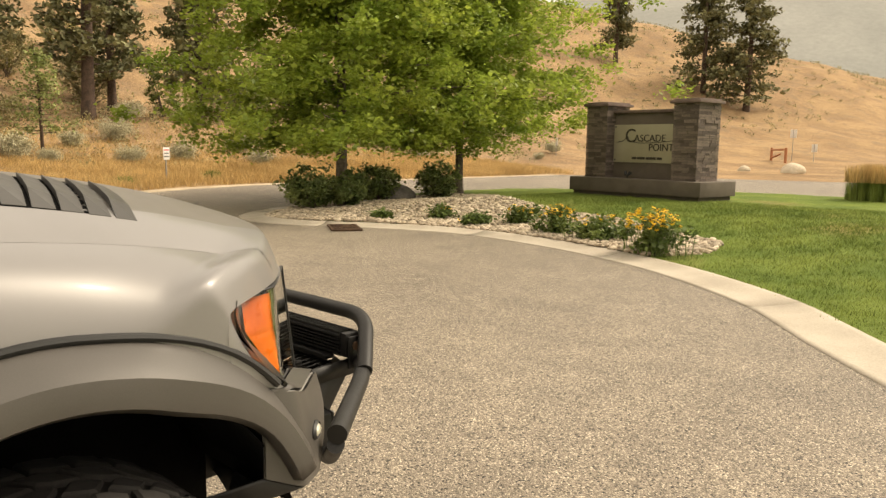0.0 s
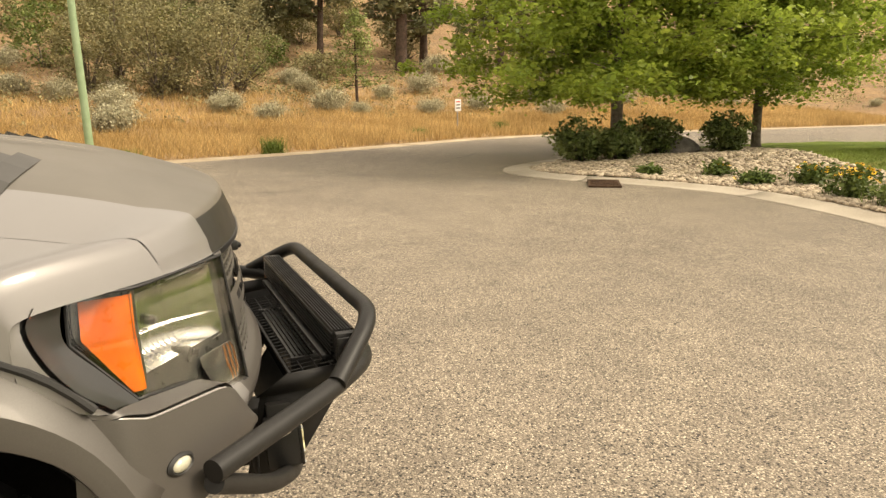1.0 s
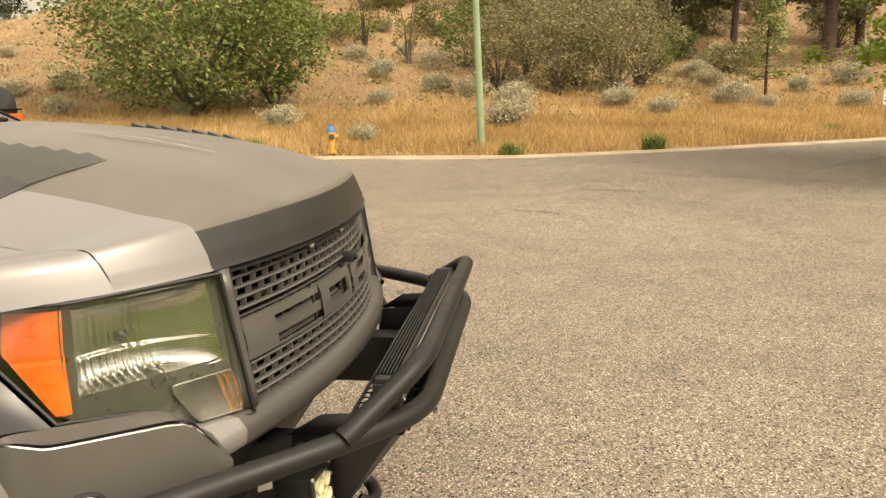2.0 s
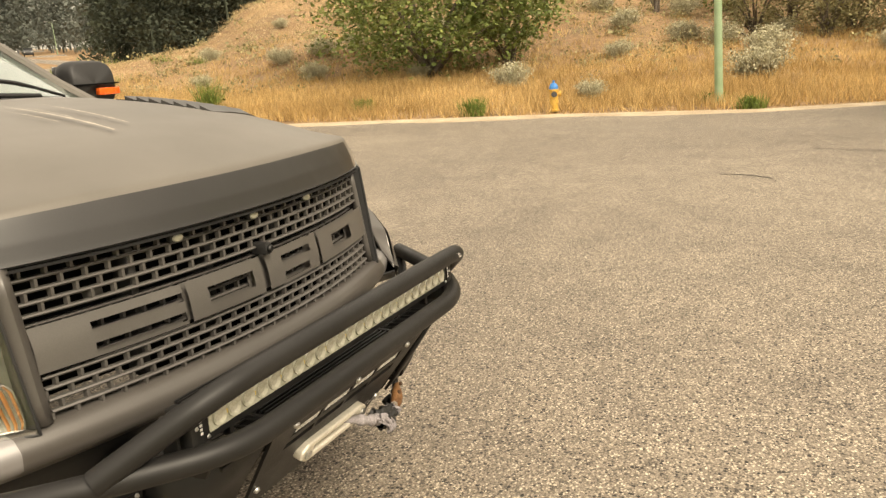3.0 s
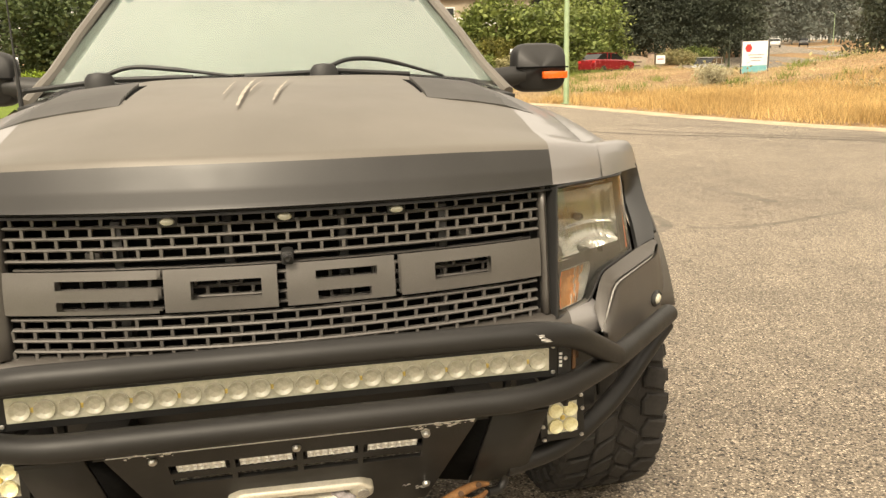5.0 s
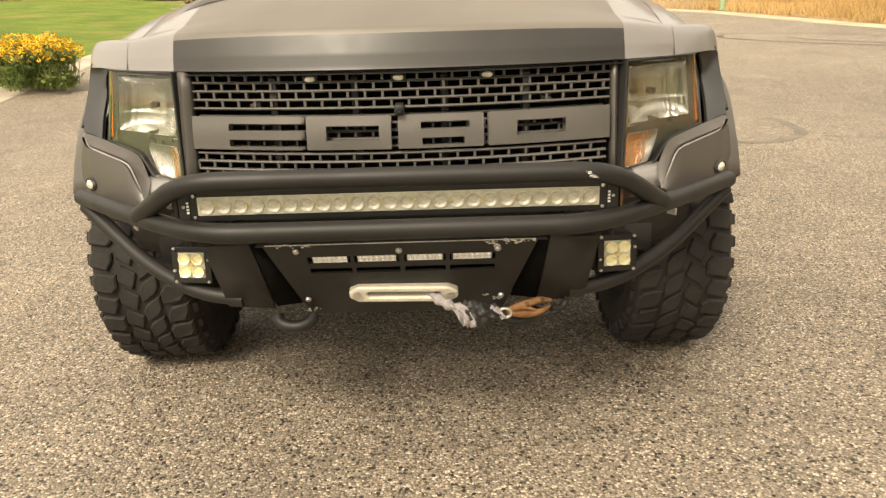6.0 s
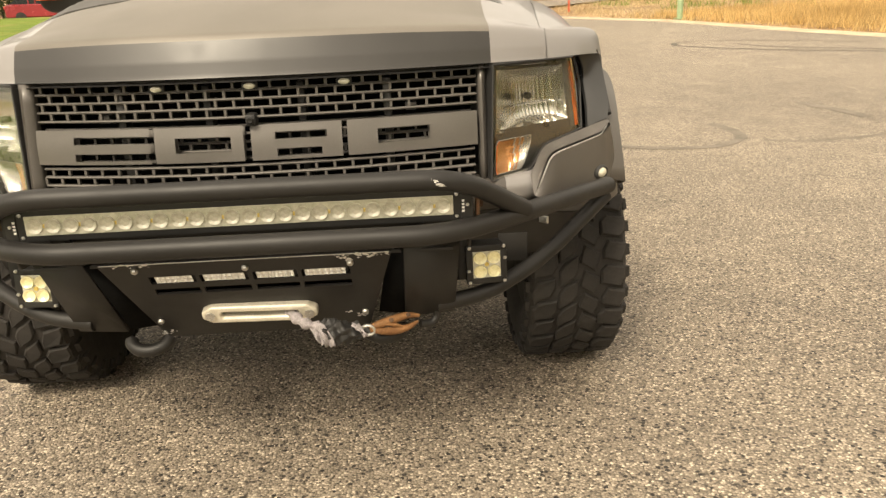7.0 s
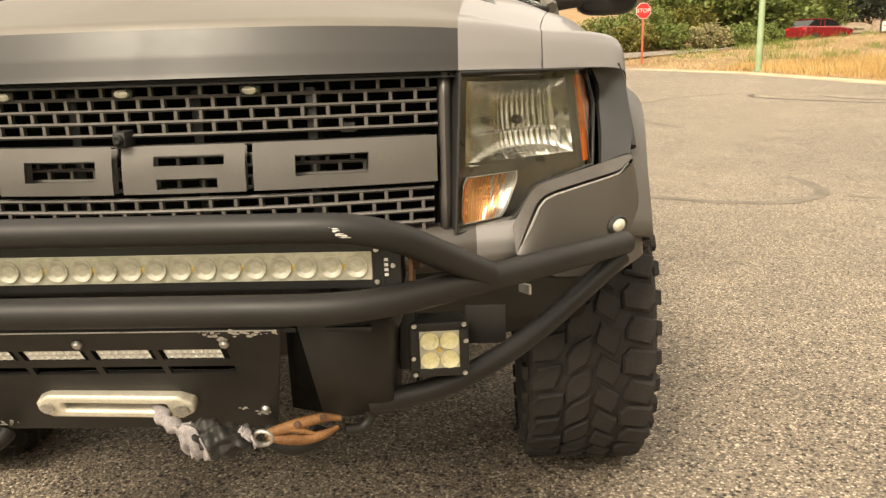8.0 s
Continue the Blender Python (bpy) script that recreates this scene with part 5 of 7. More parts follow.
for k, (a, b) in enumerate(((-0.226, -0.132), (-0.114, -0.010), (0.010, 0.106), (0.124, 0.228))):
    st = Geo().box((0, 0, 0), (b - a, 0.012, 0.026), 0.002, Matrix.Translation(((a + b) / 2, plate_y(0.692) + 0.016, 0.692)) @ tilt)
    w = part("led_strip", st, BAR_BLACK, plate, "clear led strip in the plate slot")
    part("led_window", Geo().grid(lambda u, v: (a + 0.004 + (b - a - 0.008) * u, plate_y(0.7045 - 0.023 * v) + 0.002 + 0.005 * abs(math.sin(u * 22)) * abs(math.sin(v * 6.3 + 0.6)), 0.7045 - 0.023 * v), 44, 8), LED_WHITE, w)


def bolt(x, z, r=0.0085):
    m = Matrix.Translation((x, plate_y(z) - 0.001, z)) @ Matrix.Rotation(radians(127), 4, "X")
    part("bolt", Geo().lathe([(r, 0), (r, 0.004), (r * 0.7, 0.0075), (0.0001, 0.008)], 12, m), STEEL, plate)


for x, z in ((-0.256, 0.729), (-0.005, 0.723), (0.238, 0.721), (-0.260, 0.551), (0.256, 0.547)):
    bolt(x, z)
rc = random.Random(11)
for x0, x1, z, n in ((0.20, 0.33, 0.742, 34), (0.225, 0.245, 0.731, 8), (0.235, 0.262, 0.535, 14), (-0.30, -0.22, 0.743, 12), (-0.275, -0.235, 0.502, 10), (0.205, 0.225, 0.546, 6)):
    g = Geo()
    for _ in range(n):
        x, zz, s = rc.uniform(x0, x1), z + rc.gauss(0, 0.0035), rc.uniform(0.0015, 0.006)
        g.add([(x + s * math.cos(a) * rc.uniform(0.5, 1.3), plate_y(zz + 0.6 * s * math.sin(a)) - 0.0008, zz + 0.6 * s * math.sin(a)) for a in (0, 1.2, 2.4, 3.6, 4.9)], [(4, 3, 2, 1, 0)])
    part("paint_chip", g, PAINT_CHIP, plate, "chipped paint showing bare metal")


# winch fairlead, rope and hook
def stadium(w, h, n=10):
    r = h / 2
    return [(w / 2 - r + r * math.cos(a), r * math.sin(a)) for a in (-math.pi / 2 + math.pi * k / n for k in range(n + 1))] + [(-w / 2 + r + r * math.cos(a), r * math.sin(a)) for a in (math.pi / 2 + math.pi * k / n for k in range(n + 1))]


fm = Matrix.Translation((-0.002, plate_y(0.570) - 0.030, 0.570)) @ Matrix.Rotation(math.atan2(0.73, 1.0) * 0.55, 4, "X") @ Matrix.Rotation(radians(1.5), 4, "Y")
fair = part("fairlead", Geo().prism([(-0.143, -0.010), (-0.118, -0.026), (0.118, -0.026), (0.143, -0.010), (0.143, 0.010), (0.118, 0.026), (-0.118, 0.026), (-0.143, 0.010)], 0.028, fm, hole=stadium(0.190, 0.018)), ALLOY, bumper, "pale alloy hawse fairlead", angle=30)
bv = fair.modifiers.new("soft_edge", "BEVEL")
bv.width, bv.segments, bv.limit_method = 0.006, 3, "ANGLE"
for x in (-0.122, 0.122):
    part("bolt", Geo().lathe([(0.012, 0), (0.012, 0.004), (0.005, 0.004), (0.0001, 0.002)], 14, fm @ pose(x, -0.001, 0, 90)), STEEL, fair)
rope_pts = smooth_path([(0.065, -0.121, 0.567), (0.098, -0.177, 0.558), (0.140, -0.183, 0.541), (0.178, -0.176, 0.531), (0.235, -0.161, 0.521)], 6)
rope = part("winch_rope", Geo().tube(rope_pts, [0.013 + 0.004 * math.sin(i * 1.7) for i in range(len(rope_pts))], 10), ROPE, bumper, "grey synthetic winch rope")
sleeve_line = smooth_path([(0.150, -0.187, 0.537), (0.195, -0.179, 0.528), (0.243, -0.163, 0.519)], 9)


def crumple(u, v):
    c, a = along(sleeve_line, v), 2 * math.pi * u
    r = 0.016 + 0.010 * math.sin(math.pi * min(v + 0.1, 1)) + 0.0045 * math.sin(3 * a + 9 * v) + 0.003 * math.sin(7 * a - 13 * v) + 0.0025 * math.sin(24 * v + 2 * a)
    return (c.x + 0.2 * r * math.cos(a), c.y - r * math.cos(a), c.z - 0.005 + 1.12 * r * math.sin(a))


part("black_sleeve", Geo().grid(crumple, 30, 26), TRIM_BLACK, rope, "torn black cloth sleeve")
for k, (pts, w) in enumerate((([(0.125, -0.196, 0.553), (0.150, -0.207, 0.545), (0.166, -0.209, 0.525), (0.172, -0.205, 0.497)], 0.030), ([(0.132, -0.199, 0.545), (0.146, -0.211, 0.527), (0.154, -0.210, 0.505)], 0.020), ([(0.235, -0.177, 0.535), (0.250, -0.183, 0.523), (0.256, -0.179, 0.507)], 0.016))):
    line = smooth_path(pts, 6)
    g = Geo().grid(lambda u, v: tuple(along(line, v) + Vector(((u - 0.5) * w * (1.0 - 0.25 * v + 0.12 * math.sin(9 * v + k)), 0.006 * math.sin(u * 7 + v * 5 + k), 0.004 * math.sin(u * 9 + k)))), 8, 14)
    part("rope_rag", g, ROPE, rope, "frayed grey rag tied round the rope", solid=0.003)
prong = smooth_path([(0.266, -0.158, 0.520), (0.290, -0.150, 0.524), (0.325, -0.134, 0.529), (0.362, -0.118, 0.532), (0.392, -0.104, 0.524)], 6)
hook = part("winch_hook", Geo().tube(prong, [0.005 + 0.0060 * math.sin(math.pi * min(0.12 + 0.9 * i / 24, 1)) for i in range(len(prong))], 12), RUST, bumper, "rusty forged tow hook")
jaw = smooth_path([(0.270, -0.159, 0.515), (0.300, -0.151, 0.506), (0.335, -0.137, 0.500), (0.368, -0.122, 0.503), (0.388, -0.111, 0.511)], 6)
part("hook_jaw", Geo().tube(jaw, [0.004 + 0.0060 * math.sin(math.pi * min(0.15 + 0.85 * i / 24, 1)) for i in range(len(jaw))], 12), RUST, hook)
part("hook_latch", Geo().tube([(0.300, -0.153, 0.527), (0.326, -0.142, 0.519), (0.350, -0.131, 0.506)], [0.004, 0.006, 0.004], 8), RUST, hook)
for x, y, z in ((0.322, -0.146, 0.533), (0.365, -0.128, 0.538)):
    part("hook_pin", Geo().lathe([(0.006, 0), (0.006, 0.004), (0.0001, 0.005)], 10, Matrix.Translation((x, y, z)) @ pose(0, 0, 0, 70)), GRATE_IRON, hook)
part("hook_thimble", Geo().tube([(0.262 + 0.017 * math.cos(a), -0.161, 0.515 + 0.013 * math.sin(a)) for a in (math.pi * k / 6 for k in range(13))], 0.0045, 8), STEEL, hook)
part("hook_shackle", Geo().tube(smooth_path([(0.385, -0.086, 0.545), (0.425, -0.073, 0.535), (0.440, -0.066, 0.510), (0.425, -0.073, 0.490), (0.395, -0.086, 0.493)], 5), 0.010, 10), POWDER, bumper)

# roof-style led bar between the tubes
ribs = [(-0.256, 0.834), (-0.256, 0.906)]
for k in range(7):
    ribs += [(-0.246 + 0.0125 * k, 0.909), (-0.2425 + 0.0125 * k, 0.909), (-0.2405 + 0.0125 * k, 0.900), (-0.2355 + 0.0125 * k, 0.900)]
for k in range(6):
    ribs += [(-0.158, 0.897 - 0.0105 * k), (-0.158, 0.8935 - 0.0105 * k), (-0.170, 0.892 - 0.0105 * k), (-0.170, 0.8875 - 0.0105 * k)]
ribs += [(-0.172, 0.830), (-0.22, 0.828)]
turn_x = Matrix(((0, 1, 0, 0), (1, 0, 0, 0), (0, 0, 1, 0), (0, 0, 0, 1)))
bar = part("light_bar", Geo().prism(ribs, 0.985, Matrix.Translation((-0.4925, 0, 0)) @ turn_x), BAR_BLACK, bumper, "long single-row led light bar with cream lenses", smooth=False)
part("bar_face", Geo().box((0, -0.254, 0.870), (0.950, 0.012, 0.046), 0.003), LED_CREAM, bar, "cream led optic strip")
cup = Geo().lathe([(0.0178, 0.0), (0.0172, 0.006), (0.0135, 0.0045), (0.009, -0.001), (0.004, -0.002), (0.0001, -0.002)], 18).mesh("led_cup", LED_CREAM)
pod_cup = Geo().lathe([(0.0178, 0.0), (0.0172, 0.006), (0.0135, 0.0045), (0.009, -0.001), (0.004, -0.002), (0.0001, -0.002)], 18).mesh("pod_cup", POD_CREAM)
eye = Geo().lathe([(0.0048, 0), (0.004, 0.0022), (0.0001, 0.003)], 10).mesh("led_eye", LED_PHOS)
for k in range(24):
    o = new("led_cup", cup)
    o.parent = bar
    o.matrix_local = Matrix.Translation((-0.4515 + 0.03926 * k, -0.2615, 0.870)) @ Matrix.Rotation(radians(90), 4, "X")
for k in range(12):
    o = new("led_eye", eye)
    o.parent = bar
    o.matrix_local = Matrix.Translation((-0.432 + 0.0785 * k, -0.262, 0.870)) @ Matrix.Rotation(radians(90), 4, "X")
for s in (-1, 1):
    part("end_cap", Geo().box((s * 0.506, -0.215, 0.868), (0.030, 0.092, 0.076), 0.008), BAR_BLACK, bar)
    part("end_bracket", Geo().box((s * 0.532, -0.200, 0.848), (0.008, 0.06, 0.10), 0.003), surface("bracket_brown", (0.12, 0.06, 0.025), (0.2, 0.10, 0.04), 30, 90, 0.6) if s > 0 else BAR_BLACK, bar)
    part("pivot_bolt", Geo().lathe([(0.014, 0), (0.014, 0.008), (0.006, 0.010), (0.0001, 0.010)], 12, Matrix.Translation((s * 0.536, -0.205, 0.868)) @ Matrix.Rotation(radians(90 * s), 4, "Y")), GRATE_IRON, bar)
    for z in (0.844, 0.870, 0.896):
        part("screw", Geo().lathe([(0.0045, 0), (0.003, 0.003), (0.0001, 0.003)], 8, Matrix.Translation((s * (0.507 if z == 0.870 else 0.482), -0.262, z)) @ Matrix.Rotation(radians(90), 4, "X")), STEEL, bar)
    for j in range(4):
        part("print_bar", Geo().box((s * 0.497, -0.2625, 0.856 + 0.008 * j), (0.006, 0.0006, 0.005)), WHITE_SHEET, bar)
    part("bar_leg", Geo().box((s * 0.40, -0.21, 0.818), (0.012, 0.03, 0.035), 0.002), BAR_BLACK, bar)
part("lower_housing", Geo().box((0, -0.16, 0.822), (0.90, 0.05, 0.014), 0.003), BAR_BLACK, bar)

# second lamp bar behind the skid plate, open wire mesh and side plates between the tubes
back_bar = part("rear_light_bar", Geo().box((0, -0.150, 0.712), (0.53, 0.075, 0.05), 0.006), BAR_BLACK, bumper, "second slim black lamp bar behind the skid plate")
for k in range(5):
    part("cooling_fin", Geo().box((0, -0.176 + 0.013 * k, 0.740), (0.51, 0.005, 0.010), 0.001), BAR_BLACK, back_bar)
for s in (-1, 1):
    part("end_plate", Geo().box((s * 0.270, -0.150, 0.712), (0.012, 0.088, 0.062), 0.004), BAR_BLACK, back_bar)
    part("side_plate", Geo().add([(s * 0.515, -0.262, 0.800), (s * 0.515, -0.05, 0.785), (s * 0.515, 0.03, 0.735), (s * 0.515, -0.235, 0.745)], [(0, 1, 2, 3)]), POWDER, bumper, solid=0.008)
mesh_guard = part("mesh_guard", Geo().box((0, -0.085, 0.728), (0.96, 0.008, 0.008), 0.002).box((0, -0.240, 0.744), (0.96, 0.008, 0.008), 0.002), POWDER, bumper, "black welded wire guard between the tubes")
for k in range(30):
    part("wire", Geo().tube([(-0.47 + 0.0324 * k, -0.085, 0.728), (-0.47 + 0.0324 * k, -0.240, 0.744)], 0.0022, 6), POWDER, mesh_guard)
for k in range(3):
    part("wire", Geo().tube([(-0.47, -0.124 - 0.039 * k, 0.732 + 0.004 * k), (0.47, -0.124 - 0.039 * k, 0.732 + 0.004 * k)], 0.0022, 6), POWDER, mesh_guard)
# bare-metal scrape at the hoop's bend
scrape = Geo()
for k in range(26):
    x, a = rc.uniform(0.405, 0.462), rc.uniform(-0.35, 0.12)
    cx, s = 0.0242, rc.uniform(0.0014, 0.0046)
    a = 0.10 - (x - 0.43) * 14 + rc.gauss(0, 0.10)
    scrape.add([(x + dx * s * 2.2, -0.2825 - cx * math.cos(a + dz * s * 22), 0.917 + cx * math.sin(a + dz * s * 22)) for dx, dz in ((-1, 0.1), (-0.2, -0.5), (1, -0.3), (0.7, 0.4), (-0.3, 0.6))], [(0, 1, 2, 3, 4)])
part("paint_chip", scrape, PAINT_CHIP, bumper, "scraped patch of bare metal")

bar.location, bar.scale = (0, -0.068, -0.025), (1.02, 0.64, 1)

# square pods
for s in (-1, 1):
    c = Vector((s * 0.574, -0.055, 0.639))
    m = Matrix.Translation(c) @ pose(0, 0, 0, -4, 0, s * 6) @ Matrix.Diagonal((1.34, 1.2, 1.24, 1))
    pod = part("led_pod", Geo().box((0, 0.03, 0), (0.078, 0.07, 0.080), 0.006), BAR_BLACK, bumper, "square four-led cube lamp")
    pod.matrix_local = m
    for nm, geo, mt in [("pod_face", Geo().box((0, -0.004, 0), (0.056, 0.008, 0.060), 0.003), LED_CREAM), ("pod_bezel", Geo().box((0, -0.006, 0.0345), (0.078, 0.006, 0.013), 0.002).box((0, -0.006, -0.0345), (0.078, 0.006, 0.013), 0.002).box((0.0335, -0.006, 0), (0.013, 0.006, 0.08), 0.002).box((-0.0335, -0.006, 0), (0.013, 0.006, 0.08), 0.002), BAR_BLACK)]:
        part(nm, geo, mt, pod)
    for dx in (-0.0135, 0.0135):
        for dz in (-0.0145, 0.0145):
            o = new("pod_cup", pod_cup)
            o.parent, o.matrix_local = pod, Matrix.Translation((dx, -0.0085, dz)) @ Matrix.Rotation(radians(90), 4, "X") @ Matrix.Diagonal((0.74, 0.74, 0.8, 1))
    o = new("pod_eye", eye)
    o.parent, o.matrix_local = pod, Matrix.Translation((0, -0.0085, 0)) @ Matrix.Rotation(radians(90), 4, "X")
    for dx, dz in ((-0.034, 0.037), (0.034, 0.037), (-0.034, -0.037), (0.034, -0.037), (0.036, 0.012), (-0.036, -0.012)):
        part("screw", Geo().lathe([(0.004, 0), (0.003, 0.003), (0.0001, 0.003)], 8, Matrix.Translation((dx, -0.009, dz)) @ Matrix.Rotation(radians(90), 4, "X")), STEEL, pod)
    part("pod_cable", Geo().tube(smooth_path([(-s * 0.03, 0.05, -0.03), (-s * 0.055, 0.03, -0.035), (-s * 0.06, 0.03, 0.0), (-s * 0.05, 0.05, 0.03)], 5), 0.004, 6), TRIM_BLACK, pod)


# ---------------------------------------------------------------- ground details
def inside(p, poly):
    c, j = False, len(poly) - 1
    for i in range(len(poly)):
        if (poly[i][1] > p[1]) != (poly[j][1] > p[1]) and p[0] < (poly[j][0] - poly[i][0]) * (p[1] - poly[i][1]) / (poly[j][1] - poly[i][1]) + poly[i][0]:
            c = not c
        j = i
    return c


def isl(x, y):
    """Ground height on the island."""
    return hz(x, y) + island_rise(x, y)


# a second road beyond the dry field, climbing to the far junction
far_line = smooth_path([(-30, 33.5, 0), (-4, 33.0, 0), (8, 38.5, 0), (24.5, 56, 0), (40, 70.5, 0), (62, 92, 0), (130, 185, 0), (190, 280, 0)], 8)
single("far_road", ribbon(far_line, 3.4, -3.4, lambda u: 0.06, 4), ASPHALT, "pale asphalt road climbing past the dry field", "road", kind="structure")
single("far_road_lanes", ribbon([p for p in far_line if 50 < p.y < 260], 3.4, 11.5, lambda u: 0.06, 4), ASPHALT, "pale asphalt junction lanes beside the climbing road", "road", kind="structure")
single("road_shoulder", ribbon([(x, y) for x, y in zip(EDGE_X[2:14], EDGE_Y[2:14])][::-1], -0.12, 0.75, lambda u: 0.014 - 0.02 * u, 3), surface("sandy_shoulder", (0.40, 0.31, 0.20), (0.55, 0.45, 0.31), 1.4, 40, 0.95, bump=0.5, dist=0.01), "sandy gravel shoulder at the road's edge", "shoulder", kind="structure")

# stained seams, patches and tyre marks in the asphalt
seam_rng = random.Random(4)


def streak(name, pts, w, mat, label):
    line = [(p.x, p.y) for p in smooth_path([(x, y, 0) for x, y in pts], 8)]
    g = ribbon(line, -w / 2, w / 2, lambda u: 0.005, 2)
    single(name, g, mat, label, "road mark", kind="structure")


streak("valley_gutter", [(8.6, -5.8), (10.0, -5.2), (11.0, -4.2), (11.8, -1.8), (12.3, 1.0), (13.2, 5.0)], 0.20, TYRE_MARK, "dark damp seam across the road")
streak("crack", [(7.2, -0.75), (7.4, -0.5), (7.45, -0.2)], 0.03, TAR, "short tarred crack")
streak("crack", [(9.3, -2.2), (9.4, -1.6), (9.6, -1.1)], 0.03, TAR, "short tarred crack")
streak("crack", [(13.8, -6.8), (14.4, -7.4), (15.0, -7.9)], 0.05, TAR, "short tarred crack")
streak("crack", [(12.6, -5.6), (13.2, -6.4)], 0.05, TAR, "short tarred crack")
streak("crack", [(11.6, 9.5), (10.9, 11.0), (10.5, 11.6)], 0.04, TAR, "short tarred crack")
streak("crack", [(10.9, 9.3), (10.2, 10.4)], 0.04, TAR, "short tarred crack")
TYRE_DARK = surface("fresh_tyre_mark", (0.085, 0.074, 0.060), (0.150, 0.130, 0.104), 2.5, 120, 0.85, speck=0.45)
TYRE_FAINT = surface("faint_tyre_mark", (0.135, 0.117, 0.093), (0.215, 0.186, 0.148), 3.0, 130, 0.85, speck=0.5)
streak("tyre_mark", [(6.35, 15.0), (6.13, 14.7), (6.13, 14.2), (6.84, 13.3), (7.65, 12.6), (8.7, 11.9), (11.0, 10.0)], 0.13, TYRE_DARK, "curved dark tyre mark")
streak("tyre_mark", [(6.4, 15.2), (7.0, 15.1), (8.03, 14.7), (9.6, 13.5)], 0.08, TYRE_FAINT, "curved faint tyre mark")
streak("tyre_mark", [(7.26, 14.16), (7.7, 13.3), (8.9, 12.3), (11.2, 10.4)], 0.12, TYRE_DARK, "curved dark tyre mark")
streak("tyre_mark", [(3.1, 11.9), (3.23, 12.8), (4.07, 14.1), (5.0, 14.9), (6.0, 15.2)], 0.10, TYRE_FAINT, "curved faint tyre mark")
streak("tyre_mark", [(3.1, 11.2), (3.31, 10.4), (3.52, 9.83)], 0.12, TYRE_FAINT, "short faint tyre mark")
streak("tyre_mark", [(2.02, 4.97), (2.35, 4.74), (2.64, 4.61), (3.02, 4.58), (3.33, 4.79), (3.47, 5.04), (3.5, 5.49), (3.44, 5.73)], 0.11, TYRE_FAINT, "curved faint tyre mark")
streak("tyre_mark", [(3.56, 4.75), (3.88, 4.62), (4.19, 4.64), (4.5, 4.71), (5.4, 5.0)], 0.07, TYRE_FAINT, "faint tyre mark")
streak("tyre_mark", [(4.9, 6.8), (4.97, 6.5), (5.05, 6.18), (5.08, 5.69)], 0.14, TYRE_FAINT, "curved faint tyre mark")

# storm drain in the kerb pan
drain = base("storm_drain", (8.12, -6.95, 0.006), "rusty iron storm drain grate set in the kerb", "drain grate", turn=-32)
part("frame", Geo().box((0, 0.24, 0.012), (0.92, 0.04, 0.03), 0.004).box((0, -0.24, 0.012), (0.92, 0.04, 0.03), 0.004).box((0.44, 0, 0.012), (0.04, 0.44, 0.03), 0.004).box((-0.44, 0, 0.012), (0.04, 0.44, 0.03), 0.004), GRATE_IRON, drain)
# flat near-black box in place of a hole, shade in its colour
part("pit_shade", Geo().box((0, 0, -0.004), (0.86, 0.46, 0.012)), DEEP_BLACK, drain)
for k in range(9):
    part("grate_bar", Geo().box((-0.38 + 0.095 * k, 0, 0.014), (0.035, 0.44, 0.022), 0.004), GRATE_IRON, drain)

# ---------------------------------------------------------------- stone bed on the island
BED = [(p[0], p[1]) for p in ISLAND if p[0] > 2.3 and p[1] > -15 and (p[0] < 12.9)]
BED = [(2.2, -8.4)] + BED + [(12.5, -14.0), (10.6, -13.3), (9.2, -12.3), (6.8, -11.2), (4.2, -10.5), (2.4, -9.3)]


def stone_mesh(seed):
    r = random.Random(seed)
    b = bmesh.new()
    bmesh.ops.create_icosphere(b, subdivisions=1, radius=1.0)
    for q in b.verts:
        q.co = q.co * r.uniform(0.72, 1.15)
        q.co.z *= 0.62
        q.co.x *= 1.25
    me = bpy.data.meshes.new("stone")
    bmesh.ops.triangulate(b, faces=list(b.faces))
    b.to_mesh(me)
    b.free()
    me.materials.append(ROCK)
    return me


STONES = [stone_mesh(k) for k in range(7)]
bed_soil = single("stone_bed", sheet(BED, 0.012, 1.0, island_rise), surface("bed_soil", (0.20, 0.15, 0.10), (0.30, 0.235, 0.16), 3.0, 50, 0.95, bump=0.5, dist=0.02), "planting bed covered with pale rounded stones", "stone bed", kind="structure")
rs = random.Random(21)
spots = []
while len(spots) < 11000:
    x, y = rs.uniform(1.6, 13.2), rs.uniform(-14.2, -6.4)
    if inside((x, y), BED):
        spots.append((x, y))
near = sorted(spots, key=lambda p: (p[0] - 3.2) ** 2 + (p[1] + 7.6) ** 2)
raw = []
for me in STONES:
    raw.append((np.array([v.co[:] for v in me.vertices]), np.array([p.vertices[:] for p in me.polygons])))
pairs = []
for k, (x, y) in enumerate(near):
    s = rs.uniform(0.022, 0.058) * (1.0 if x > 4 or rs.random() < 0.8 else 1.3)
    m = pose(x, y, isl(x, y) + 0.012 + s * 0.3, rs.uniform(-20, 20), rs.uniform(-20, 20), rs.uniform(0, 360)) @ Matrix.Diagonal((s, s, s, 1))
    if k < 290:
        o = new("stone", STONES[k % 7])
        o.parent = bed_soil
        o.matrix_local = m
    else:
        v, f = raw[k % 7]
        pairs.append((v @ np.array(m.to_3x3()).T + np.array(m.translation), f))
v, f = joined(pairs)
st = new("stones", cloud_mesh("stones", v, f, ROCK_STUFF))
st.parent = bed_soil
tagged(st, kind="stuff")


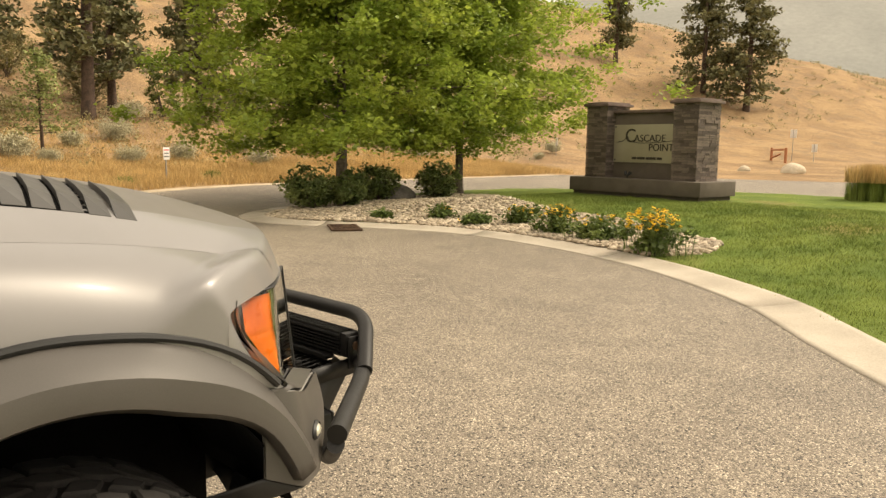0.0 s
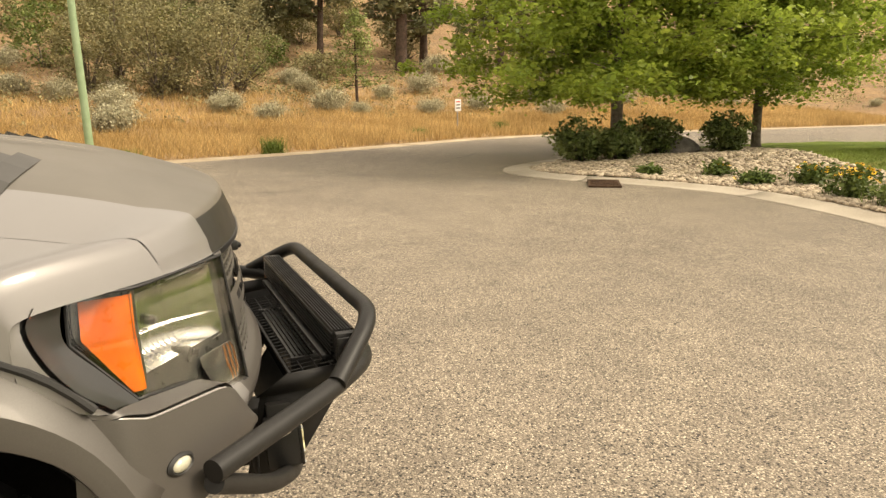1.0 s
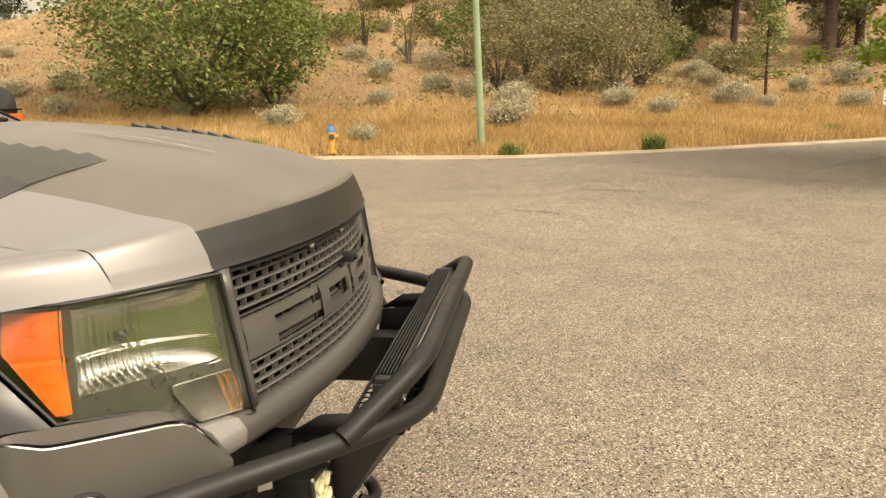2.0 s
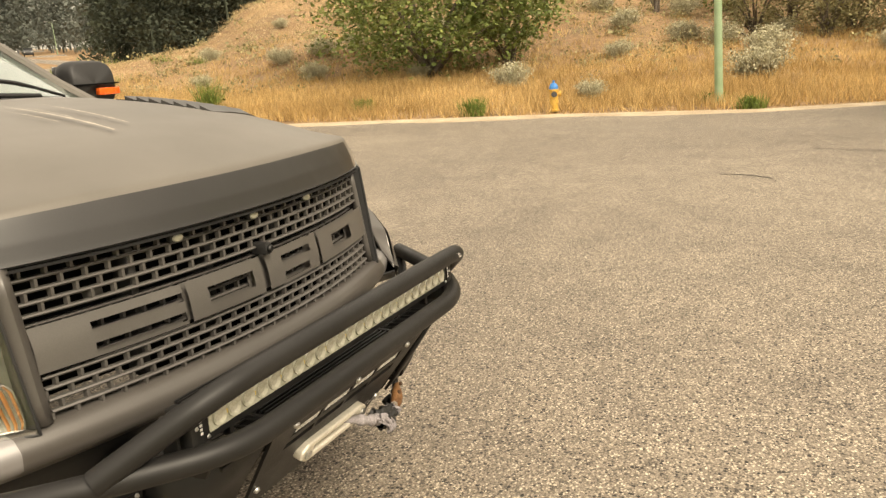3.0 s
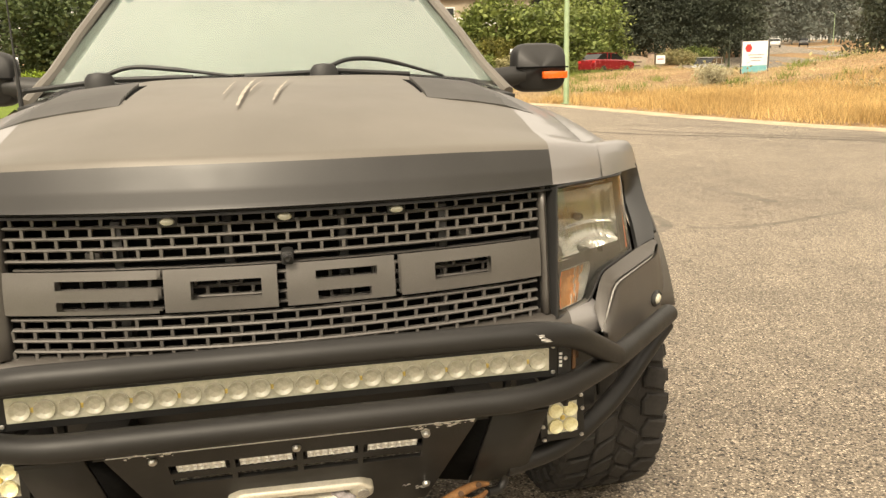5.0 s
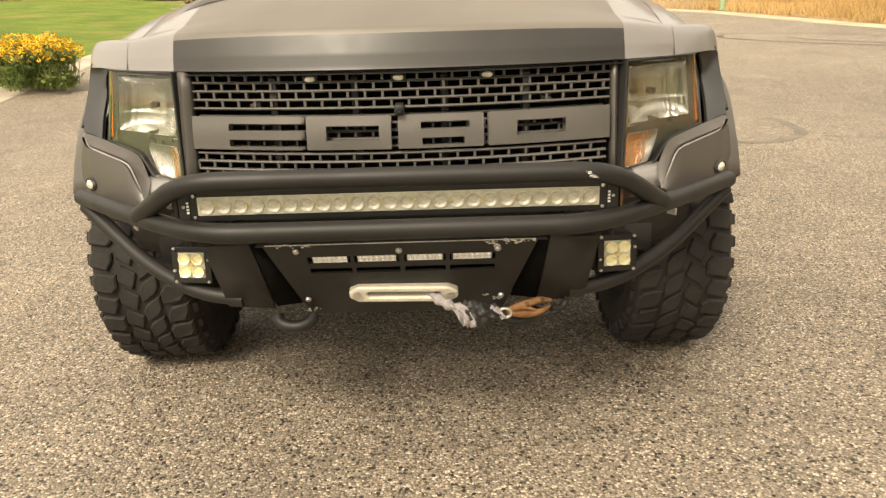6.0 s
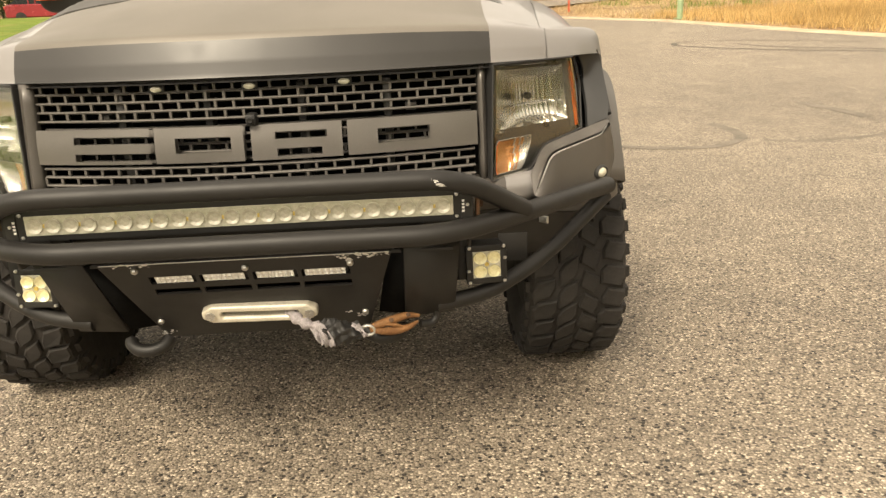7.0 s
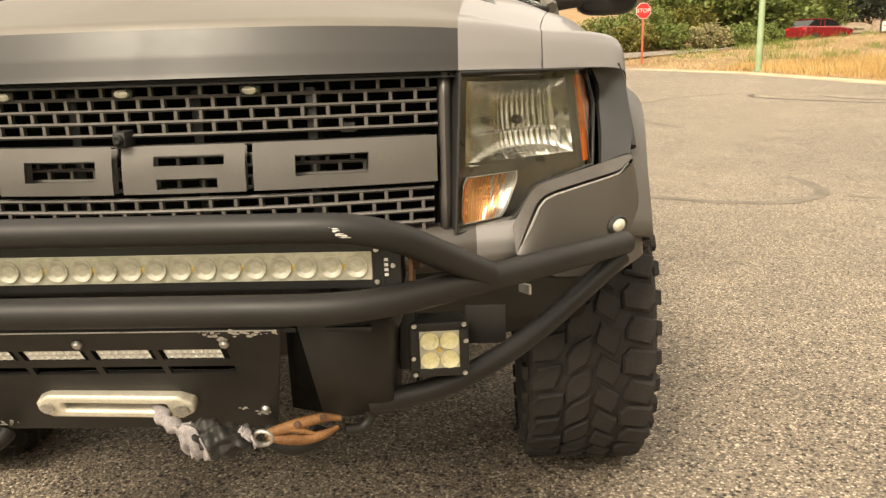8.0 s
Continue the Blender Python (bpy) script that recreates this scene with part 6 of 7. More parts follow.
# ---------------------------------------------------------------- plants
def flower_clump(x, y, r, h, heads, seed, label):
    rng = np.random.default_rng(seed)
    e = base("flower_clump", (x, y, isl(x, y)), label, "flowers", "yellow flower clumps")
    n = max(10, int(90 * r))
    cen = np.stack([rng.normal(0, r * 0.45, n), rng.normal(0, r * 0.45, n), rng.uniform(0.05, h * 0.75, n)], 1)
    v, f = leaves(rng, cen, 0.13, 34, 0.075, 0.5)
    fo = new("foliage", cloud_mesh("foliage", v, f, FLOWER_LEAF))
    fo.parent = e
    tagged(fo, kind="stuff")
    v, f = blades(rng, cen * [1, 1, 0], 5, h * 0.9, 0.007, 0.25, 0.05)
    sg = new("stem_tuft", cloud_mesh("stem_tuft", v, f, FLOWER_LEAF))
    sg.parent = e
    tagged(sg, kind="stuff")
    if heads:
        pv, pf, g = [], [], Geo()
        o = 0
        for _ in range(heads):
            a, rr = rng.uniform(0, 2 * np.pi), r * 0.95 * math.sqrt(rng.uniform(0, 1))
            c = Vector((rr * math.cos(a), rr * math.sin(a), h * rng.uniform(0.7, 1.08) * (1 - 0.25 * (rr / r) ** 2)))
            tip = Vector((rng.normal(0, 0.5), rng.normal(0, 0.5), 0.8)).normalized().to_track_quat("Z", "Y").to_matrix()
            for k in range(8):
                b = 2 * math.pi * k / 8
                q = [Vector((0.008 * math.cos(b - 0.7), 0.008 * math.sin(b - 0.7), 0)), Vector((0.008 * math.cos(b + 0.7), 0.008 * math.sin(b + 0.7), 0)), Vector((0.034 * math.cos(b + 0.16), 0.034 * math.sin(b + 0.16), -0.008)), Vector((0.034 * math.cos(b - 0.16), 0.034 * math.sin(b - 0.16), -0.008))]
                pv += [tuple(c + tip @ p) for p in q]
                pf += [(o, o + 1, o + 2), (o, o + 2, o + 3)]
                o += 4
            g.lathe([(0.011, 0), (0.008, 0.008), (0.0001, 0.011)], 6, Matrix.Translation(c) @ tip.to_4x4())
        bl = new("blossoms", cloud_mesh("blossoms", pv, pf, PETAL))
        bl.parent = e
        tagged(bl, "yellow daisy-like blossoms", kind="stuff")
        tagged(part("blossom_eyes", g, FLOWER_EYE, e), kind="stuff")


flower_clump(2.75, -7.95, 0.40, 0.62, 120, 1, "dense clump of yellow black-eyed daisies beside the lawn")
flower_clump(4.1, -8.75, 0.42, 0.40, 22, 2, "sparse clump of yellow daisies among pale stones")
flower_clump(5.0, -8.85, 0.28, 0.50, 45, 3, "green clump with yellow daisies among pale stones")
flower_clump(6.15, -9.35, 0.24, 0.36, 28, 4, "low clump of yellow daisies among pale stones")
flower_clump(6.75, -8.75, 0.27, 0.20, 2, 5, "low green perennial clump among pale stones")
flower_clump(7.85, -9.1, 0.20, 0.26, 6, 6, "low green perennial clump among pale stones")
flower_clump(8.65, -8.2, 0.22, 0.12, 0, 7, "straggly low weed among pale stones")
flower_clump(-5.55, 9.3, 0.60, 0.72, 420, 8, "dense clump of yellow black-eyed daisies by the kerb")
flower_clump(-6.3, 10.0, 0.6, 0.7, 340, 9, "dense clump of yellow black-eyed daisies by the kerb")


def shrub(x, y, r, h, seed, label, mat=None, size=0.085, n=105):
    rng = np.random.default_rng(seed)
    e = base("shrub", (x, y, isl(x, y)), label, "shrub", "dark island shrubs")
    g = Geo()
    for k in range(9):
        a = 2 * math.pi * k / 9 + rng.uniform(-0.3, 0.3)
        g.tube(smooth_path([(0.05 * math.cos(a), 0.05 * math.sin(a), 0), (r * 0.35 * math.cos(a), r * 0.35 * math.sin(a), h * 0.4), (r * 0.7 * math.cos(a), r * 0.7 * math.sin(a), h * 0.8)], 3), [0.02, 0.018, 0.016, 0.013, 0.01, 0.008, 0.005], 5)
    part("stems", g, BARK, e)
    u = rng.normal(0, 1, (n, 3))
    u /= np.linalg.norm(u, axis=1)[:, None]
    cen = u * rng.uniform(0.5, 1.0, n)[:, None] * [r, r, h * 0.48] + [0, 0, h * 0.52]
    cen *= (1 + rng.normal(0, 0.17, n))[:, None]
    cen[:, 2] = np.maximum(cen[:, 2], 0.12)
    v, f = leaves(rng, cen, r * 0.26, 34, size, 0.4)
    o = new("foliage", cloud_mesh("foliage", v, f, mat or ISLAND_SHRUB))
    o.parent = e


shrub(11.3, -8.55, 0.62, 0.80, 31, "broad dark green shrub at the island's tip")
shrub(10.9, -9.2, 0.40, 0.62, 32, "small dark green shrub beside the maple trunk")
shrub(11.9, -10.9, 0.58, 0.88, 33, "rounded dark green shrub beside a boulder")
shrub(11.2, -12.3, 0.52, 0.82, 34, "upright dark green shrub with sprawling tips")
b = bmesh.new()
bmesh.ops.create_icosphere(b, subdivisions=3, radius=0.5)
for q in b.verts:
    q.co = q.co * (1 + 0.22 * noise.noise(q.co * 2.3))
    q.co.z = max(q.co.z * 0.72, -0.1)
g = Geo()
b.verts.index_update()
g.add([q.co for q in b.verts], [[q.index for q in f.verts] for f in b.faces])
b.free()
rock = single("boulder", g, surface("grey_boulder", (0.13, 0.115, 0.10), (0.22, 0.20, 0.17), 4, 40, 0.9, bump=0.6, dist=0.01), "grey-brown boulder beside a dark shrub", "boulder")
rock.location = (12.0, -11.6, isl(12, -11.6) + 0.04)


def maple(x, y, tall, spread, low, trunk_r, seed, label):
    rng = np.random.default_rng(seed)
    e = base("maple_tree", (x, y, isl(x, y) - 0.02), label, "tree", "island maple trees")
    g = Geo()
    g.tube(smooth_path([(0, 0, 0), (0.02, 0.01, 0.5), (-0.01, 0.03, low + 0.4), (0.03, -0.02, tall * 0.55), (0, 0, tall * 0.92)], 5), [trunk_r * k for k in (1.35, 1.12, 1.05, 1.02, 1, 0.98, 0.97, 0.95, 0.94, 0.92, 0.85, 0.76, 0.66, 0.56, 0.46, 0.38, 0.3, 0.22, 0.15, 0.1, 0.06)], 12)
    part("trunk", g, BARK, e)
    cen, rad = [], []
    limbs = 30
    for k in range(limbs):
        t = k / (limbs - 1)
        z0 = low * 0.95 + (tall * 0.80 - low) * t
        a = k * 2.399 + rng.uniform(-0.3, 0.3)
        reach = spread * (0.62 + 0.38 * math.sin(math.pi * min(t * 1.1 + 0.22, 1.0))) * (1 - 0.55 * t ** 2) * rng.uniform(0.82, 1.08)
        rise = reach * (0.10 + 0.75 * t)
        pts = smooth_path([(0, 0, z0), (reach * 0.4 * math.cos(a), reach * 0.4 * math.sin(a), z0 + rise * 0.55), (reach * math.cos(a), reach * math.sin(a), z0 + rise * (0.75 if t < 0.3 else 1.0))], 5)
        lg = Geo().tube(pts, [trunk_r * 0.34 * (1 - 0.88 * i / (len(pts) - 1)) * (1.1 - 0.5 * t) for i in range(len(pts))], 6)
        part("limb", lg, BARK, e)
        for i, p in enumerate(pts[3:]):
            for _ in range(2 + i // 2):
                w = 0.22 + 0.10 * i
                cen.append((p.x + rng.normal(0, w), p.y + rng.normal(0, w), p.z + rng.normal(0, w * 0.55) - (0.12 if t < 0.2 else 0)))
                rad.append(rng.uniform(0.28, 0.52))
    cen = np.array(cen)
    cen[:, 2] = np.maximum(cen[:, 2], low * 0.93 + rng.normal(0, 0.12, len(cen)))
    v, f = leaves(rng, cen, rad, 135, 0.112, 0.75, 0.25, 0.6)
    o = new("crown", cloud_mesh("crown", v, f, MAPLE))
    o.parent = e
    tagged(o, "layered mid-green maple foliage")


maple(11.75, -9.75, 8.2, 3.9, 1.55, 0.135, 41, "young maple tree with broad bright green crown")
maple(12.7, -14.7, 8.4, 3.4, 1.55, 0.12, 42, "young maple tree with upright green crown")


# ornamental grass clump by the lawn
rng = np.random.default_rng(51)
og = base("ornamental_grass", (3.0, -18.3, isl(3.0, -18.3)), "tall ornamental grass, green below and straw-coloured plumes above", "grass clump")
cen = np.stack([rng.normal(0, 0.35, 260), rng.normal(0, 0.35, 260), np.zeros(260)], 1)
o = new("green_blades", cloud_mesh("green_blades", *blades(rng, cen, 14, 1.0, 0.010, 0.12, 0.05), GREEN_BLADE))
o.parent = og
top = cen + [0, 0, 0.75]
og.scale = (0.6, 0.6, 0.55)
o = new("plumes", cloud_mesh("plumes", *blades(rng, top, 12, 0.75, 0.014, 0.16, 0.08), STRAW))
o.parent = og

# ---------------------------------------------------------------- entrance monument
sign = base("entrance_monument", (8.98, -14.8, isl(8.0, -15.2) - 0.06), "stone-clad entrance monument with a pale name panel", "monument sign", turn=math.degrees(math.atan2(0.12, -0.99)))
# local x runs along the front, local y away from the viewer
part("plinth", Geo().box((1.87, 0.70, 0.34), (3.74, 1.40, 0.33), 0.02), STUCCO, sign, "brown stucco plinth")
part("plinth_foot", Geo().box((1.87, 0.70, 0.09), (3.58, 1.26, 0.18), 0.01), STUCCO_DARK, sign)
part("wall", Geo().box((1.85, 0.72, 1.28), (2.2, 0.30, 1.55), 0.01), STUCCO, sign, "brown stucco wall between the pillars")
part("wall_cap", Geo().box((1.85, 0.72, 2.09), (2.2, 0.46, 0.07), 0.015), CAP, sign, "slate coping")
cube_me = Geo().box((0, 0, 0), (1, 1, 1), 0.0).mesh("ledge_stone", LEDGE, smooth=False)
rp = random.Random(8)
for cx in (0.60, 3.12):
    w, dep, z0, z1 = 0.64, 0.84, 0.50, 2.22
    p = part("pillar", Geo().box((cx, 0.68, (z0 + z1) / 2), (w - 0.07, dep - 0.07, z1 - z0)), STUCCO_DARK, sign, "ledge-stone pillar with slate cap")
    part("pillar_cap", Geo().box((cx, 0.68, z1 + 0.035), (w + 0.14, dep + 0.14, 0.065), 0.015).box((cx, 0.68, z1 + 0.085), (w + 0.02, dep + 0.02, 0.04), 0.015), CAP, sign)
    back = Geo()
    z = z0
    while z < z1 - 0.02:
        h = min(rp.choice((0.045, 0.055, 0.065, 0.08)), z1 - z)
        for face in range(4):
            length = w if face % 2 == 0 else dep
            t = -length / 2
            while t < length / 2 - 0.01:
                l = min(rp.uniform(0.14, 0.34), length / 2 - t)
                if length / 2 - t - l < 0.08:
                    l = length / 2 - t
                th = rp.uniform(0.045, 0.085)
                mid = t + l / 2
                if face == 0:
                    c, s = (cx + mid, 0.68 - dep / 2 + 0.03, z + h / 2), (l - 0.006, th, h - 0.006)
                elif face == 2:
                    c, s = (cx + mid, 0.68 + dep / 2 - 0.03, z + h / 2), (l - 0.006, th, h - 0.006)
                elif face == 1:
                    c, s = (cx + w / 2 - 0.03, 0.68 + mid, z + h / 2), (th, l - 0.006, h - 0.006)
                else:
                    c, s = (cx - w / 2 + 0.03, 0.68 + mid, z + h / 2), (th, l - 0.006, h - 0.006)
                if face in (0, 1):
                    o = new("ledge_stone", cube_me)
                    o.parent, o.matrix_local = p, Matrix.Translation(c) @ pose(0, 0, 0, 0, 0, rp.uniform(-2, 2)) @ Matrix.Diagonal((*s, 1))
                else:
                    back.box(c, s)
                t += l
        z += h
    tagged(part("rear_stones", back, LEDGE, p, smooth=False), kind="stuff")
panel = part("name_panel", Geo().box((1.90, 0.555, 1.33), (1.95, 0.03, 0.90), 0.004), SIGN_FACE, sign, "pale olive name panel with dark raised lettering")


def put_text(words, size, x, z, name):
    me = text_mesh(words, size, 0.008, SIGN_INK, name)
    o = new(name, me)
    o.parent = panel
    o.matrix_local = pose(x, 0.535, z, 0, 0, 0)
    return o


put_text("C", 0.46, 1.42, 1.50, "lettering")
put_text("ASCADE", 0.235, 1.98, 1.45, "lettering")
put_text("POINTE", 0.235, 2.36, 1.235, "lettering")
part("hill_line", Geo().tube(smooth_path([(1.02, 0.535, 1.36), (1.22, 0.535, 1.40), (1.33, 0.535, 1.50), (1.40, 0.535, 1.40), (1.7, 0.535, 1.345), (2.2, 0.535, 1.36), (2.62, 0.535, 1.40), (2.8, 0.535, 1.46)], 5), 0.008, 6), SIGN_INK, panel)
for k, (a, wd) in enumerate(((1.50, 0.13), (1.70, 0.22), (1.98, 0.28), (2.22, 0.14))):
    part("address_bar", Geo().box((a + 0.05, 0.535, 0.985), (wd, 0.012, 0.055), 0.002), SIGN_INK, panel)
for x, z in ((0.97, 1.73), (0.97, 0.94)):
    part("panel_bolt", Geo().lathe([(0.022, 0), (0.018, 0.012), (0.0001, 0.014)], 10, pose(x, 0.54, z, 90)), DARK_INK, panel)
fl = base("flood_lamp", (0, 0, 0), "small twin-head flood lamp on the monument plinth", "flood lamp")
fl.matrix_world = sign.matrix_world @ pose(1.62, 0.22, 0.505)
part("stem", Geo().tube([(0, 0, 0), (0, 0, 0.08)], 0.015, 8), BAR_BLACK, fl)
for s in (-1, 1):
    part("lamp_head", Geo().lathe([(0.022, -0.05), (0.04, 0.0), (0.042, 0.05), (0.034, 0.048), (0.0001, 0.03)], 12, pose(s * 0.055, 0, 0.115, -35, s * 30, 0)), BAR_BLACK, fl)


# ---------------------------------------------------------------- street furniture
def light_pole(x, y, label):
    e = base("street_lamp", (x, y, hz(x, y) - 0.05), label, "street lamp", "green lamp poles")
    part("pole", Geo().tube([(0, 0, 0), (0, 0, 3.5), (0.0, 0, 7.2)], [0.095, 0.078, 0.055], 16), POLE_GREEN, e)
    part("foot_flange", Geo().box((0, 0, 0.06), (0.30, 0.30, 0.05), 0.01), POLE_GREEN, e)
    part("arm", Geo().tube(smooth_path([(0, 0, 7.1), (-0.5, 0, 7.45), (-1.4, 0, 7.55)], 5), 0.035, 10), POLE_GREEN, e)
    part("lantern", Geo().box((-1.65, 0, 7.53), (0.6, 0.24, 0.13), 0.04), POST_GREY, e)
    e.rotation_euler = (-0.03, 0.012, 0)


light_pole(17.25, 0.95, "tall pale green street lamp pole in dry grass")
light_pole(122.0, 156.0, "distant street lamp beside the climbing road")
light_pole(9.0, 22.6, "tall pale green street lamp pole at the field's edge")

hyd = base("fire_hydrant", (16.45, 4.6, hz(16.45, 4.6)), "yellow fire hydrant with blue cap in dry grass", "fire hydrant")
part("barrel", Geo().lathe([(0.13, 0), (0.13, 0.04), (0.10, 0.05), (0.095, 0.46), (0.12, 0.47), (0.12, 0.52), (0.0001, 0.52)], 18), HYD_YELLOW, hyd)
part("bonnet", Geo().lathe([(0.115, 0.52), (0.11, 0.57), (0.075, 0.64), (0.03, 0.66), (0.03, 0.72), (0.0001, 0.72)], 18), HYD_BLUE, hyd)
for a in (200, 290, 20):
    m = pose(0, 0, 0.40, 0, 90, a)
    part("outlet_cap", Geo().lathe([(0.055, 0.07), (0.055, 0.14), (0.07, 0.145), (0.07, 0.17), (0.0001, 0.175)], 12, m), DARK_INK if a == 200 else HYD_YELLOW, hyd)


def notice(x, y, z, w, h, post, turn, label, bars=3):
    e = base("notice_sign", (x, y, z), label, "sign", "small notice signs", turn)
    part("post", Geo().box((0, 0, post / 2), (0.04, 0.04, post), 0.004), POST_GREY, e)
    s = part("board", Geo().box((0, -0.028, post - h / 2), (w, 0.012, h), 0.003), WHITE_SHEET, e)
    for k in range(bars):
        part("print_line", Geo().box((0, -0.0355, post - h * (k + 0.8) / (bars + 0.8)), (w * (0.75 - 0.1 * (k % 2)), 0.003, h * 0.10)), RED_SHEET if k == 0 else DARK_INK, s)


notice(22.9, -10.85, hz(22.9, -10.85), 0.32, 0.42, 1.15, -64, "small white notice sign on a thin post")
notice(30.4, -43.4, hz(30.4, -43.4) - 0.1, 0.45, 0.5, 1.3, -35, "small white notice sign on a thin post")
notice(24.6, -71.9, hz(24.6, -71.9), 0.7, 0.75, 2.9, -20, "white notice sign on a tall post", 2)
notice(23.4, -74.0, hz(23.4, -74.0), 0.6, 0.7, 1.6, -18, "white notice sign beside pale boulders", 2)

gate = base("field_gate", (24.6, -68.6, hz(24.6, -68.6)), "rust-red pipe barrier gate across a track", "gate", turn=-58)
part("top_rail", Geo().tube([(-3.2, 0, 1.15), (3.0, 0, 1.1)], 0.09, 10), GATE_RUST, gate)
part("lower_rail", Geo().tube([(-1.0, 0, 0.75), (3.0, 0, 0.35)], 0.08, 10), GATE_RUST, gate)
part("gate_post", Geo().tube([(2.9, 0, 0), (2.9, 0, 1.3)], 0.12, 10), GATE_RUST, gate)
part("hinge_post", Geo().tube([(-3.2, 0, 0), (-3.2, 0, 1.3)], 0.12, 10), GATE_RUST, gate)
PALE_ROCK = surface("pale_boulder", (0.50, 0.42, 0.30), (0.62, 0.54, 0.41), 1.0, 12, 0.9, bump=0.5, dist=0.03)
for x, y, s in ((16.6, -50.5, 1.25), (19.2, -49.0, 0.7), (12.2, -52.0, 0.7)):
    gb = Geo()
    gb.v, gb.f, gb.m = [tuple(Vector(q) * s * 1.15) for q in g.v], list(g.f), [0] * len(g.f)
    o = single("pale_boulder", gb, PALE_ROCK, "large pale sandstone boulder beside the road", "boulder", "pale roadside boulders")
    o.matrix_world = pose(x, y, hz(x, y) + 0.05, 0, 0, s * 100)

stop = base("stop_sign", (6.9, 29.3, hz(6.9, 29.3)), "red octagonal stop sign on a red post", "stop sign", turn=6)
part("post", Geo().box((0, 0, 1.02), (0.07, 0.05, 2.05), 0.005), surface("red_post", (0.50, 0.10, 0.05), (0.58, 0.14, 0.07), 3, 40, 0.6), stop)
octo = [(0.29 * math.cos(radians(22.5 + 45 * k)), 0.29 * math.sin(radians(22.5 + 45 * k))) for k in range(8)]
part("rim", Geo().prism([(x * 1.07, z * 1.07) for x, z in octo], 0.008, pose(0, -0.038, 1.96)), WHITE_SHEET, stop, smooth=False)
bd = part("board", Geo().prism(octo, 0.008, pose(0, -0.046, 1.96)), RED_SHEET, stop, smooth=False)
o = new("lettering", text_mesh("STOP", 0.21, 0.003, WHITE_SHEET, "lettering"))
o.parent, o.matrix_local = bd, pose(0, -0.050, 1.96)

board = base("billboard", (21.8, 31.9, hz(21.8, 31.9) - 0.42), "white and teal development billboard on dark posts", "billboard", turn=-38)
for s in (-1, 1):
    part("post", Geo().box((s * 0.95, 0.06, 1.2), (0.14, 0.10, 2.5), 0.01), DARK_INK, board)
pn = part("panel", Geo().box((0, 0, 1.30), (1.8, 0.04, 2.1), 0.01), WHITE_SHEET, board)
part("teal_block", Geo().box((0, -0.024, 0.62), (1.76, 0.008, 0.62)), TEAL_SHEET, pn)
part("red_mark", Geo().prism([(0.26 * math.cos(radians(60 * k)), 0.26 * math.sin(radians(60 * k))) for k in range(6)], 0.01, pose(-0.45, -0.031, 1.95)), RED_SHEET, pn, smooth=False)
for k in range(3):
    part("print_line", Geo().box((0.1, -0.025, 1.55 - 0.17 * k), (1.1 - 0.2 * k, 0.006, 0.06)), POST_GREY, pn)

board.scale = (0.62, 0.62, 0.78)

mon = base("stone_gateway_sign", (36.4, 76.3, hz(36.4, 76.3) - 0.05), "tan stone neighbourhood gateway sign with arched top", "monument sign", turn=-24)
part("arched_wall", Geo().prism([(-2.2, 0), (2.2, 0), (2.2, 1.9), (1.2, 2.25), (0, 2.4), (-1.2, 2.25), (-2.2, 1.9)], 0.5, pose(0, -0.25, 0)), BRICK_TAN, mon, smooth=False)
for s in (-1, 1):
    part("end_pillar", Geo().box((s * 2.45, 0, 1.25), (0.9, 0.9, 2.5), 0.05), BRICK_TAN, mon)
    part("pillar_cap", Geo().box((s * 2.45, 0, 2.56), (1.05, 1.05, 0.14), 0.03), CAP, mon)
pl = part("plaque", Geo().box((0, -0.27, 1.25), (3.5, 0.05, 1.3), 0.02), WALL_TAN, mon)
for k in range(2):
    part("print_line", Geo().box((0, -0.305, 1.5 - 0.5 * k), (2.4 - 0.4 * k, 0.02, 0.2)), CAP, pl)
mon.scale = (0.75, 0.75, 0.76)
notice(39.4, 76.0, hz(39.4, 76.0), 0.95, 0.9, 1.35, -24, "white notice board beside the gateway sign", 1)


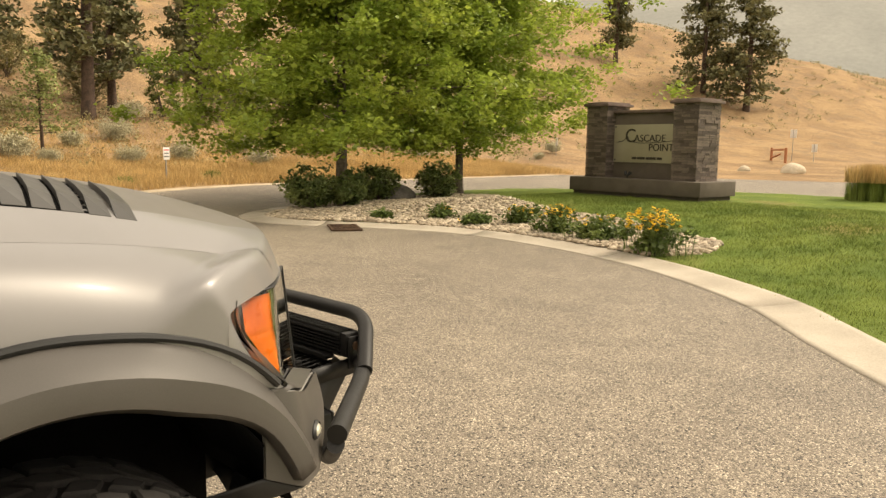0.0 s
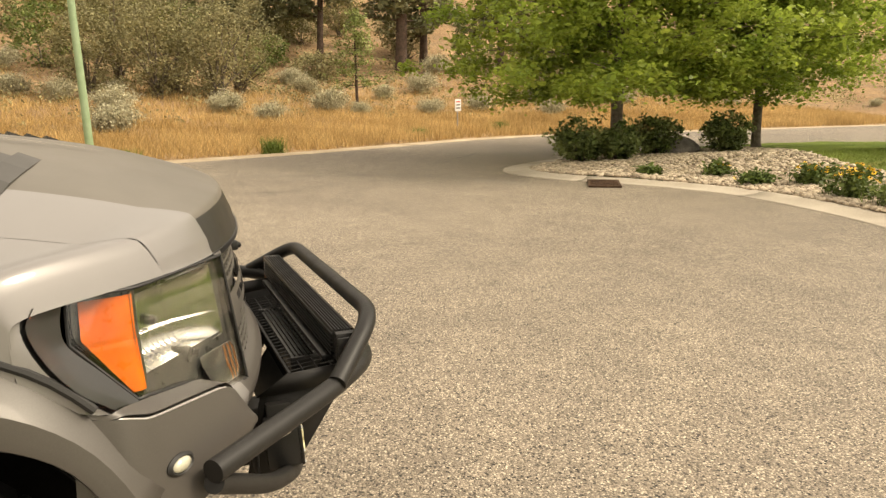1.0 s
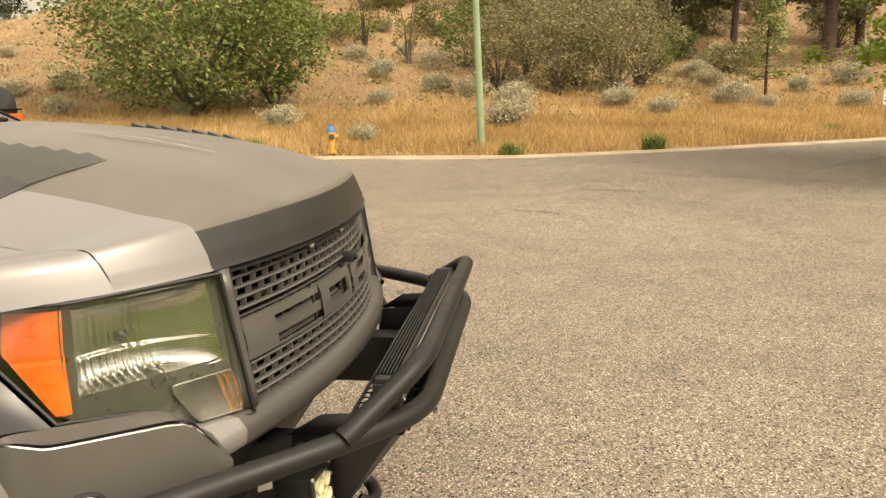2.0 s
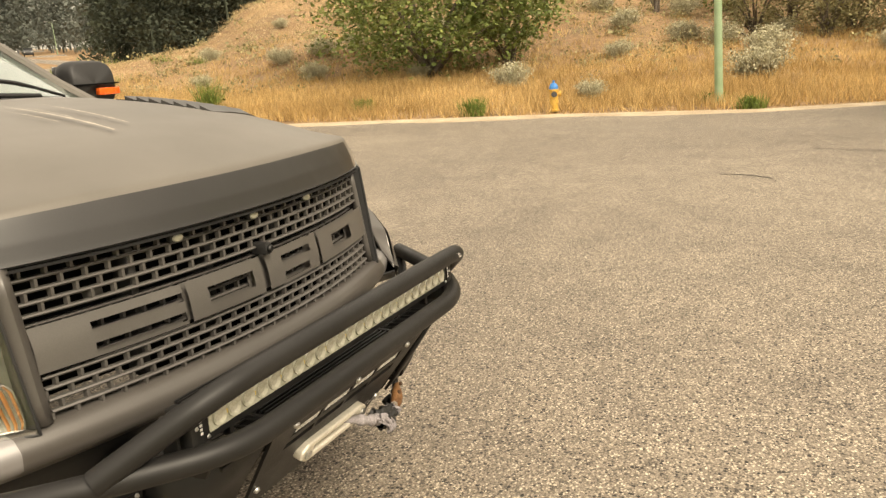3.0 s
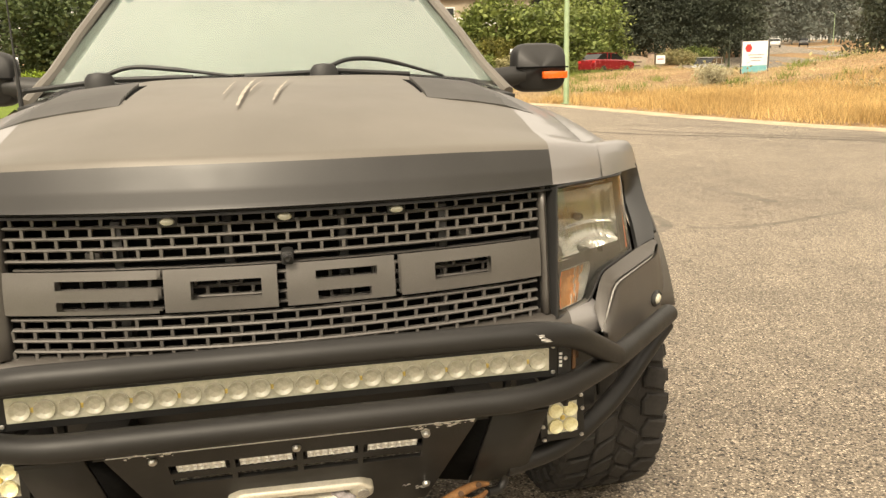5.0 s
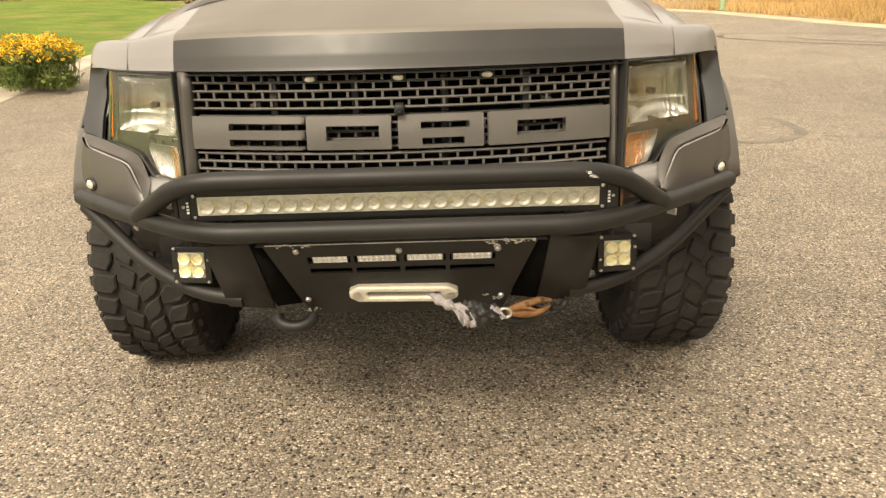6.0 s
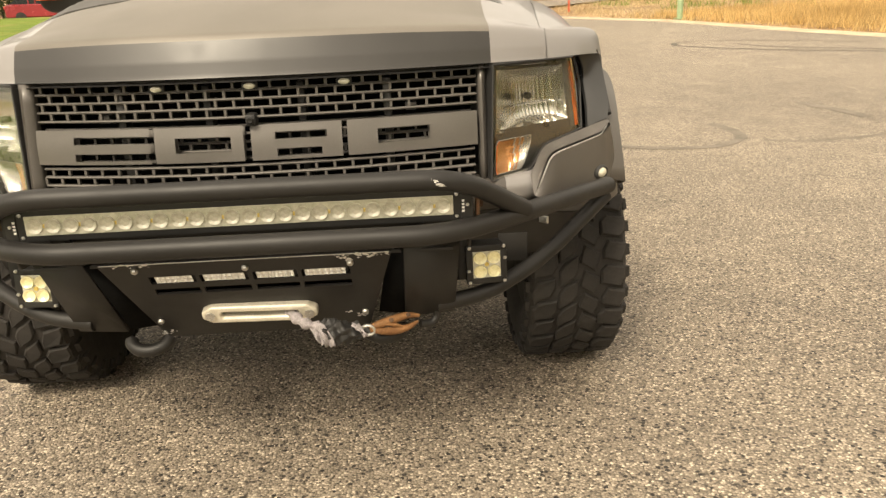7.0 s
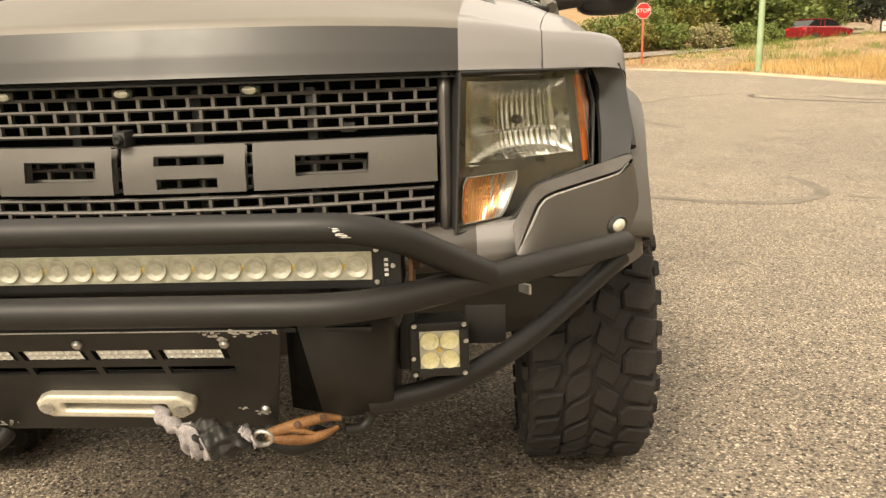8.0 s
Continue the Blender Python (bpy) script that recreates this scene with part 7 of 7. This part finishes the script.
def car(x, y, turn, paint, kind, label, group=""):
    e = base(kind, (x, y, hz(x, y) + 0.07), label, "car", group, turn)
    van = kind == "minivan"
    L, Wd = (4.9, 1.9) if van else (4.5, 1.82)
    top, nose = (1.72, 1.02) if van else (1.52, 0.98)
    sill = 0.28
    prof = [(-L / 2, 0.55), (-L / 2 + 0.05, nose - 0.12), (-L / 2 + (0.75 if van else 1.05), nose + 0.05), (L / 2 - 0.12, nose + 0.08), (L / 2, 0.75), (L / 2 - 0.05, sill), (-L / 2 + 0.15, sill)]
    part("body", Geo().prism(prof, Wd, pose(0, -Wd / 2, 0)), paint, e, angle=30).modifiers.new("soft_edge", "BEVEL").width = 0.07
    cab2 = [(-L / 2 + (0.75 if van else 1.05), nose), (-L / 2 + (1.6 if van else 1.9), top - 0.04), (L / 2 - (0.35 if van else 0.95), top), (L / 2 - (0.15 if van else 0.2), nose)]
    part("glasshouse", Geo().prism(cab2, Wd - 0.22, pose(0, -Wd / 2 + 0.11, 0)), SIDE_GLASS, e, angle=30)
    part("roof", Geo().box(((cab2[1][0] + cab2[2][0]) / 2, 0, top + 0.01), (cab2[2][0] - cab2[1][0] + 0.1, Wd - 0.22, 0.06), 0.02), paint, e)
    for s in (-1, 1):
        for px in (cab2[1][0] + 0.75, cab2[2][0] - 0.5):
            part("pillar", Geo().box((px, s * (Wd / 2 - 0.105), (top + nose) / 2), (0.07, 0.03, top - nose)), paint, e)
        part("head_lamp", Geo().box((-L / 2 + 0.10, s * (Wd / 2 - 0.28), 0.74), (0.22, 0.36, 0.14), 0.03), CHROME, e)
        part("tail_lamp", Geo().box((L / 2 - 0.06, s * (Wd / 2 - 0.18), 0.88), (0.14, 0.24, 0.16), 0.03), RED_SHEET, e)
        for wx in (-L * 0.30, L * 0.29):
            wl = part("wheel", Geo().lathe([(0.20, -0.1), (0.33, -0.1), (0.34, 0), (0.33, 0.1), (0.20, 0.1)], 24, pose(wx, s * (Wd / 2 - 0.09), 0.27, 90)), RUBBER, e)
            part("rim", Geo().lathe([(0.205, -0.08), (0.19, 0.0), (0.19, 0.08), (0.0001, 0.09)] if s < 0 else [(0.0001, -0.09), (0.19, -0.08), (0.19, 0.0), (0.205, 0.08)], 20, pose(wx, s * (Wd / 2 - 0.085), 0.27, 90)), STEEL, wl)
    return e


car(41.6, 70.2, 42, CAR_SILVER, "minivan", "silver minivan on the far road")
car(24.6, 55.8, 205, CAR_RED, "hatchback", "red hatchback on the far road behind dry grass", "red cars")
car(-21.2, 48.1, 182, CAR_RED, "hatchback", "red hatchback parked beyond the lawn", "red cars")
car(89.9, 130.3, 54, CAR_WHITE, "hatchback", "white car on the distant road")
car(105.6, 143.7, 54, DARK_INK, "hatchback", "dark car on the distant road")


# ---------------------------------------------------------------- trees and scrub on the slope
def pine(x, y, tall, trunk_r, start, reach, seed, label, mat=None, tuft=0.30, bare=0.3, count=15):
    rng = np.random.default_rng(seed)
    e = base("pine_tree", (x, y, hz(x, y) - 0.15), label, "tree", "pines on the slope")
    lean = rng.normal(0, 0.02, 2)
    part("trunk", Geo().tube([(lean[0] * z, lean[1] * z, z) for z in (0, tall * 0.1, tall * 0.35, tall * 0.7, tall)], [trunk_r * k for k in (1.25, 1.0, 0.85, 0.5, 0.08)], 12), PINE_BARK, e)
    br, cen = Geo(), []
    z = start
    while z < tall * 0.97:
        t = (z - start) / (tall - start)
        for _ in range(rng.integers(2, 5)):
            a = rng.uniform(0, 2 * np.pi)
            l = reach * (1 - t) ** 0.8 * rng.uniform(0.6, 1.1) + 0.15
            drop = rng.uniform(-0.12, 0.18) * l
            p = [(lean[0] * z, lean[1] * z, z), (0.5 * l * math.cos(a), 0.5 * l * math.sin(a), z + drop * 0.3), (l * math.cos(a), l * math.sin(a), z + drop)]
            br.tube(p, [trunk_r * 0.16, trunk_r * 0.09, trunk_r * 0.03], 4, caps=False)
            for s in np.arange(bare if t < 0.5 else 0.2, 1.02, 0.16):
                cen.append((l * s * math.cos(a) + rng.normal(0, 0.1), l * s * math.sin(a) + rng.normal(0, 0.1), z + drop * s + rng.uniform(0, 0.15)))
        z += tall * 0.028 * rng.uniform(0.7, 1.3)
    tagged(part("branches", br, PINE_BARK, e), kind="stuff")
    v, f = leaves(rng, np.array(cen), tuft, count, tuft * 0.75, 0.3, 0.0, 0.8)
    o = new("needles", cloud_mesh("needles", v, f, mat or NEEDLE))
    o.parent = e


pine(41.2, -15.3, 15.0, 0.34, 2.6, 3.0, 61, "tall ponderosa pine with a dark bare lower trunk", tuft=0.42)
pine(45.0, -11.4, 14.0, 0.20, 2.8, 2.4, 62, "slender ponderosa pine on the dry slope", tuft=0.40)
pine(47.5, -8.0, 13.0, 0.30, 1.2, 3.2, 63, "dense dark pine on the dry slope", tuft=0.45)
pine(46.0, -5.2, 12.0, 0.22, 1.0, 3.0, 64, "dense dark pine on the dry slope", tuft=0.45)
pine(47.0, -19.0, 13.0, 0.26, 2.0, 2.8, 65, "ponderosa pine on the dry slope", tuft=0.42)
pine(40.5, -21.5, 12.0, 0.22, 2.2, 2.6, 66, "ponderosa pine on the dry slope", tuft=0.42)
pine(50.0, -1.0, 13.0, 0.24, 1.5, 2.8, 67, "ponderosa pine on the dry slope", tuft=0.42)
pine(52.0, 4.5, 12.0, 0.22, 1.5, 2.6, 68, "ponderosa pine on the dry slope", tuft=0.42)
pine(30.8, -9.5, 4.3, 0.07, 1.0, 1.25, 69, "young yellow-green pine sapling on the slope", NEEDLE_YOUNG, 0.17, 0.3, 5)
pine(43.2, -104.5, 20.0, 0.42, 1.6, 6.4, 70, "broad dark pine in a pair on the hillside", tuft=0.75)
pine(49.4, -104.0, 18.0, 0.36, 1.2, 6.0, 71, "dark pine in a pair on the hillside", tuft=0.75)
pine(62.5, -101.5, 15.0, 0.34, 2.5, 3.4, 72, "sparse pine on the upper hillside", tuft=0.6)


def broadleaf(x, y, tall, spread, seed, label, mat, size=0.16, low=0.4, clumps=260, count=34, stems=7):
    rng = np.random.default_rng(seed)
    e = base("broadleaf_tree", (x, y, hz(x, y) - 0.1), label, "tree", "broadleaf trees and tall brush")
    u = rng.normal(0, 1, (clumps, 3))
    u /= np.linalg.norm(u, axis=1)[:, None]
    rr = rng.uniform(0.45, 1.0, clumps) ** 0.6 * (1 + 0.22 * np.sin(u[:, 0] * 5 + seed) * np.cos(u[:, 1] * 4))
    cen = u * rr[:, None] * [spread, spread, (tall - low) / 2] + [0, 0, (tall + low) / 2]
    cen[:, 2] = np.maximum(cen[:, 2], low * rng.uniform(0.7, 1.5, clumps))
    tr = Geo()
    for k in range(stems):
        c = cen[rng.integers(0, clumps)]
        tr.tube(smooth_path([(rng.normal(0, 0.12), rng.normal(0, 0.12), 0), (c[0] * 0.35, c[1] * 0.35, c[2] * 0.5), tuple(c)], 4), [0.13 * tall / 7 * (1 - 0.9 * i / 8) for i in range(9)], 6)
    part("trunk", tr, BARK, e)
    v, f = leaves(rng, cen, spread * 0.22, count, size, 0.5, 0.2)
    o = new("crown", cloud_mesh("crown", v, f, mat))
    o.parent = e


broadleaf(23.0, 11.2, 6.2, 3.9, 81, "wide leafy green tree with low boughs in dry grass", COTTON, 0.15, 0.25, 460, 48, 8)
broadleaf(24.9, 8.9, 4.2, 2.0, 82, "smaller green tree beside the wide one", COTTON, 0.15, 0.6, 160, 34)
for k, (x, y, h, s) in enumerate(((29.2, -1.2, 3.6, 1.6), (30.0, 1.2, 3.4, 1.4), (29.6, -3.4, 3.9, 1.6), (31.5, -2.0, 4.6, 1.8), (33.0, -4.8, 4.4, 1.7), (34.5, 0.2, 4.6, 1.8))):
    broadleaf(x, y, h, s, 90 + k, "grey-green thicket brush on the slope", BRUSH, 0.10, 0.2, 170, 40, 12)
for k, (x, y, h, s) in enumerate(((36.5, 6.0, 4.2, 1.0), (38.0, 8.5, 4.6, 1.2), (39.0, 2.8, 3.8, 1.1), (34.0, 10.5, 3.6, 1.0))):
    broadleaf(x, y, h, s, 100 + k, "thin yellow-green sapling on the slope", YELLOW_BRUSH, 0.12, 0.7, 70, 26, 4)
for k, (x, y, h, s) in enumerate(((-26, 58, 9, 5), (-20, 60, 8, 5), (-33, 56, 10, 5.5), (-14, 62, 8, 4.5), (-40, 52, 9, 5), (16.5, 58.5, 5.0, 3.2), (24, 64, 7.0, 3.6), (29, 71, 8.0, 4.0), (20.5, 61, 6.0, 3.0))):
    broadleaf(x, y, h, s, 110 + k, "dense dark green broadleaf tree in the distance", SHRUB if k < 5 else COTTON, 0.34, 0.3, 230, 34, 5)
for k, (x, y, h, s, m) in enumerate(((10.5, 49.5, 1.8, 1.4, YELLOW_BRUSH), (13.0, 51.0, 1.6, 1.5, COTTON), (15.5, 50.5, 1.5, 1.4, BRUSH), (8.5, 51, 2.2, 1.6, COTTON), (18.2, 52.5, 1.8, 1.5, COTTON), (12.0, 55, 2.2, 1.8, COTTON), (15.5, 56, 2.2, 1.8, YELLOW_BRUSH), (21.5, 57.0, 1.8, 1.5, COTTON), (32.5, 73.5, 1.7, 1.6, COTTON), (42.5, 78, 1.7, 1.9, BRUSH), (45.5, 80, 2.2, 2.2, COTTON), (28.0, 66, 1.6, 1.6, COTTON))):
    broadleaf(x, y, h, s, 130 + k, "rounded garden bush on the far bank", m, 0.16, 0.1, 130, 34, 4)
for k, (x, y, h, s) in enumerate(((-14.5, 41.0, 1.1, 1.3), (-12.6, 41.5, 1.2, 1.4), (-10.6, 42.0, 1.2, 1.3), (-16.0, 41.0, 0.9, 1.0))):
    broadleaf(x, y, h, s, 150 + k, "low lime-green juniper hedge on the lawn", LIME_LEAF, 0.11, 0.1, 110, 34, 4)


def sage_mesh(seed, mat):
    rng = np.random.default_rng(seed)
    n = 60
    u = rng.normal(0, 1, (n, 3))
    u /= np.linalg.norm(u, axis=1)[:, None]
    cen = u * rng.uniform(0.4, 1.0, n)[:, None] * [0.55, 0.5, 0.36] + [0, 0, 0.40]
    cen[:, 2] = np.maximum(cen[:, 2], 0.08)
    a = leaves(rng, cen, 0.2, 52, 0.05, 0.2, -0.4)
    b2 = blades(rng, cen * [0.8, 0.8, 0.6], 5, 0.34, 0.012, 0.4, 0.05)
    return cloud_mesh("sagebrush", *joined([a, b2]), mat)


SAGES = [sage_mesh(170 + k, SAGE) for k in range(4)]
sr = random.Random(77)
spots = [(35.6, 4.6, 1.3), (30.6, 3.8, 1.2), (24.5, 0.4, 1.4), (21.3, 0.4, 1.3), (29.0, 2.2, 1.2), (28.3, -7.6, 1.4), (20.4, 7.2, 1.1), (18.2, 4.2, 0.8), (35.7, -14.5, 1.5), (40.0, -17.0, 1.6), (28.5, -18.0, 1.1), (33.0, -19.9, 1.4),
         (24.1, 18.4, 1.0), (25.0, 17.0, 1.1), (26.0, 16.0, 1.0), (24.8, -4.6, 1.0), (26.2, -3.4, 1.1), (32.0, 6.5, 1.2), (36.0, 8.5, 1.2), (34.5, -8.0, 1.2), (29.5, -12.5, 1.1), (31.5, -24.0, 1.3), (37.0, -26.0, 1.4), (27.0, 5.5, 0.9), (31.0, -15.5, 1.2)]
for _ in range(45):
    y = sr.uniform(-45, 28)
    x = float(np.interp(y, EDGE_Y, EDGE_X)) + sr.uniform(7, 40)
    spots.append((x, y, sr.uniform(0.6, 1.3)))
for k, (x, y, s) in enumerate(spots):
    o = tagged(new("sagebrush", SAGES[k % 4]), "silvery grey sagebrush on the dry slope", "sagebrush", "sagebrush on the slope")
    o.matrix_world = pose(x, y, hz(x, y) - 0.05, 0, 0, sr.uniform(0, 360)) @ Matrix.Diagonal((s, s, s * 0.95, 1))

for k in range(44):
    x, y = sr.uniform(36, 62), sr.uniform(-34, 22)
    broadleaf(x, y, sr.uniform(1.6, 4.2), sr.uniform(0.9, 1.9), 300 + k, "grey-green brush on the upper slope", (BRUSH, BRUSH, YELLOW_BRUSH, COTTON)[k % 4], 0.14, 0.15, 80, 34, 5)

# scattered scrub higher up, too many to count
rng = np.random.default_rng(88)
n = 3800
sy = rng.uniform(-200, 40, n)
sx = np.interp(sy, EDGE_Y, EDGE_X) + rng.uniform(14, 120, n)
cen = np.stack([sx, sy, height(sx, sy) + 0.15], 1)
st = tagged(new("hill_scrub", cloud_mesh("hill_scrub", *leaves(rng, cen, 0.5, 22, 0.2, 0.3), BRUSH)), "scattered grey-brown scrub on the hillside", "scrub", kind="stuff")

n = 1300
sy = rng.uniform(-42, 24, n)
sx = np.interp(sy, EDGE_Y, EDGE_X) + 6 + rng.gamma(2.0, 9.0, n)
cen = np.stack([sx, sy, height(sx, sy) + 0.10], 1)
tagged(new("low_scrub", cloud_mesh("low_scrub", *leaves(rng, cen, 0.42, 36, 0.10, 0.3), BRUSH)), "low pale scrub scattered over the slope", "scrub", kind="stuff")

# dry grass: a fringe of straw along the slope's foot and over the field
n = 15000
gy = rng.uniform(-34, 24, n)
gd = 0.7 + rng.gamma(1.6, 3.6, n)
gx = np.interp(gy, EDGE_Y, EDGE_X) + gd
cen = np.stack([gx, gy, height(gx, gy) - 0.05], 1)
tagged(new("dry_grass", cloud_mesh("dry_grass", *blades(rng, cen, 12, 0.34, 0.010, 0.42, 0.16), STRAW)), "tall straw-coloured dry grass along the road", "dry grass", kind="stuff")
n = 9000
gx, gy = rng.uniform(7, 46, n), rng.uniform(21, 62, n)
u = (gy - 29.5) - (gx - 4) * 0.98
keep = (u < 2.5) & (gx > np.interp(gy, EDGE_Y, EDGE_X) + 0.8)
gx, gy = gx[keep], gy[keep]
cen = np.stack([gx, gy, height(gx, gy) - 0.05], 1)
tagged(new("field_grass", cloud_mesh("field_grass", *blades(rng, cen, 16, 0.15, 0.011, 0.6, 0.28), PALE_STRAW)), "dry straw-coloured grass on the field", "dry grass", kind="stuff")
n = 110
gx, gy = rng.uniform(8, 30, n), rng.uniform(23, 52, n)
keep = (gy - 29.5) - (gx - 4) * 0.98 < 1.5
cen = np.stack([gx[keep], gy[keep], height(gx[keep], gy[keep])], 1)
tagged(new("green_weeds", cloud_mesh("green_weeds", *blades(rng, cen, 40, 0.36, 0.013, 0.45, 0.25), GREEN_BLADE)), "green weeds among the dry field grass", "weeds", kind="stuff")
for x, y, h in ((15.8, 6.4, 0.45), (15.9, 9.6, 0.35), (15.2, 14.2, 0.9), (17.4, -3.3, 0.45), (16.4, 0.2, 0.3), (21.9, -9.0, 0.3), (17.5, 1.1, 0.25), (23.8, -13.0, 0.35)):
    v, f = joined([blades(rng, np.zeros((14, 3)), 16, h, 0.014, 0.35, 0.13), leaves(rng, np.array([[0, 0, h * 0.4]] * 6), h * 0.5, 20, 0.09)])
    o = tagged(new("green_weed", cloud_mesh("green_weed", v, f, GREEN_BLADE)), "green weed tuft at the road's edge", "weed", "green weeds at the road's edge")
    o.location = (x, y, hz(x, y) - 0.03)

# lawn blades where the camera looks across the near lawn
n = 16000
gx, gy = rng.uniform(-4, 9, n), rng.uniform(-15, -5.2, n)
keep = np.array([inside((a, b2), ISLAND + [(-30, 21)]) and not inside((a, b2), BED) for a, b2 in zip(gx, gy)])
gx, gy = gx[keep], gy[keep]
cen = np.stack([gx, gy, [isl(a, b2) - 0.01 for a, b2 in zip(gx, gy)]], 1)
tagged(new("lawn_blades", cloud_mesh("lawn_blades", *blades(rng, cen, 9, 0.06, 0.005, 0.5, 0.06), GREEN_BLADE)), "short mown lawn grass", "lawn grass", kind="stuff")

# conifer woods in the valley and behind the junction
def conifer(rng, x, y, tall, r, n=84, per=26, leaf=0.11):
    z = hz(x, y)
    t = rng.uniform(0.06, 1, n) ** 0.8
    a = rng.uniform(0, 2 * np.pi, n)
    rad = r * (1.02 - t) * rng.uniform(0.45, 1.0, n)
    cen = np.stack([x + rad * np.cos(a), y + rad * np.sin(a), z + t * tall], 1)
    v1, f1 = leaves(rng, cen, r * 0.34 * (1.1 - t), per, r * leaf, 0.4, 0.5)
    ang = np.arange(5) * 2 * np.pi / 5
    v2 = np.concatenate([np.stack([x + 0.009 * tall * np.cos(ang), y + 0.009 * tall * np.sin(ang), np.full(5, z - 0.2)], 1), [[x, y, z + tall * 0.3]]])
    return [(v1, f1), (v2, np.array([(k, (k + 1) % 5, 5) for k in range(5)]))]


trees = []
rng = np.random.default_rng(99)
for _ in range(150):
    a = radians(rng.uniform(57, 80))
    d = rng.uniform(92, 135)
    trees += conifer(rng, d * math.cos(a), d * math.sin(a), rng.uniform(9, 20), rng.uniform(2.2, 3.6))
for _ in range(60):
    a = radians(rng.uniform(36, 49.5))
    d = rng.uniform(62, 105)
    trees += conifer(rng, d * math.cos(a), d * math.sin(a), rng.uniform(8, 17), rng.uniform(2.0, 3.2))
for _ in range(40):
    a = radians(rng.uniform(100, 128))
    d = rng.uniform(70, 105)
    trees += conifer(rng, d * math.cos(a), d * math.sin(a), rng.uniform(9, 15), rng.uniform(2.4, 3.6))
tagged(new("conifer_woods", cloud_mesh("conifer_woods", *joined(trees), FAR_NEEDLE)), "dark conifer woods filling the valley", "woods", kind="stuff")

# farthest woods, in the needle colour with haze painted in
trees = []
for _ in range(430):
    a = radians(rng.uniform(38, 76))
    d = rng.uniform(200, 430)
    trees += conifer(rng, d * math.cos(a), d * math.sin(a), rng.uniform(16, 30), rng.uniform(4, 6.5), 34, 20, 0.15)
tagged(new("distant_woods", cloud_mesh("distant_woods", *joined(trees), HAZY_NEEDLE)), "conifer woods far up the valley, smoke haze painted into their colour", "woods", kind="stuff")

# ridges round the horizon, smoke haze put into their colour, raised to cover bright sky
HAZE = surface("haze_painted_ridge", (0.25, 0.255, 0.235), (0.32, 0.32, 0.295), 0.01, 0.2, 0.95, speck=0.1)
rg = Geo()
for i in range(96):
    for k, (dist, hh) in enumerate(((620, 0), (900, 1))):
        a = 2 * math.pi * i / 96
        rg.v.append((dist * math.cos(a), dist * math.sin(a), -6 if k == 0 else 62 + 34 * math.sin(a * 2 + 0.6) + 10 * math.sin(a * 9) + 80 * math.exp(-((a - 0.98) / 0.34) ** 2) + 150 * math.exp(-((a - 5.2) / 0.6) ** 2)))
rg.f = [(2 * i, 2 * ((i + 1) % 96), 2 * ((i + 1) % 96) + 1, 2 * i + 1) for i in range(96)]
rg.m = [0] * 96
single("backdrop", rg, HAZE, "distant mountain slopes with smoke haze painted into their colour", "mountains", kind="structure")

# house on the far bank
hx, hy = 18.5, 78.0
house = base("house", (hx, hy, hz(hx, hy) - 0.3), "tan two-storey house on the far bank", "house", turn=-14)
part("wall", Geo().box((0, 0, 2.9), (13, 8, 5.8), 0.03), WALL_TAN, house)
rf = part("roof", Geo().prism([(-7.2, 0), (7.2, 0), (4.2, 2.2), (-4.2, 2.2)], 9.4, pose(0, -4.7, 5.8)), ROOF_GREY, house, smooth=False)
for k in range(4):
    for z in (1.5, 4.3):
        wd = part("window", Geo().box((-4.8 + 3.2 * k, -4.02, z), (1.5, 0.10, 1.25), 0.02), WHITE_SHEET, house)
        part("pane", Geo().box((-4.8 + 3.2 * k, -4.08, z), (1.3, 0.04, 1.05)), SIDE_GLASS, wd)
part("deck_rail", Geo().box((0, -4.9, 3.4), (9, 0.06, 0.9), 0.01), WHITE_SHEET, house)
part("deck", Geo().box((0, -4.5, 2.95), (9, 1.0, 0.12), 0.01), WALL_TAN, house)
